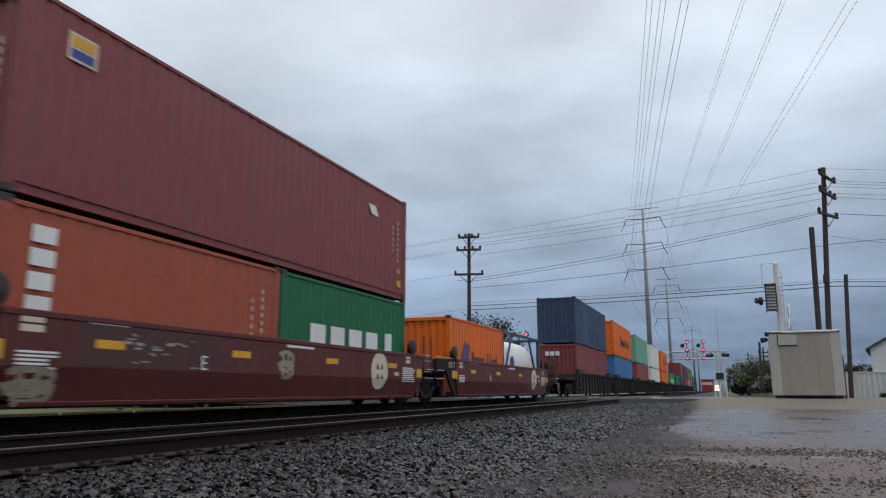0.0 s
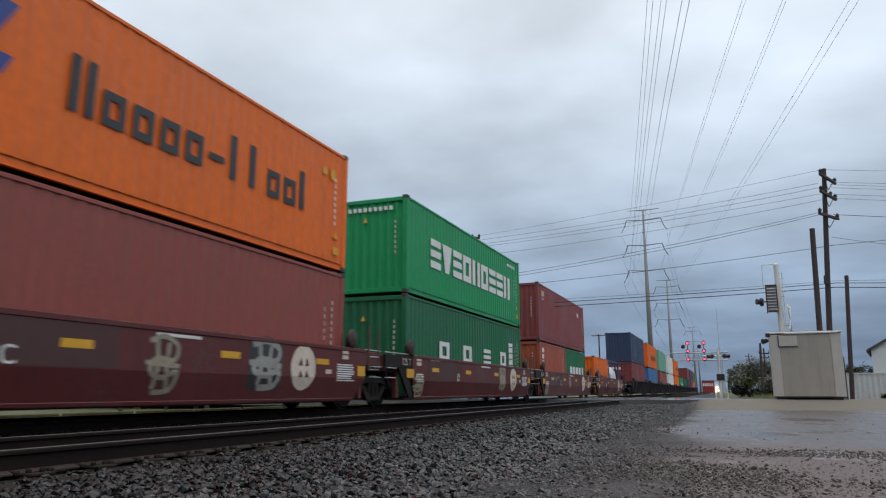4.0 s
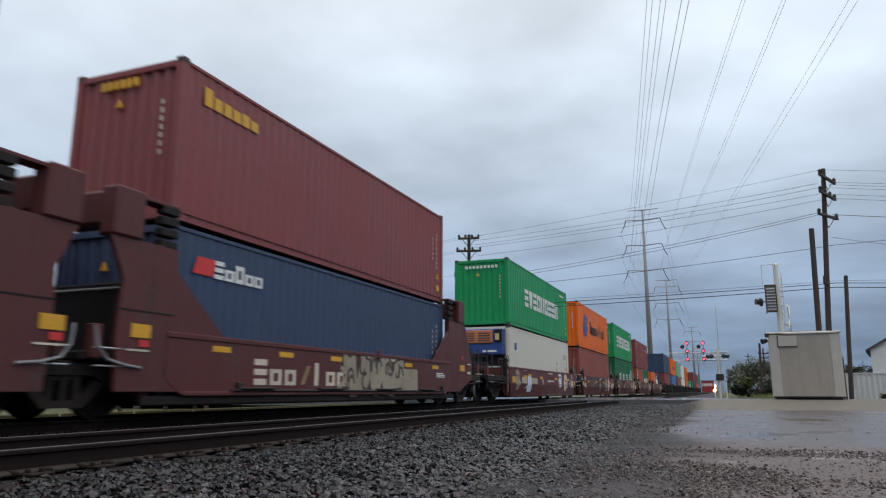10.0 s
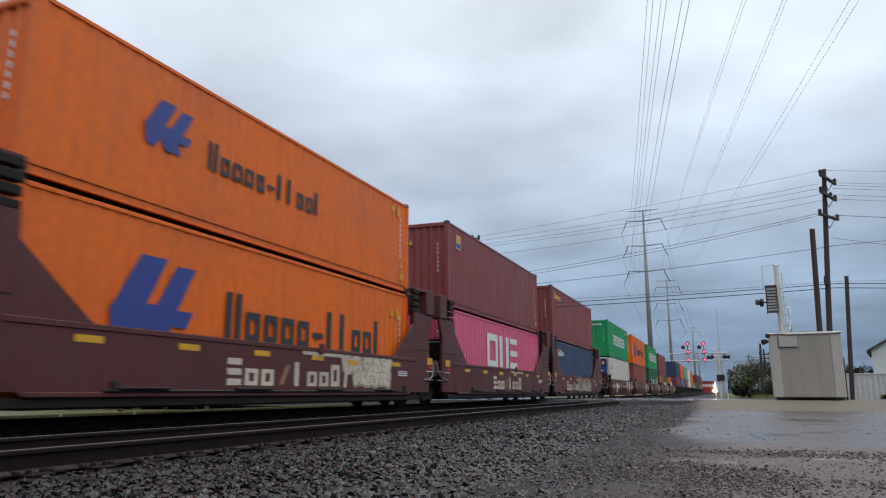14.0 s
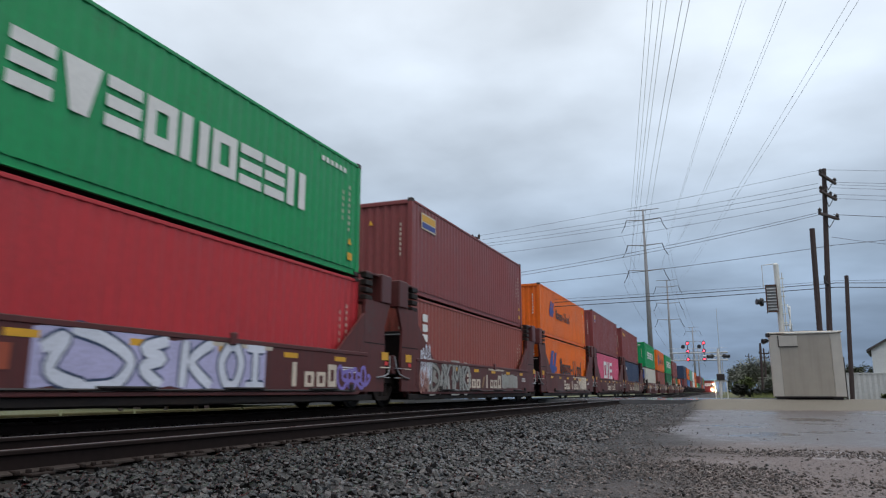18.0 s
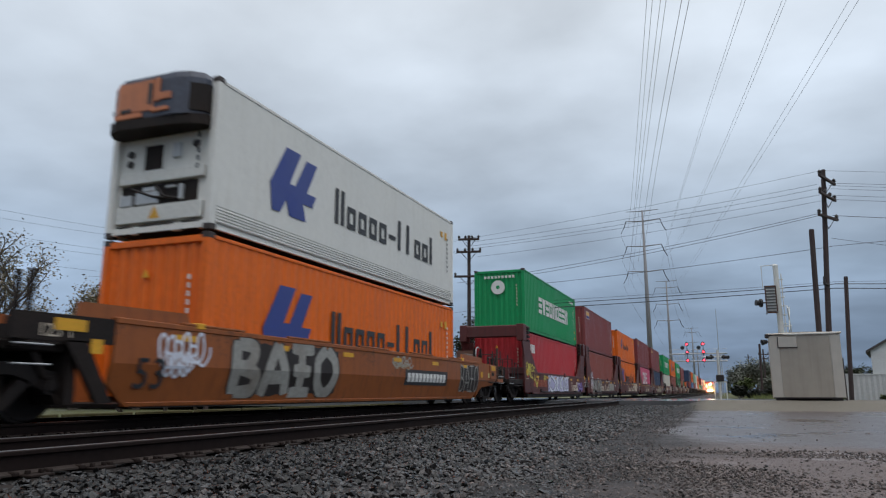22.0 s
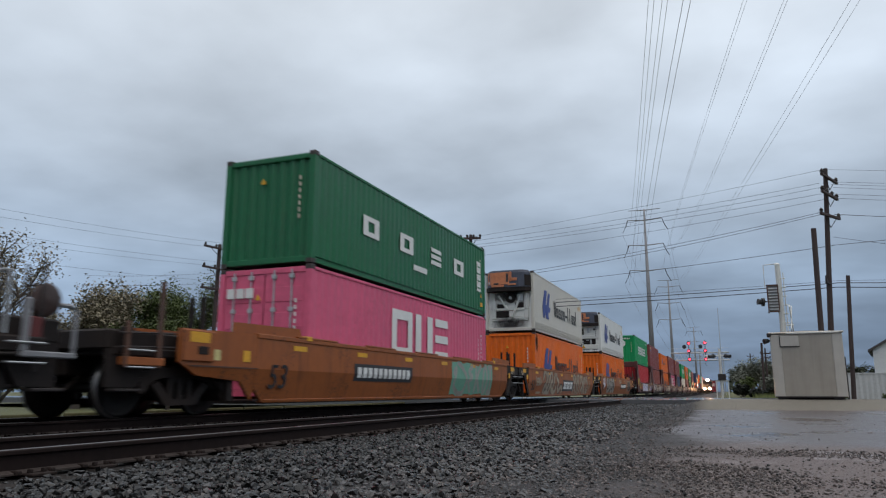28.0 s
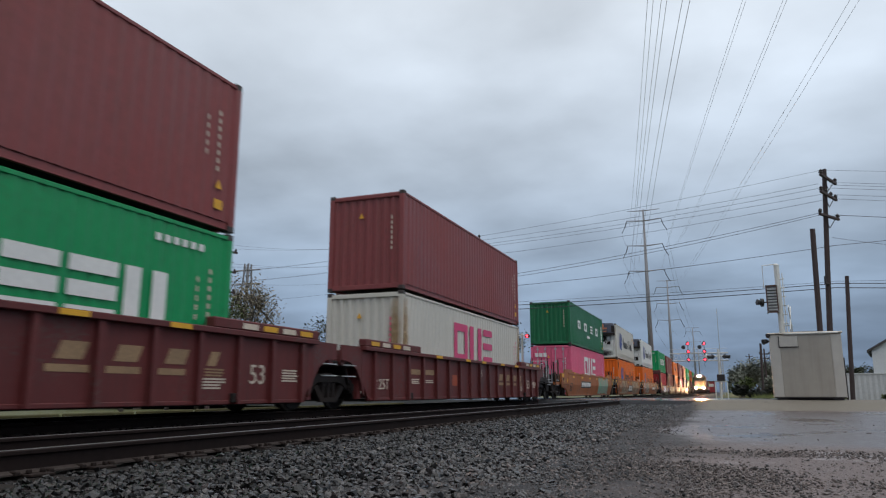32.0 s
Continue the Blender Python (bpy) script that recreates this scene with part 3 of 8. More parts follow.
def build_ballast():
    rng = np.random.default_rng(11)
    rows, bed, oil, lot = [], [], [], []
    for y0, y1, per, lo, hi in ((-7, 1.2, 150, .05, .085), (1.2, 9, 520, .028, .070), (9, 20, 240, .036, .076), (20, 36, 90, .045, .08)):
        for x0, x1, dens in ((-4.47, -2.0, 1.0), (-2.0, -0.6, 0.75), (-0.6, 3.2, 1.7), (-6.1, -4.80, 0.45), (-8.6, -6.35, 0.3)):
            n = int(per * dens * (x1 - x0) * (y1 - y0))
            X, Y = rng.uniform(x0, x1, n), rng.uniform(y0, y1, n)
            keep = np.ones(n, bool)
            if x0 >= -2.0:
                keep = rng.uniform(0, 1, n) < np.clip(0.95 - (X + 2.0) * 0.15 + 0.25 * np.sin(Y * 1.3 + X), 0.25, 1)
                keep &= ~((X > -0.9) & (Y > 9.5) & (rng.uniform(0, 1, n) < .975))
            bare = (X > -4.50) & (X < -4.08) & (np.abs((Y + 8.49 + .2675) % .535 - .2675) < .125) & (rng.uniform(0, 1, n) < .78)
            for x, y, k in zip(X, Y, keep & ~bare):
                if k:
                    s = rng.uniform(lo, hi) * (1.0 if x < -1.6 else rng.uniform(.16, .50) ** (1.0 if rng.uniform() < .8 else .6))
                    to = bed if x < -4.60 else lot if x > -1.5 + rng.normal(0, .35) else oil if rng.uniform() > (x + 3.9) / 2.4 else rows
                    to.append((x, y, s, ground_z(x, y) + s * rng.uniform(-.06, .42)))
    # finer stones where the shoulder runs out into the lot
    for y0, y1, per in ((2.2, 6, 900), (6, 10, 620), (10, 15, 240), (15, 24, 60)):
        n = int(per * 4.6 * (y1 - y0))
        for x, y in zip(-2.3 + 4.6 * rng.beta(1.15, 1.7, n), rng.uniform(y0, y1, n)):
            if y > 9.2 and x > -1.0 + rng.normal(0, .25):
                continue
            fine = x > -1.3 + rng.normal(0, .4)
            s = rng.uniform(.009, .023) if fine else rng.uniform(.014, .036)
            s *= 1.8 if rng.uniform() < .05 else 1
            (lot if fine else rows).append((x, y, s, ground_z(x, y) + s * rng.uniform(-.2, .2)))
    stones("ballast_stones", np.array(rows), "loose dark grey wet crushed stones beside the rails", STONE)
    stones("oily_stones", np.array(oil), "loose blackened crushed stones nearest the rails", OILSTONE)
    stones("lot_pebbles", np.array(lot), "small wet brownish pebbles strewn over the lot", LOTSTONE)
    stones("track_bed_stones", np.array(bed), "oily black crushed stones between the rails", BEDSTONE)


build_ballast()


# ---------------------------------------------------------------- tracks
def rail_mesh(length):
    p = [(-.076, 0), (.076, 0), (.076, .012), (.012, .03), (.010, .125), (.036, .138), (.036, .160), (.028, .168), (-.028, .168), (-.036, .160), (-.036, .138), (-.010, .125), (-.012, .03), (-.07, .012)]
    return Geo().prism_y([(a, b - 0.172) for a, b in p], 0, length)


def build_track(name, cx, tilt, label, ties):
    t = thing(name, label, "railway track", kind="structure")
    def two_toned():
        me = rail_mesh(900).mesh("rail", RAILSIDE)
        me.materials.append(RAILFOOT)
        for p in me.polygons:
            if p.center.z < -.145 and p.normal.z > -.5 and abs(p.normal.y) < .5:
                p.material_index = 1
        return me

    side = cached("rail", two_toned)
    head = cached("head", lambda: Geo().prism_y([(-.012, -.004), (.024, -.003), (.021, -.0005), (.012, .001), (-.008, .001)], 0, 900).mesh("running_surface", RAILTOP))
    for s in (-1, 1):
        r = part("rail", side, RAILSIDE, t, "rusty steel rail", (cx + s * .7525, -60, -tilt if s < 0 else 0))
        part("running_surface", head, RAILTOP, r, "polished bright rail head", (0.004, 0, 0))
    tie = cached("tie", lambda: Geo().box(-1.3, 1.3, -.115, .115, -.36, -.178, .012).mesh("tie", TIE))

    def plate_mesh():
        g = Geo().box(-.185, .185, -.098, .098, -.185, -.164, .005)
        for sx in (-1, 1):
            for sy in (-.055, .055):
                g.box(sx * .098 - .017, sx * .098 + .017, sy - .016, sy + .016, -.165, -.136, .005)
        for sy in (-.135, .135):
            g.box(-.100, .100, sy - .024, sy + .022, -.176, -.143, .008)
        return g.mesh("tie_plate", PLATE)

    pm = cached("tie_plate", plate_mesh)
    rng = random.Random(5)
    for i in range(ties):
        y = -8.49 + 0.535 * i + rng.uniform(-.03, .03)
        o = part("tie", tie, TIE, t, at=(cx + rng.uniform(-.04, .04), y, rng.uniform(-.012, .006)))
        o.rotation_euler = (0, 0, rng.uniform(-.012, .012))
        for s in (-1, 1):
            part("tie_plate", pm, PLATE, t, at=(cx + s * .7525, y, 0))
    g = Geo()
    for i in range(380):
        y = -8.49 + 0.535 * (ties + i)
        g.box(cx - 1.3, cx + 1.3, y - .115, y + .115, -.36, -.178)
        for s in (-1, 1):
            g.box(cx + s * .7525 - .18, cx + s * .7525 + .18, y - .1, y + .1, -.18, -.155)
    far = part("distant_ties", g, TIE, t)
    tagged(far, kind="stuff")
    return t


build_track("railway_track", TRACK_NEAR, 0.014, "empty railway track with rusty rails on dark wooden ties", 104)
build_track("railway_track", TRACK_FAR, 0.0, "railway track carrying the container train on dark ties", 84)


def build_crossing():
    g = Geo()
    # road across the tracks, with a bevelled lip
    g.box(-60, 40, 35.0, 48.5, -0.35, 0.012)
    r = single("road", g, ROADASPHALT, "wet grey asphalt road crossing both tracks", "road", kind="structure")
    for cx in (TRACK_NEAR, TRACK_FAR):
        for x0, x1 in ((-1.7, -.86), (-.64, .64), (.86, 1.7)):
            for k in range(4):
                part("crossing_panel", Geo().box(cx + x0, cx + x1, 35.2 + k * 3.3, 38.4 + k * 3.3, -.1, .03, .01), ROADASPHALT, r, "rubber crossing panel")
    # low pale kerb in front of the far verge
    k = thing("low_board_edging", "low weathered pale boards along the far verge", "edging", kind="structure")
    for i in range(26):
        part("board", cached("edge_board", lambda: Geo().box(-.04, .04, -1.19, 1.19, -.55, -.02, .02).mesh("board", WOODPALE)), WOODPALE, k, at=(-16, -20 + i * 2.5, -0.13))


build_crossing()


# ---------------------------------------------------------------- fixed things beside the track
def equipment_cabinet():
    c = thing("equipment_cabinet", "tall brushed aluminium railway equipment cabinet on gravel pad", "cabinet", m=pose(2.72, 27.9, 0.14, 0, 0, -3))
    for x in (-.85, .85):
        for y in (-.7, .7):
            part("foot", Geo().box(x - .16, x + .16, y - .16, y + .16, -.02, .07, .01), STEELDK, c, "dark steel foot")
    part("plinth", Geo().box(-1.0, 1.0, -.78, .78, -.02, .068, .01), UNDER, c, "recessed dark plinth")
    part("body", Geo().box(-1.10, 1.10, -.9, .9, .065, 2.20, .015), ALU, c)
    r = part("roof", Geo().box(-1.15, 1.15, -.96, .96, 2.215, 2.265, .015).prism_y([(-1.12, 2.264), (1.12, 2.264), (0, 2.30)], -.93, .93), ALU, c, "sheet metal lid with a folded rim")
    part("drip_edge", Geo().box(-.62, 1.02, -.985, -.958, 2.20, 2.25, .006), MASTWHITE, r, "pale strip along the lid")
    part("lid_bracket", Geo().box(-1.20, -1.06, -.98, -.7, 2.12, 2.25, .02), STEELDK, r)
    d = part("door", Geo().box(-.77, .77, -.914, -.897, .10, 2.17, .006), PANELALU, c, "large flat darker door panel")
    v = part("vent_cover", Geo().box(-.80, -.22, -.955, -.914, 1.78, 2.15, .012), ALU, d, "pale folded vent cover")
    part("rim", Geo().box(-.82, -.20, -.965, -.93, 1.755, 1.785, .004).box(-.82, -.795, -.965, -.93, 1.755, 2.16), STEELDK, v)
    for x in (-.94, .94):
        part("corner_strip", Geo().box(x - .155, x + .155, -.922, -.897, .08, 2.18, .006), ALU, c)
    part("sill", Geo().box(-1.08, 1.08, -.925, -.88, .06, .10, .005), STEELDK, c)
    f = part("work_light", Geo().tube([(-1.10, -.72, 2.0), (-1.22, -.78, 2.0)], .03, 6), SIGNALBLACK, c, "small black lamp on the side")
    part("lamp_hood", Geo().tube([(-1.16, -.78, 2.0), (-1.30, -.86, 1.97)], [.07, .10], 10), SIGNALBLACK, f)
    part("conduit", Geo().tube([(1.14, -.5, 0), (1.14, -.5, 1.4)], .03), STEELDK, c)


equipment_cabinet()


def flasher(parent, x, y, z, lit=False, turn=1, aim=0.0):
    """A crossing lamp with a small backing dish and a long hood; aim turns it sideways."""
    dx, dy = math.sin(aim), -turn * math.cos(aim)
    at = lambda d, dz=0.0: (x + dx * d, y + dy * d, z + dz)
    f = part("flasher", Geo().tube([at(0), at(.05)], .155, 18), SIGNALBLACK, parent, "black round lamp background")
    part("hood", Geo().tube([at(.05), at(.36, -.04)], [.10, .12], 14, False), SIGNALBLACK, f)
    part("housing", Geo().tube([at(-.14), at(0)], [.06, .10], 12), SIGNALBLACK, f)
    part("lens", Geo().tube([at(.06), at(.066)], .09, 14), REDLAMP if lit else SIGNALBLACK, f, "red lens")


def crossing_cantilever():
    m = thing("crossing_cantilever", "pale crossing signal mast with rungs, walkway arm and lamps", "crossing signal", m=pose(2.35, 31.5, 0.05))
    part("pole", Geo().tube([(0, 0, 0), (0, 0, 5.45)], [.125, .10], 12), MASTWHITE, m, "pale aluminium mast")
    part("cap", Geo().tube([(0, 0, 5.45), (0, 0, 5.52)], [.12, .05], 12), MASTWHITE, m)
    for i in range(12):
        part("rung", Geo().tube([(.05, -.05, .9 + i * .36), (.24, -.12, .9 + i * .36)], .022, 6), MASTWHITE, m)
    part("ladder_rail", Geo().tube([(.17, -.13, .6), (.17, -.13, 5.1)], .020, 6), MASTWHITE, m)
    a = part("walkway", Geo().box(-.48, -.44, -.4, .3, 3.5, 3.56).box(-.12, -.08, -.4, .3, 3.5, 3.56).box(-.46, -.1, -.28, -.26, 3.5, 4.58), TOWERSTEEL, m, "grey grated walkway arm")
    for i in range(8):
        part("slat", Geo().prism_x([(-.36, 3.57 + i * .12), (-.30, 3.61 + i * .12), (-.30, 3.64 + i * .12), (-.36, 3.60 + i * .12)], -.45, -.11), GALV, a)
    part("end_frame", Geo().box(-.50, -.46, -.36, -.30, 3.48, 4.60).box(-.11, -.07, -.36, -.30, 3.48, 4.60).box(-.5, -.07, -.36, -.3, 4.55, 4.6).box(-.5, -.07, -.36, -.3, 3.48, 3.53), RUSTBROWN, a)
    part("handrail", Geo().tube([(-.55, -.3, 4.5), (-.55, -.3, 5.42), (-.08, -.3, 5.45)], .022, 6), MASTWHITE, m)
    f = part("flasher_arm", Geo().tube([(-.2, .1, 3.95), (-.8, -.1, 3.95)], .03, 6), SIGNALBLACK, m)
    part("side_flasher", Geo().tube([(-.62, -.1, 3.93), (-.70, -.12, 3.93)], .17, 16).tube([(-.70, -.12, 3.93), (-.86, -.18, 3.95)], [.10, .12], 12), SIGNALBLACK, f, "black side lamp with hood")
    c = part("crossbuck_arm", Geo().tube([(0, .3, 3.0), (.42, .3, 3.0)], .03, 6), MASTWHITE, m)
    for s in (-1, 1):
        ob = part("crossbuck", Geo().box(-.02, .02, -.62, .62, -.11, .11, .01), MASTWHITE, c, "white crossed boards seen edge on", at=(.36, .3, 3.25))
        ob.rotation_euler = (s * .95, .06 * s, -.1)
    part("gearbox", Geo().box(-.2, .2, -.25, .25, .9, 1.5, .03), MASTWHITE, m)
    part("footing", Geo().box(-.35, .35, -.35, .35, -.3, .12, .03), GALV, m)


crossing_cantilever()


def utility_pole(x, y, z0, z1, lean, r0, r1, arms, label="dark weathered wooden utility pole", turn=0.0, rot=0.0, big=1.0):
    """arms: (height, half length, number of insulators)."""
    p = thing("utility_pole", label, "utility pole", "utility poles", m=pose(x, y, z0, 0, 0, rot))
    h = z1 - z0
    part("shaft", Geo().tube([(0, 0, -.3), (lean * .5, 0, h * .5), (lean, 0, h)], [r0, (r0 + r1) / 2, r1], 12), WOODPOLE, p)
    for row in arms:
        zz, half, ins = row[:3]
        a = part("crossarm", Geo().box(-half, half, -r1 - .12, -r1, -.06, .06, .01), WOODPOLE, p, at=(lean * (zz - z0) / h, 0, zz - z0))
        a.rotation_euler = (0, 0, math.radians(row[3] if len(row) > 3 else turn))
        for s in (-1, 1):
            part("brace", Geo().tube([(s * half * .6, -r1 - .06, -.06), (0, -r1 - .03, -.55)], .018, 5), STEELDK, a)
        for i in range(ins):
            q = -1 + 2 * i / max(1, ins - 1)
            part("insulator", cached(("insulator", big), lambda: Geo().lathe_x([(big * u, big * v) for u, v in ((-.02, 0), (0, .05), (.03, .05), (.05, .09), (.08, .06), (.12, .075), (.16, .03), (.2, 0))], 10).mesh("insulator", STEELDK)),
                 STEELDK, a, at=(q * half * .92, -r1 - .06, .06)).rotation_euler = (0, -math.pi / 2, 0)
    return p


def build_poles():
    p = utility_pole(4.47, 36.5, -.1, 10.8, .72, .135, .10, [(10.28, 1.09, 2, 66), (9.47, 1.09, 4, 66), (8.46, .92, 2, 58)], "tall dark leaning utility pole with three crossarms", big=1.15)
    part("cable_hook", Geo().tube([(.38, -.16, 5.35), (.24, -.20, 5.4), (.22, -.22, 5.75)], [.05, .07, .03], 8), STEELDK, p)
    part("side_strut", Geo().tube([(.70, 0, 9.6), (.92, .25, 9.75)], .05, 6), WOODPOLE, p)
    utility_pole(3.80, 33.0, 0, 7.22, .20, .115, .105, [], "leaning dark wooden pole stub without crossarms")
    utility_pole(4.37, 30.2, .05, 4.72, .28, .085, .07, [], "slim dark wooden pole beside the cabinet")
    utility_pole(-13.35, 38.2, -.5, 9.45, .05, .13, .09, [(9.2, .62, 4), (8.45, .72, 4), (7.0, .85, 3)], "dark utility pole with three crossarms", rot=14)
    utility_pole(-28.1, 34.0, -.5, 9.2, .12, .14, .11, [(8.9, 1.35, 4), (7.65, 1.35, 4), (6.4, 1.35, 4)], "dark utility pole with three long crossarms", rot=82)
    m = thing("conduit_mast", "thin pale metal mast beside a utility pole", "mast", m=pose(-22.85, 40.4, -.5))
    part("tube", Geo().tube([(0, 0, 0), (0, 0, 7.6)], [.07, .05], 8), MASTWHITE, m)
    part("cap", Geo().tube([(0, 0, 7.6), (-.12, 0, 7.78), (-.24, 0, 7.7)], .05, 8), MASTWHITE, m)
    q = utility_pole(-23.2, 40.0, -.5, 9.95, .15, .14, .12, [], "plain dark utility pole with a transformer")
    part("transformer", Geo().tube([(-.28, -.1, 7.9), (-.28, -.1, 8.8)], .17, 12), GALV, q)
    part("bracket", Geo().tube([(0, 0, 8.2), (-.55, -.1, 9.1)], .03, 6).tube([(0, 0, 9.4), (-.55, -.1, 9.1)], .02, 6), STEELDK, q)
    utility_pole(3.45, 75, -.3, 5.0, .12, .12, .10, [], "dark utility pole stub beyond the trees")
    utility_pole(4.6, 90, -.3, 5.3, 0, .10, .08, [(4.7, .55, 2), (4.2, .5, 2)], "distant utility pole beyond the trees")
    utility_pole(5.6, 170, -.3, 8.6, 0, .15, .1, [(8.0, .7, 3)], "distant utility pole beyond the trees")
    utility_pole(-20.2, 128, -.3, 10.5, 0, .17, .11, [(10.2, 1.2, 4)], "distant utility pole behind the train")


build_poles()


def transmission_pole(x, y, top, scale=1.0, group="transmission poles"):
    """A tall tapered steel pole with three pairs of davit arms and a shield-wire arm."""
    p = thing("transmission_pole", "tall grey tapered steel transmission pole with davit arms", "pylon", group, m=pose(x, y, -.4))
    h = top + .4
    part("shaft", Geo().tube([(0, 0, -.5), (0, 0, h * .5), (0, 0, h)], [.62 * scale, .42 * scale, .17 * scale], 14), TOWERSTEEL, p, smooth=True)
    part("shield_arm", Geo().tube([(-3.3, 0, h - .1), (0, 0, h - .25), (3.3, 0, h - .1)], [.06, .12, .06], 6), TOWERSTEEL, p)
    for dz in (2.2, 7.6, 13.0):
        for s in (-1, 1):
            a = part("davit_arm", Geo().tube([(0, 0, h - dz - .25), (s * 3.5, 0, h - dz)], [.14, .08], 6), TOWERSTEEL, p)
            part("insulator", Geo().tube([(s * 3.5, 0, h - dz), (s * 3.9, 0, h - dz - 1.3), (s * 4.6, 0, h - dz - 2.6)], .085, 6), STEELDK, a)


def lattice_tower(x, y, top):
    p = thing("lattice_tower", "distant grey steel lattice tower with crossarms", "pylon", "lattice towers", m=pose(x, y, -.5))
    for sx in (-1, 1):
        for sy in (-1, 1):
            part("leg", Geo().tube([(sx * 1.1, sy * 1.1, 0), (sx * .35, sy * .35, top)], .14, 5), TOWERSTEEL, p)
    for i in range(9):
        z0, z1 = top * i / 9, top * (i + 1) / 9
        a, b = 1.1 - .75 * i / 9, 1.1 - .75 * (i + 1) / 9
        for sy in (-1, 1):
            part("bracing", Geo().tube([(-a, sy * a, z0), (b, sy * b, z1)], .05, 4).tube([(a, sy * a, z0), (-b, sy * b, z1)], .08, 4), TOWERSTEEL, p)
    for dz in (1.0, 3.2, 5.4):
        part("crossarm", Geo().tube([(-2.4, 0, top - dz), (2.4, 0, top - dz)], .13, 5), TOWERSTEEL, p)


def build_pylons():
    transmission_pole(-13.3, 150, 38.3)
    transmission_pole(-15.0, 240, 36.5)
    transmission_pole(-13.5, 400, 34.3, 1.1)
    transmission_pole(-16.0, 560, 34.0, 1.2)
    lattice_tower(-68.2, 90, 20.6)
    lattice_tower(-73.8, 95, 17.5)


build_pylons()


def wire(name, pts, r, label="thin dark overhead wire"):
    """A sagging line through three points (parabola through start, middle and end)."""
    a, b, c = (Vector(p) for p in pts)
    out = []
    for i in range(25):
        s = i / 24
        out.append(a * (2 * (s - .5) * (s - 1)) + b * (4 * s * (1 - s)) + c * (2 * s * (s - .5)))
    single(name, Geo().tube(out, r, 5), WIRE, label, "wire", "overhead wires")


def high_wire(c, m, q, y0, y1, r):
    """A conductor of the high line: x = c + m y, and height by a parabola in y."""
    pts = [(c + m * y, y, q[0] * y * y + q[1] * y + q[2]) for y in (y0 + (y1 - y0) * i / 30 for i in range(31))]
    single("high_voltage_wire", Geo().tube(pts, r, 5), WIRE, "thin high voltage wire far overhead", "wire", "high voltage wires")


def sag(a, b, drop):
    a, b = Vector(a), Vector(b)
    mid = (a + b) / 2
    return (tuple(a), (mid.x, mid.y, mid.z - drop), tuple(b))


def signal_gantry():
    g = thing("signal_gantry", "grey steel railway signal cantilever with two triple red signals", "railway signal", m=pose(0, 175, 0))
    part("mast", Geo().tube([(-.35, 0, -.4), (-.35, 0, 19.4)], [.12, .05], 8), GALV, g, "thin pole above the cantilever")
    for x in (-.9, .1):
        for yy in (-.5, .5):
            part("leg", Geo().tube([(x, yy, -.4), (x, yy, 9.3)], .09, 6), GALV, g)
    for i in range(7):
        part("leg_brace", Geo().tube([(-.9, -.5, i * 1.3), (.1, -.5, i * 1.3 + 1.3)], .05, 5).tube([(.1, -.5, i * 1.3), (-.9, -.5, i * 1.3 + 1.3)], .05, 5), GALV, g)
    for z in (7.5, 9.2):
        for yy in (-.5, .5):
            part("chord", Geo().tube([(-11.4, yy, z), (1.4, yy, z)], .13, 6), GALV, g)
    for i in range(9):
        x = -11.4 + i * 1.4
        part("lattice", Geo().tube([(x, -.5, 7.5), (x + .7, -.5, 9.2), (x + 1.4, -.5, 7.5)], .08, 5), GALV, g)
    part("railing", Geo().tube([(-11.4, -.6, 10.2), (1.4, -.6, 10.2)], .035, 5), GALV, g)
    for cx in (-7.2, -3.65):
        h = part("signal_head", Geo().box(cx - .07, cx + .07, -.75, -.65, 7.0, 12.0, .02), SIGNALBLACK, g, "mast with three lit red signals")
        for z in (7.7, 9.6, 11.4):
            part("background", Geo().tube([(cx, -.76, z), (cx, -.80, z)], .42, 18), SIGNALBLACK, h)
            part("lens", Geo().tube([(cx, -.81, z), (cx, -.84, z)], .21, 14), REDLAMP, h, "lit red lens")
            part("visor", Geo().tube([(cx, -.82, z + .05), (cx, -1.3, z + .05)], .30, 14, False), SIGNALBLACK, h)
        part("marker", Geo().tube([(cx - 1.0, -.7, 10.6), (cx - 1.0, -.8, 10.6)], .45, 14), SIGNALBLACK, h)


signal_gantry()


def crossing_lamps():
    """The warning lamps of the crossing: pairs on arms beside both sides of the tracks."""
    m = thing("crossing_signal", "pale crossing signal post with dark lamps over the road", "crossing signal", m=pose(-.55, 51, 0))
    part("post", Geo().tube([(.35, 0, -.3), (.35, 0, 3.2)], .07, 8), MASTWHITE, m)
    part("lamp_arm", Geo().tube([(-.6, 0, 2.75), (.75, 0, 2.75)], .04, 6), MASTWHITE, m)
    flasher(m, -.02, -.1, 2.72, False, aim=-1.0)
    flasher(m, .72, -.1, 2.72, False, aim=1.0)
    part("bell_box", Geo().box(.15, .65, -.2, .2, 1.12, 1.55, .03), STEELDK, m, "dark gate machine")
    part("gate_frame", Geo().box(.02, .80, -.05, .05, 1.05, 1.13).box(0, .06, -.05, .05, -.3, 1.13).box(.74, .80, -.05, .05, -.3, 1.13), MASTWHITE, m)
    n = thing("crossing_signal", "crossing signal with lit red lamp beyond the train", "crossing signal", m=pose(-12.5, 46.5, .1))
    part("post", Geo().tube([(0, 0, -.2), (0, 0, 4.2)], .08, 8), MASTWHITE, n)
    part("lamp_arm", Geo().tube([(-.5, 0, 4.05), (.5, 0, 4.05)], .04, 6), MASTWHITE, n)
    flasher(n, -.42, -.1, 4.0, False)
    flasher(n, .42, -.1, 4.0, True)


crossing_lamps()


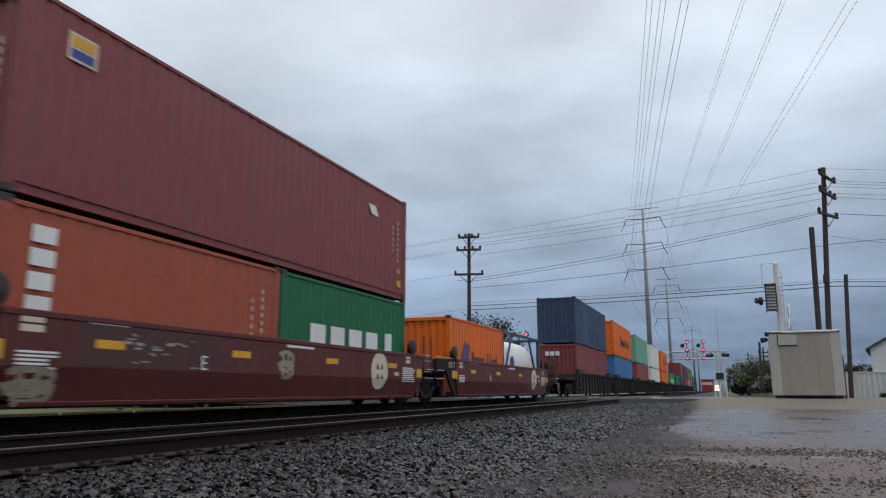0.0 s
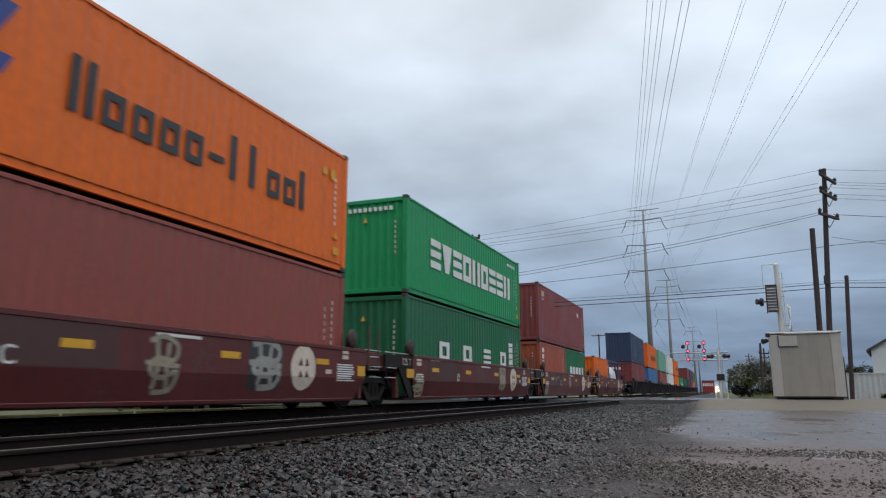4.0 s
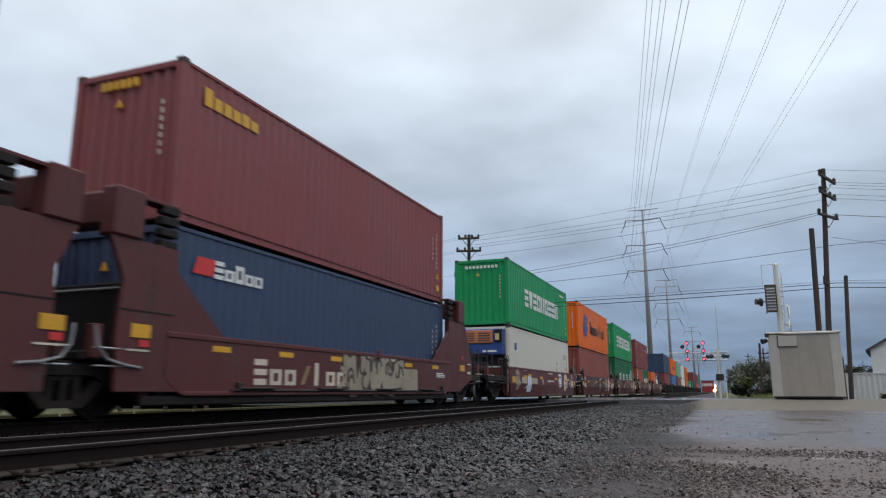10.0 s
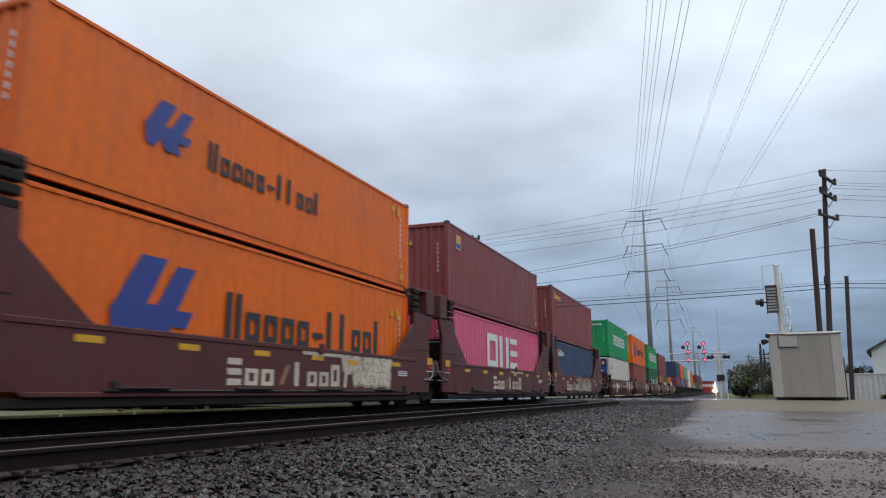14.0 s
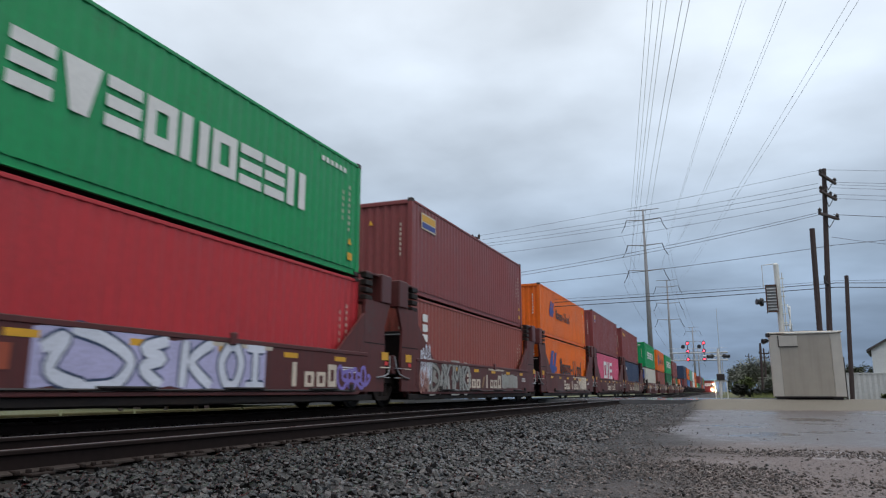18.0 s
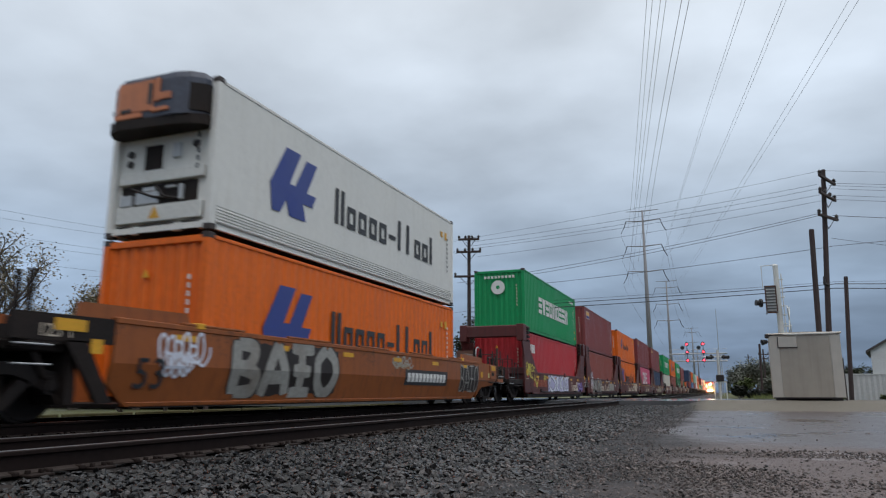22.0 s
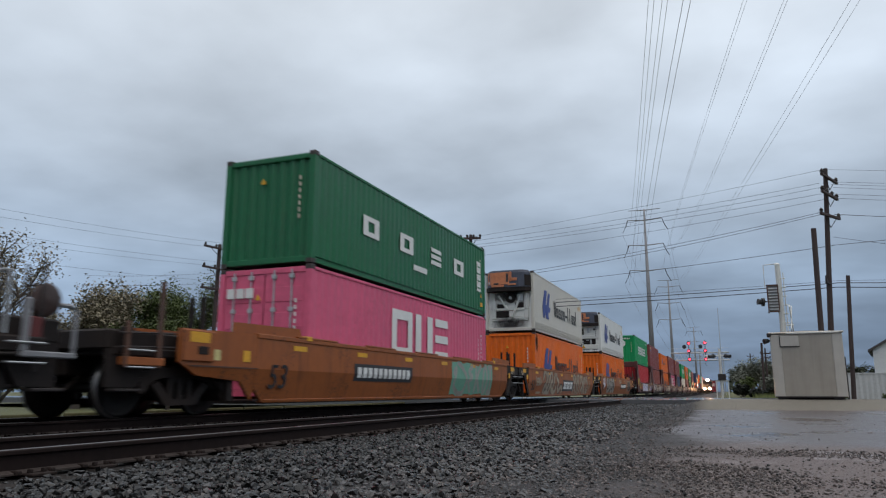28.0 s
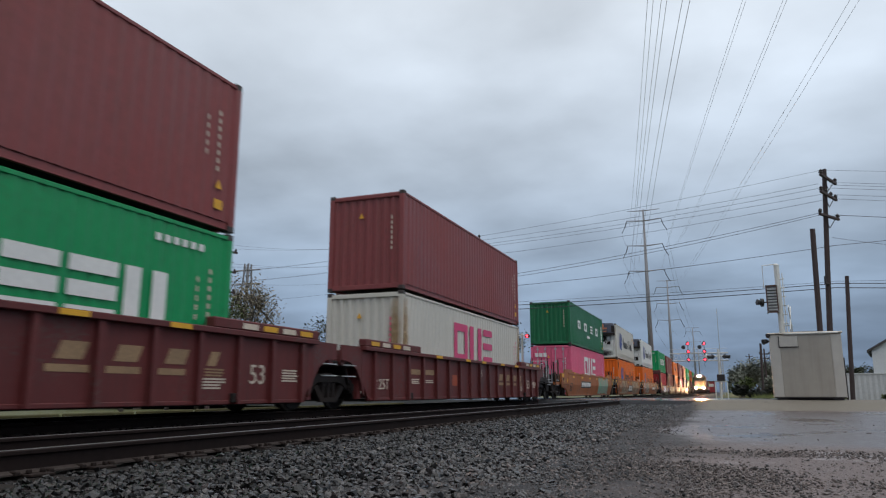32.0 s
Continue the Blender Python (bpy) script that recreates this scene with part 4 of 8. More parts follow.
def distant_building():
    b = thing("building", "distant low red building with pale bars", "building", m=pose(-17.0, 900, -1))
    w = part("wall", Geo().box(-6.8, 6.8, 0, 12, 0, 13.6, .1), TRUCKRED, b)
    part("roof", Geo().box(-7.1, 7.1, -.3, 12.3, 13.6, 14.2, .1), ROOFING, b)
    for k in range(6):
        part("marking", Geo().box(-5.8 + k * 2.0, -4.6 + k * 2.0, -.1, 0, 7.6, 10.8), MARKWHITE, w)


distant_building()


def house():
    h = thing("house", "white sided house with a dark pitched roof", "house", m=pose(15.95, 63.4, .32, 0, 0, -11))
    part("wall", Geo().prism_y([(-5, -.9), (5, -.9), (5, 3.4), (0, 6.2), (-5, 3.4)], 0, 9), SIDING, h)
    for s in (-1, 1):
        part("roof", Geo().prism_y([(0, 6.25), (0, 6.5), (s * 5.35, 3.30), (s * 5.35, 3.12)], -.25, 9.25), ROOFING, h, "dark shingled roof slope")
    for z in [.3 * i for i in range(-2, 11)]:
        part("siding_board", Geo().box(-5.03, 5.03, -.03, .0, z, z + .27), SIDING, h)
    for x in (-2.6, 1.2):
        w = part("window", Geo().box(x, x + 1.1, -.06, -.02, 1.3, 2.6, .01), SIDING, h)
        part("pane", Geo().box(x + .08, x + 1.02, -.07, -.05, 1.38, 2.52), GLASSDK, w)


house()


def fence():
    f = thing("fence", "pale grey corrugated panel fence", "fence", m=pose(4.72, 33.4, 0.0, 0, 0, 4))
    gm = Geo()
    for i in range(25):
        x = i * .1
        y = .03 if i % 2 else 0
        gm.v += [(x, y, -.12), (x, y, 1.12)]
    gm.f = [(2 * i, 2 * i + 2, 2 * i + 3, 2 * i + 1) for i in range(24)]
    me = gm.mesh("panel", FENCEPAINT)
    for k in range(5):
        part("panel", me, FENCEPAINT, f, at=(k * 2.42, 0, 0))
    for k in range(6):
        part("post", Geo().box(k * 2.42 - .04, k * 2.42 + .04, .03, .11, -.1, 1.15, .01), FENCEPAINT, f)
    part("top_rail", Geo().box(0, 12.1, -.01, .05, 1.10, 1.15, .008), FENCEPAINT, f)


fence()


# ---------------------------------------------------------------- trees and grass
def tree(x, y, z, height, spread, seed, leaves, n_leaf, size, bare=0.25, label="", crown_from=0.3, squash=1.0):
    """A tapered trunk with limbs and twigs, and a crown of many small leaves set on the twigs."""
    rng = random.Random(seed)
    t = thing("tree", label, "tree", "trees", m=pose(x, y, z))
    wood, tips = Geo(), []

    def limb(p, d, length, r, depth):
        pts = [p]
        for i in range(4):
            d = (d + Vector((rng.gauss(0, .16), rng.gauss(0, .16), rng.gauss(.05, .10)))).normalized()
            pts.append(pts[-1] + d * length / 4)
        wood.tube([tuple(q) for q in pts], [r * (1 - .17 * i) for i in range(5)], 5 if depth else 8, False)
        if depth >= 3:
            tips.extend(pts[1:])
            return
        for i in range(3 + (depth > 0) + (depth > 1)):
            q = pts[rng.randint(2, 4)]
            a = rng.uniform(0, 6.28)
            side = Vector((math.cos(a) * spread, math.sin(a) * spread, rng.uniform(.1, .9) * squash)).normalized()
            limb(q, (d * .5 + side * .8).normalized(), length * rng.uniform(.5, .72), r * .5, depth + 1)
        if depth >= 2:
            tips.extend(pts[2:])

    stem = height * crown_from
    wood.tube([(0, 0, -.3), (0, 0, stem * .5), (rng.gauss(0, .1), rng.gauss(0, .1), stem)], [height * .028, height * .024, height * .02], 8, False)
    for i in range(4):
        a = i * 1.57 + rng.uniform(-.5, .5)
        limb(Vector((0, 0, stem * rng.uniform(.8, 1))), Vector((math.cos(a) * spread * .6, math.sin(a) * spread * .6, 1)).normalized(), height * .34, height * .014, 1)
    part("trunk", wood, BARK, t, "grey brown trunk and limbs")
    g = Geo()
    for i in range(n_leaf):
        c = rng.choice(tips)
        p = c + Vector((rng.gauss(0, 1), rng.gauss(0, 1), rng.gauss(0, .8))) * height * .035
        a, b, s = rng.uniform(0, 6.28), rng.uniform(-1, 1), size * rng.uniform(.6, 1.3)
        u = Vector((math.cos(a), math.sin(a), b * .6)).normalized() * s
        v = Vector((-math.sin(a) * .6, math.cos(a) * .6, rng.uniform(-1, 1))).normalized() * s * .6
        g.add([tuple(p - u), tuple(p + v), tuple(p + u), tuple(p - v)], [(0, 1, 2, 3)])
    part("crown", g, leaves, t, "many small leaves in loose clumps")


def build_trees():
    # behind the train
    tree(-21.0, 15.2, -.6, 6.4, .6, 1, LEAFBROWN, 5200, .05, label="thin leaved young tree behind the tracks", squash=1.3)
    tree(-22.5, 16.6, -.6, 4.6, 1.2, 61, LEAF, 7000, .06, label="low green shrub behind the tracks", crown_from=.1)
    tree(-22.5, 14.2, -.6, 4.2, 1.2, 62, LEAFBROWN, 6000, .06, label="low brownish shrub behind the tracks", crown_from=.1)
    tree(-19.2, 12.6, -.6, 6.2, .7, 2, LEAFBROWN, 4600, .05, label="thin leaved young tree behind the tracks", squash=1.3)
    tree(-37.6, 33.2, -.6, 10.7, 1.1, 3, LEAFBROWN, 19000, .095, label="round brownish bush behind the tracks", crown_from=.15)
    tree(-38.2, 38.6, -.6, 10.9, 1.1, 4, LEAF, 18000, .095, label="round green bush behind the tracks", crown_from=.15)
    tree(-38.6, 42.6, -.6, 11.9, 1.0, 5, LEAF, 18000, .095, label="green roadside tree behind the tracks", crown_from=.2)
    tree(-33.8, 34.5, -.6, 8.0, 1.2, 6, LEAF, 14000, .09, label="green roadside tree behind the tracks", crown_from=.2)
    tree(-44.5, 60.0, -.6, 14.1, 1.0, 7, LEAFBROWN, 2880, .13, label="nearly bare tree behind the tracks", crown_from=.3)
    tree(-35.6, 60.0, -.6, 9.5, .8, 8, LEAFDARK, 2400, .13, label="sparse tree behind the tracks", crown_from=.25)
    tree(-32.8, 61.0, -.6, 9.7, .8, 14, LEAFDARK, 1440, .13, label="sparse tree behind the tracks", crown_from=.25)
    tree(-22.3, 70.0, -.6, 11.5, 1.1, 9, LEAFDARK, 3520, .14, label="dark roadside tree beyond the crossing", crown_from=.25)
    tree(-21.0, 62.0, -.6, 7.7, 1.1, 10, LEAFDARK, 3200, .14, label="dark roadside tree beyond the crossing", crown_from=.25)
    for x, y, h, k in ((-20.4, 24, 3.7, 51), (-22.4, 24.5, 4.2, 52), (-24.4, 24, 4.2, 53)):
        tree(x, y, -.6, h, 1.3, k, LEAFYELLOW, 2400, .08, label="yellowish green shrub behind the tracks", crown_from=.1)
    # beyond the crossing, right of the tracks
    for i, (x, y, h, m, n) in enumerate(((3.0, 92, 6.6, LEAFHAZE, 1900), (4.3, 97, 6.0, LEAFHAZE, 2000), (1.2, 100, 6.2, LEAFHAZE, 1500), (2.1, 96, 5.2, LEAFHAZE, 1800), (5.6, 100, 5.6, LEAFHAZE, 1700), (1.9, 82, 3.0, LEAF, 1800), (3.4, 84, 3.2, LEAFHAZE, 1800), (9.0, 60, 3.3, LEAFDARK, 3000), (2.4, 108, 5.8, LEAFDARK, 4000), (8.6, 108, 6.2, LEAF, 3200), (11.5, 115, 5.6, LEAFDARK, 3000), (16.5, 110, 6.0, LEAFDARK, 3000), (20, 90, 6.6, LEAFDARK, 3000))):
        tree(x + (.9 if m is LEAFHAZE else 0), y, -.4, h, .85, 20 + i, m, int(n * 1.5), .13, label="dark roadside tree beyond the crossing", crown_from=.12)
    tree(1.10, 60, -.3, 1.75, .55, 40, LEAFBLACK, 5200, .10, label="dark clipped evergreen beyond the crossing", crown_from=.08, squash=2)
    tree(2.3, 64, -.3, 1.5, 1.2, 41, LEAFBLACK, 3600, .10, label="low dark shrub beyond the crossing", crown_from=.06)
    tree(3.5, 66, -.3, 1.6, 1.4, 42, LEAFBLACK, 3000, .10, label="low green shrub beyond the crossing", crown_from=.06)
    tree(6.1, 32.5, -.05, .7, 1.6, 43, LEAF, 900, .05, label="low weeds at the foot of the fence", crown_from=.05)


build_trees()


def build_grass():
    rng = random.Random(8)
    g = Geo()
    for i in range(9000):
        x, y = rng.uniform(-24, -13.2), rng.uniform(2, 60)
        h, w, a = rng.uniform(.10, .38), .014, rng.uniform(0, 6.28)
        z = ground_z(x, y) - .02
        dx, dy = math.cos(a) * w, math.sin(a) * w
        g.add([(x - dx, y - dy, z), (x + dx, y + dy, z), (x + rng.gauss(0, .08), y + rng.gauss(0, .08), z + h)], [(0, 1, 2)])
    single("grass", g, GRASS, "tall yellowish green grass on the far verge", "grass", kind="stuff")
    g = Geo()
    for i in range(3500):
        x, y = rng.uniform(2, 14), rng.uniform(52, 90)
        h, w, a = rng.uniform(.15, .5), .03, rng.uniform(0, 6.28)
        z = ground_z(x, y) - .02
        g.add([(x - w, y, z), (x + w, y, z), (x + rng.gauss(0, .1), y, z + h)], [(0, 1, 2)])
    single("grass", g, GRASS, "rough grass beyond the crossing", "grass", kind="stuff")


build_grass()


def far_woods():
    """The tree line on the horizon, in one sheet of leaf clumps."""
    rng = random.Random(12)
    g = Geo()
    for i in range(14000):
        a = rng.uniform(-1.35, .75)
        d = rng.uniform(420, 520)
        x, y = math.sin(a) * d, math.cos(a) * d
        if -16 < x < 2:
            continue
        top = 7 + 3 * noise.noise((x * .03, y * .03, 1)) + 2 * noise.noise((x * .11, y * .11, 2))
        z = top * rng.random() ** .6
        s = rng.uniform(.5, 1.3)
        u = Vector((rng.gauss(0, 1), rng.gauss(0, 1), rng.gauss(0, 1))).normalized() * s
        v = u.cross(Vector((rng.gauss(0, 1), rng.gauss(0, 1), rng.gauss(0, 1)))).normalized() * s
        p = Vector((x, y, z))
        g.add([tuple(p - u), tuple(p + v), tuple(p + u), tuple(p - v)], [(0, 1, 2, 3)])
    single("far_woods", g, LEAFDARK, "distant dark line of trees on the horizon", "woods", kind="stuff")


far_woods()


# ---------------------------------------------------------------- shipping containers
HC, STD = 2.896, 2.591
MOVING = []       # (thing, place along the train, height, side place)


def corrugated(length, z0, z1, depth, pitch, x=1.205):
    """A folded steel sheet that runs along y and faces +x, with folded trapezoid ribs."""
    g = Geo()
    n = max(3, int(length / pitch))
    p = length / n
    row = []
    for i in range(n):
        y = -length / 2 + i * p
        row += [(y, 0), (y + p * .30, 0), (y + p * .5, -depth), (y + p * .80, -depth)]
    row.append((length / 2, 0))
    for y, d in row:
        g.v += [(x + d, y, z0), (x + d, y, z1)]
    g.f = [(2 * i, 2 * i + 2, 2 * i + 3, 2 * i + 1) for i in range(len(row) - 1)]
    return g


def turned(g, quarter):
    """Turn a Geo about z by quarter turns."""
    for _ in range(quarter % 4):
        g.v = [(-y, x, z) for x, y, z in g.v]
    return g


def container(name, u, z, L, H, mat, label, rear="wall", reefer=False, detail=True):
    c = thing(name, label, "container", "shipping containers on the train")
    hl, key = L / 2, (L, H, mat.name, reefer)
    if reefer:
        def side_mesh():
            prof = [(1.18, H - .11), (1.205, H - .11), (1.205, .46)]
            for k in range(5):
                z = .44 - k * .056
                prof += [(1.192, z), (1.192, z - .012), (1.212, z - .022), (1.212, z - .040)]
            prof += [(1.195, .15), (1.18, .15)]
            return Geo().prism_y(prof, -hl + .1, hl - .1)
        sides = [cached(("sd", s) + key, lambda s=s: turned(side_mesh(), s).mesh("side_panel", mat)) for s in (0, 2)]
    else:
        sides = [cached(("sd", s) + key, lambda s=s: turned(corrugated(L - .28, .172, H - .10, .019, .278), s).mesh("side_panel", mat)) for s in (0, 2)]
    for me in sides:
        part("side_panel", me, mat, c)
    part("roof", cached(("rf",) + key, lambda: Geo().box(-1.19, 1.19, -hl + .05, hl - .05, H - .085, H - .055).mesh("roof", mat)), mat, c)
    part("floor", cached(("fl",) + key, lambda: Geo().box(-1.15, 1.15, -hl + .1, hl - .1, .10, .16).mesh("floor", UNDERSIDE)), UNDERSIDE, c, "dark underside")
    top = cached(("tr",) + key, lambda: Geo().box(-.04, .04, -hl + .16, hl - .16, H - .115, H - .045, .008).mesh("top_rail", mat))
    bot = cached(("br",) + key, lambda: Geo().box(-.012, .012, -hl + .16, hl - .16, .034, .175, .004).box(-.034, .034, -hl + .16, hl - .16, .032, .050, .004).mesh("bottom_rail", mat))
    post = cached(("po",) + key, lambda: Geo().box(-.075, .075, -.08, .08, .1, H - .1, .012).mesh("corner_post", mat))
    cast = cached("casting", lambda: Geo().box(-.081, .081, -.089, .089, -.059, .059, .012).mesh("corner_casting", CASTING))
    for s in (-1, 1):
        part("top_rail", top, mat, c, at=(s * 1.178, 0, 0))
        part("bottom_rail", bot, mat, c, at=(s * 1.158, 0, 0))
        for e in (-1, 1):
            part("corner_post", post, mat, c, at=(s * 1.143, e * (hl - .08), 0))
            for zz in (.059, H - .059):
                part("corner_casting", cast, CASTING, c, at=(s * 1.138, e * (hl - .088), zz))
    header = cached(("hd",) + key, lambda: Geo().box(-1.07, 1.07, -.05, .05, H - .17, H - .045, .01).mesh("header", mat))
    sill = cached(("si",) + key, lambda: Geo().box(-1.07, 1.07, -.06, .06, .04, .17, .01).mesh("sill", mat))
    ends = ((-1, rear), (1, "door" if rear != "door" else "wall"))
    for e, kind in ends:
        part("header", header, mat, c, at=(0, e * (hl - .06), 0))
        part("sill", sill, mat, c, at=(0, e * (hl - .07), 0))
        if kind == "wall":
            me = cached(("ew", e) + key, lambda: turned(corrugated(2.14, .16, H - .15, .045, .25, hl - .045), 1 if e > 0 else 3).mesh("end_wall", mat))
            part("end_wall", me, mat, c)
        elif kind == "door":
            for s in (-1, 1):
                d = part("door", cached(("dr",) + key, lambda: door_mesh(H, mat)), mat, c, at=(s * .535, e * (hl - .05), 0))
                if detail:
                    for q in (-.26, .2):
                        part("lock_rod", cached(("lr", H), lambda: rod_mesh(H)), GALV, d, "galvanised lock rod", at=(q, e * .05, 0))
        else:
            cooling_unit(c, e, hl, H, kind)
    MOVING.append((c, u, z, TRACK_FAR))
    return c


def door_mesh(H, mat):
    g = Geo().box(-.52, .52, -.02, .02, .18, H - .17, .006)
    for i in range(4):
        z = .38 + i * (H - .62) / 4
        g.box(-.46, .46, -.034, .034, z, z + .34, .01)
    return g.mesh("door", mat)


def rod_mesh(H):
    g = Geo().tube([(0, 0, .1), (0, 0, H - .1)], .02, 6)
    for z in (.2, H * .35, H * .66, H - .25):
        g.box(-.06, .06, -.03, .03, z - .05, z + .05, .01)
    return g.box(-.03, .22, -.03, .02, 1.05, 1.10).mesh("lock_rod", GALV)


def cooling_unit(c, e, hl, H, kind):
    """The refrigeration machinery in a cooled container's end wall."""
    y = e * (hl - .10)
    part("end_wall", Geo().box(-1.07, 1.07, min(y, y - e * .1), max(y, y - e * .1), .17, H - .16), WHITE, c, "white machinery end")
    o = e
    if kind == "cooler_low":       # covered cooler with orange grille over blue casing
        f = part("casing", Geo().box(-1.0, 1.0, min(y, y + o * .28), max(y, y + o * .28), H - 1.25, H - .15, .06), COOLBLUE, c, "blue cooler casing")
        yy = y + o * .28
        g = part("grille", Geo().box(-.85, .55, min(yy, yy + o * .06), max(yy, yy + o * .06), H - .75, H - .2, .03), COOLORANGE, f, "orange grille cover")
        # flat black bars paint the shade inside the grille slots
        for i in range(4):
            for x0, x1 in ((-.75, -.25), (-.1, .45)):
                part("slot", Geo().box(x0, x1, min(yy + o * .055, yy + o * .07), max(yy + o * .055, yy + o * .07), H - .66 + i * .1, H - .62 + i * .1), MARKBLACK, g)
        # no hollow is cut: a thin black slab paints its shade
        part("recess", Geo().box(-1.0, 1.0, min(y, y + o * .012), max(y, y + o * .012), .22, H - 1.2), UNDER, c, "flat black slab for the shaded machinery hollow")
        part("side_box", Geo().box(.62, .95, min(yy, yy + o * .05), max(yy, yy + o * .05), H - .72, H - .18, .02), UNDER, f)
        part("label", Geo().box(.66, .84, min(yy + o * .05, yy + o * .054), max(yy + o * .05, yy + o * .054), H - .62, H - .36), MARKPALE, f)
        part("marking", Geo().box(.1, .7, min(yy, yy + o * .004), max(yy, yy + o * .004), H - 1.12, H - 1.04), MARKWHITE, f)
        part("gearbox", Geo().box(-.9, -.1, min(y, y + o * .2), max(y, y + o * .2), .35, 1.0, .04), UNDER, c, "dark machinery")
        part("controller", Geo().box(.2, .8, min(y, y + o * .15), max(y, y + o * .15), .5, 1.2, .04), GALV, c)
        return
    def plan(pts, z0, z1, draw=1.0):
        """A solid of the given plan (x, distance before the end wall); draw narrows its top."""
        n = len(pts)
        g = Geo()
        g.v = [(px, y + o * d, z0) for px, d in pts] + [(px * draw, y + o * d * draw, z1) for px, d in pts]
        g.f = [tuple(range(n)), tuple(range(n, 2 * n))[::-1]] + [(k, n + k, n + (k + 1) % n, (k + 1) % n) for k in range(n)]
        return g

    hull = [(-1.06, 0), (-1.06, .22), (-.90, .42), (-.70, .50), (.58, .50), (.84, .42), (1.05, .24), (1.05, 0)]
    f = part("casing", plan(hull, H - .80, H - .10), COOLHOUSE, c, "slate blue grimy cooler housing with rounded corners")
    part("hood", plan(hull, H - .10, H + .03, .93), COOLHOUSE, f)
    part("ledge", plan([(px * 1.04, d * (1.10 if px < 0 else .92)) for px, d in hull], H - .98, H - .79), UNDER, f, "black sagging lower ledge")
    part("side_guard", plan([(.80, .30), (.86, .44), (1.09, .26), (1.09, .02), (.80, .02)], H - .74, H - .22), UNDER, f, "black corner guard")
    g = part("cover", plan([(-.98, .36), (-.72, .525), (.10, .525), (.10, .40), (-.9, .30)], H - .66, H - .07), COOLORANGE, f, "faded orange cover panel")
    face = lambda name, x0, x1, z0, z1, m, up, d=.5: part(name, Geo().box(x0, x1, min(y + o * d, y + o * (d + .035)), max(y + o * d, y + o * (d + .035)), z0, z1, .01), m, up)
    # the slots are raised black strips that paint the shade of openings
    face("slot", -.03, .07, H - .56, H - .14, MARKBLACK, g)
    face("strip", .12, .24, H - .52, H - .06, COOLORANGE, f)
    face("slot", -.66, -.40, H - .66, H - .58, MARKBLACK, g)
    face("strip", -.78, -.15, H - .78, H - .68, COOLORANGE, f)
    face("strip", .16, .50, H - .50, H - .36, COOLORANGE, f)
    face("strip", .05, .46, H - .72, H - .64, COOLORANGE, f)
    face("scrape", -.95, -.72, H - .62, H - .52, GALV, f, .40)
    if kind == "cooler_plain":
        def slab(name, x0, x1, z0, z1, d, mat, label=""):
            return part(name, Geo().box(x0, x1, min(y, y + o * d), max(y, y + o * d), z0, z1, min(.015, d * .4)), mat, c, label)
        # the fan opening's shade is a thin black square on the wall
        slab("fan_opening", -.47, -.04, 1.28, 1.76, .012, UNDER, "flat black square for the shaded fan opening")
        slab("fan_frame", -.53, -.47, 1.24, 1.80, .03, MASTWHITE)
        slab("fan_frame", -.04, .02, 1.24, 1.80, .03, MASTWHITE)
        slab("controller", .20, .40, 1.44, 1.74, .05, GALV)
        for x0, z0 in ((-.90, 1.58), (-.90, 1.38), (.64, 1.62)):
            part("knob", Geo().tube([(x0 + .08, y, z0 + .05), (x0 + .08, y + o * .04, z0 + .05)], .07, 10), STEELDK, c)
        slab("frame_bar", -1.0, 1.0, 1.00, 1.22, .10, MASTWHITE, "white machinery frame")
        # black slab on the wall, painting the shade behind the machinery
        slab("recess", -.98, .82, .58, .99, .012, UNDER, "flat black slab for the shaded machinery hollow")
        for x0, x1, z0, z1, d in ((-.95, -.66, .58, .80, .09), (-.60, -.05, .60, .84, .06), (-.45, -.15, .84, .94, .05), (.42, .52, .62, .92, .07), (.10, .34, .86, .92, .06)):
            slab("machinery", x0, x1, z0, z1, d, GALV)
        for x0, x1 in ((-.1, .3), (-.7, .4)):
            part("pipe", Geo().tube([(x0, y + o * .06, .93), ((x0 + x1) / 2, y + o * .08, .72), (x1, y + o * .05, .66)], .025, 6), STEELDK, c)
        slab("frame_bar", -1.0, 1.0, .24, .56, .10, MASTWHITE, "white machinery frame")
        part("hazard_mark", Geo().prism_y([(-.20, .30), (.06, .30), (-.07, .54)], min(y + o * .101, y + o * .106), max(y + o * .101, y + o * .106)), MARKYELLOW, c)
        # pockets are dark blocks on the sill, coloured as if in shade
        for x0, x1 in ((-.95, -.62), (-.45, .34), (.56, .92)):
            slab("fork_pocket", x0, x1, .03, .20, .09, UNDER, "dark rusty block for a shaded pocket in the sill")
        return
    for x0, x1, z0, z1 in ((-.92, -.72, .55, 1.85), (.72, .92, .55, 1.85), (-.92, .92, .50, .66), (-.92, .92, 1.02, 1.12)):
        part("frame_bar", Geo().box(x0, x1, min(y, y + o * .07), max(y, y + o * .07), z0, z1, .015), MASTWHITE, c, "white machinery frame")
    for x0, z0, x1, z1 in ((-.55, 1.75, -.15, 1.1), (.55, 1.75, .12, .7)):
        part("brace", Geo().tube([(x0, y + o * .05, z0), (x1, y + o * .05, z1)], .06, 6), MASTWHITE, c)
    part("fan", Geo().tube([(.05, y + o * .01, 1.62), (.05, y + o * .09, 1.62)], .25, 20), UNDER, c, "round dark fan")
    part("fan_hub", Geo().tube([(.05, y + o * .09, 1.62), (.05, y + o * .11, 1.62)], .08, 10), GALV, c)
    # thin black slabs paint the shade between the frame bars
    for x0, x1, z0, z1 in ((-.70, -.05, .68, 1.0), (.25, .68, 1.14, 1.4), (-.66, -.2, 1.14, 1.34)):
        part("recess", Geo().box(x0, x1, min(y, y + o * .012), max(y, y + o * .012), z0, z1), UNDER, c)
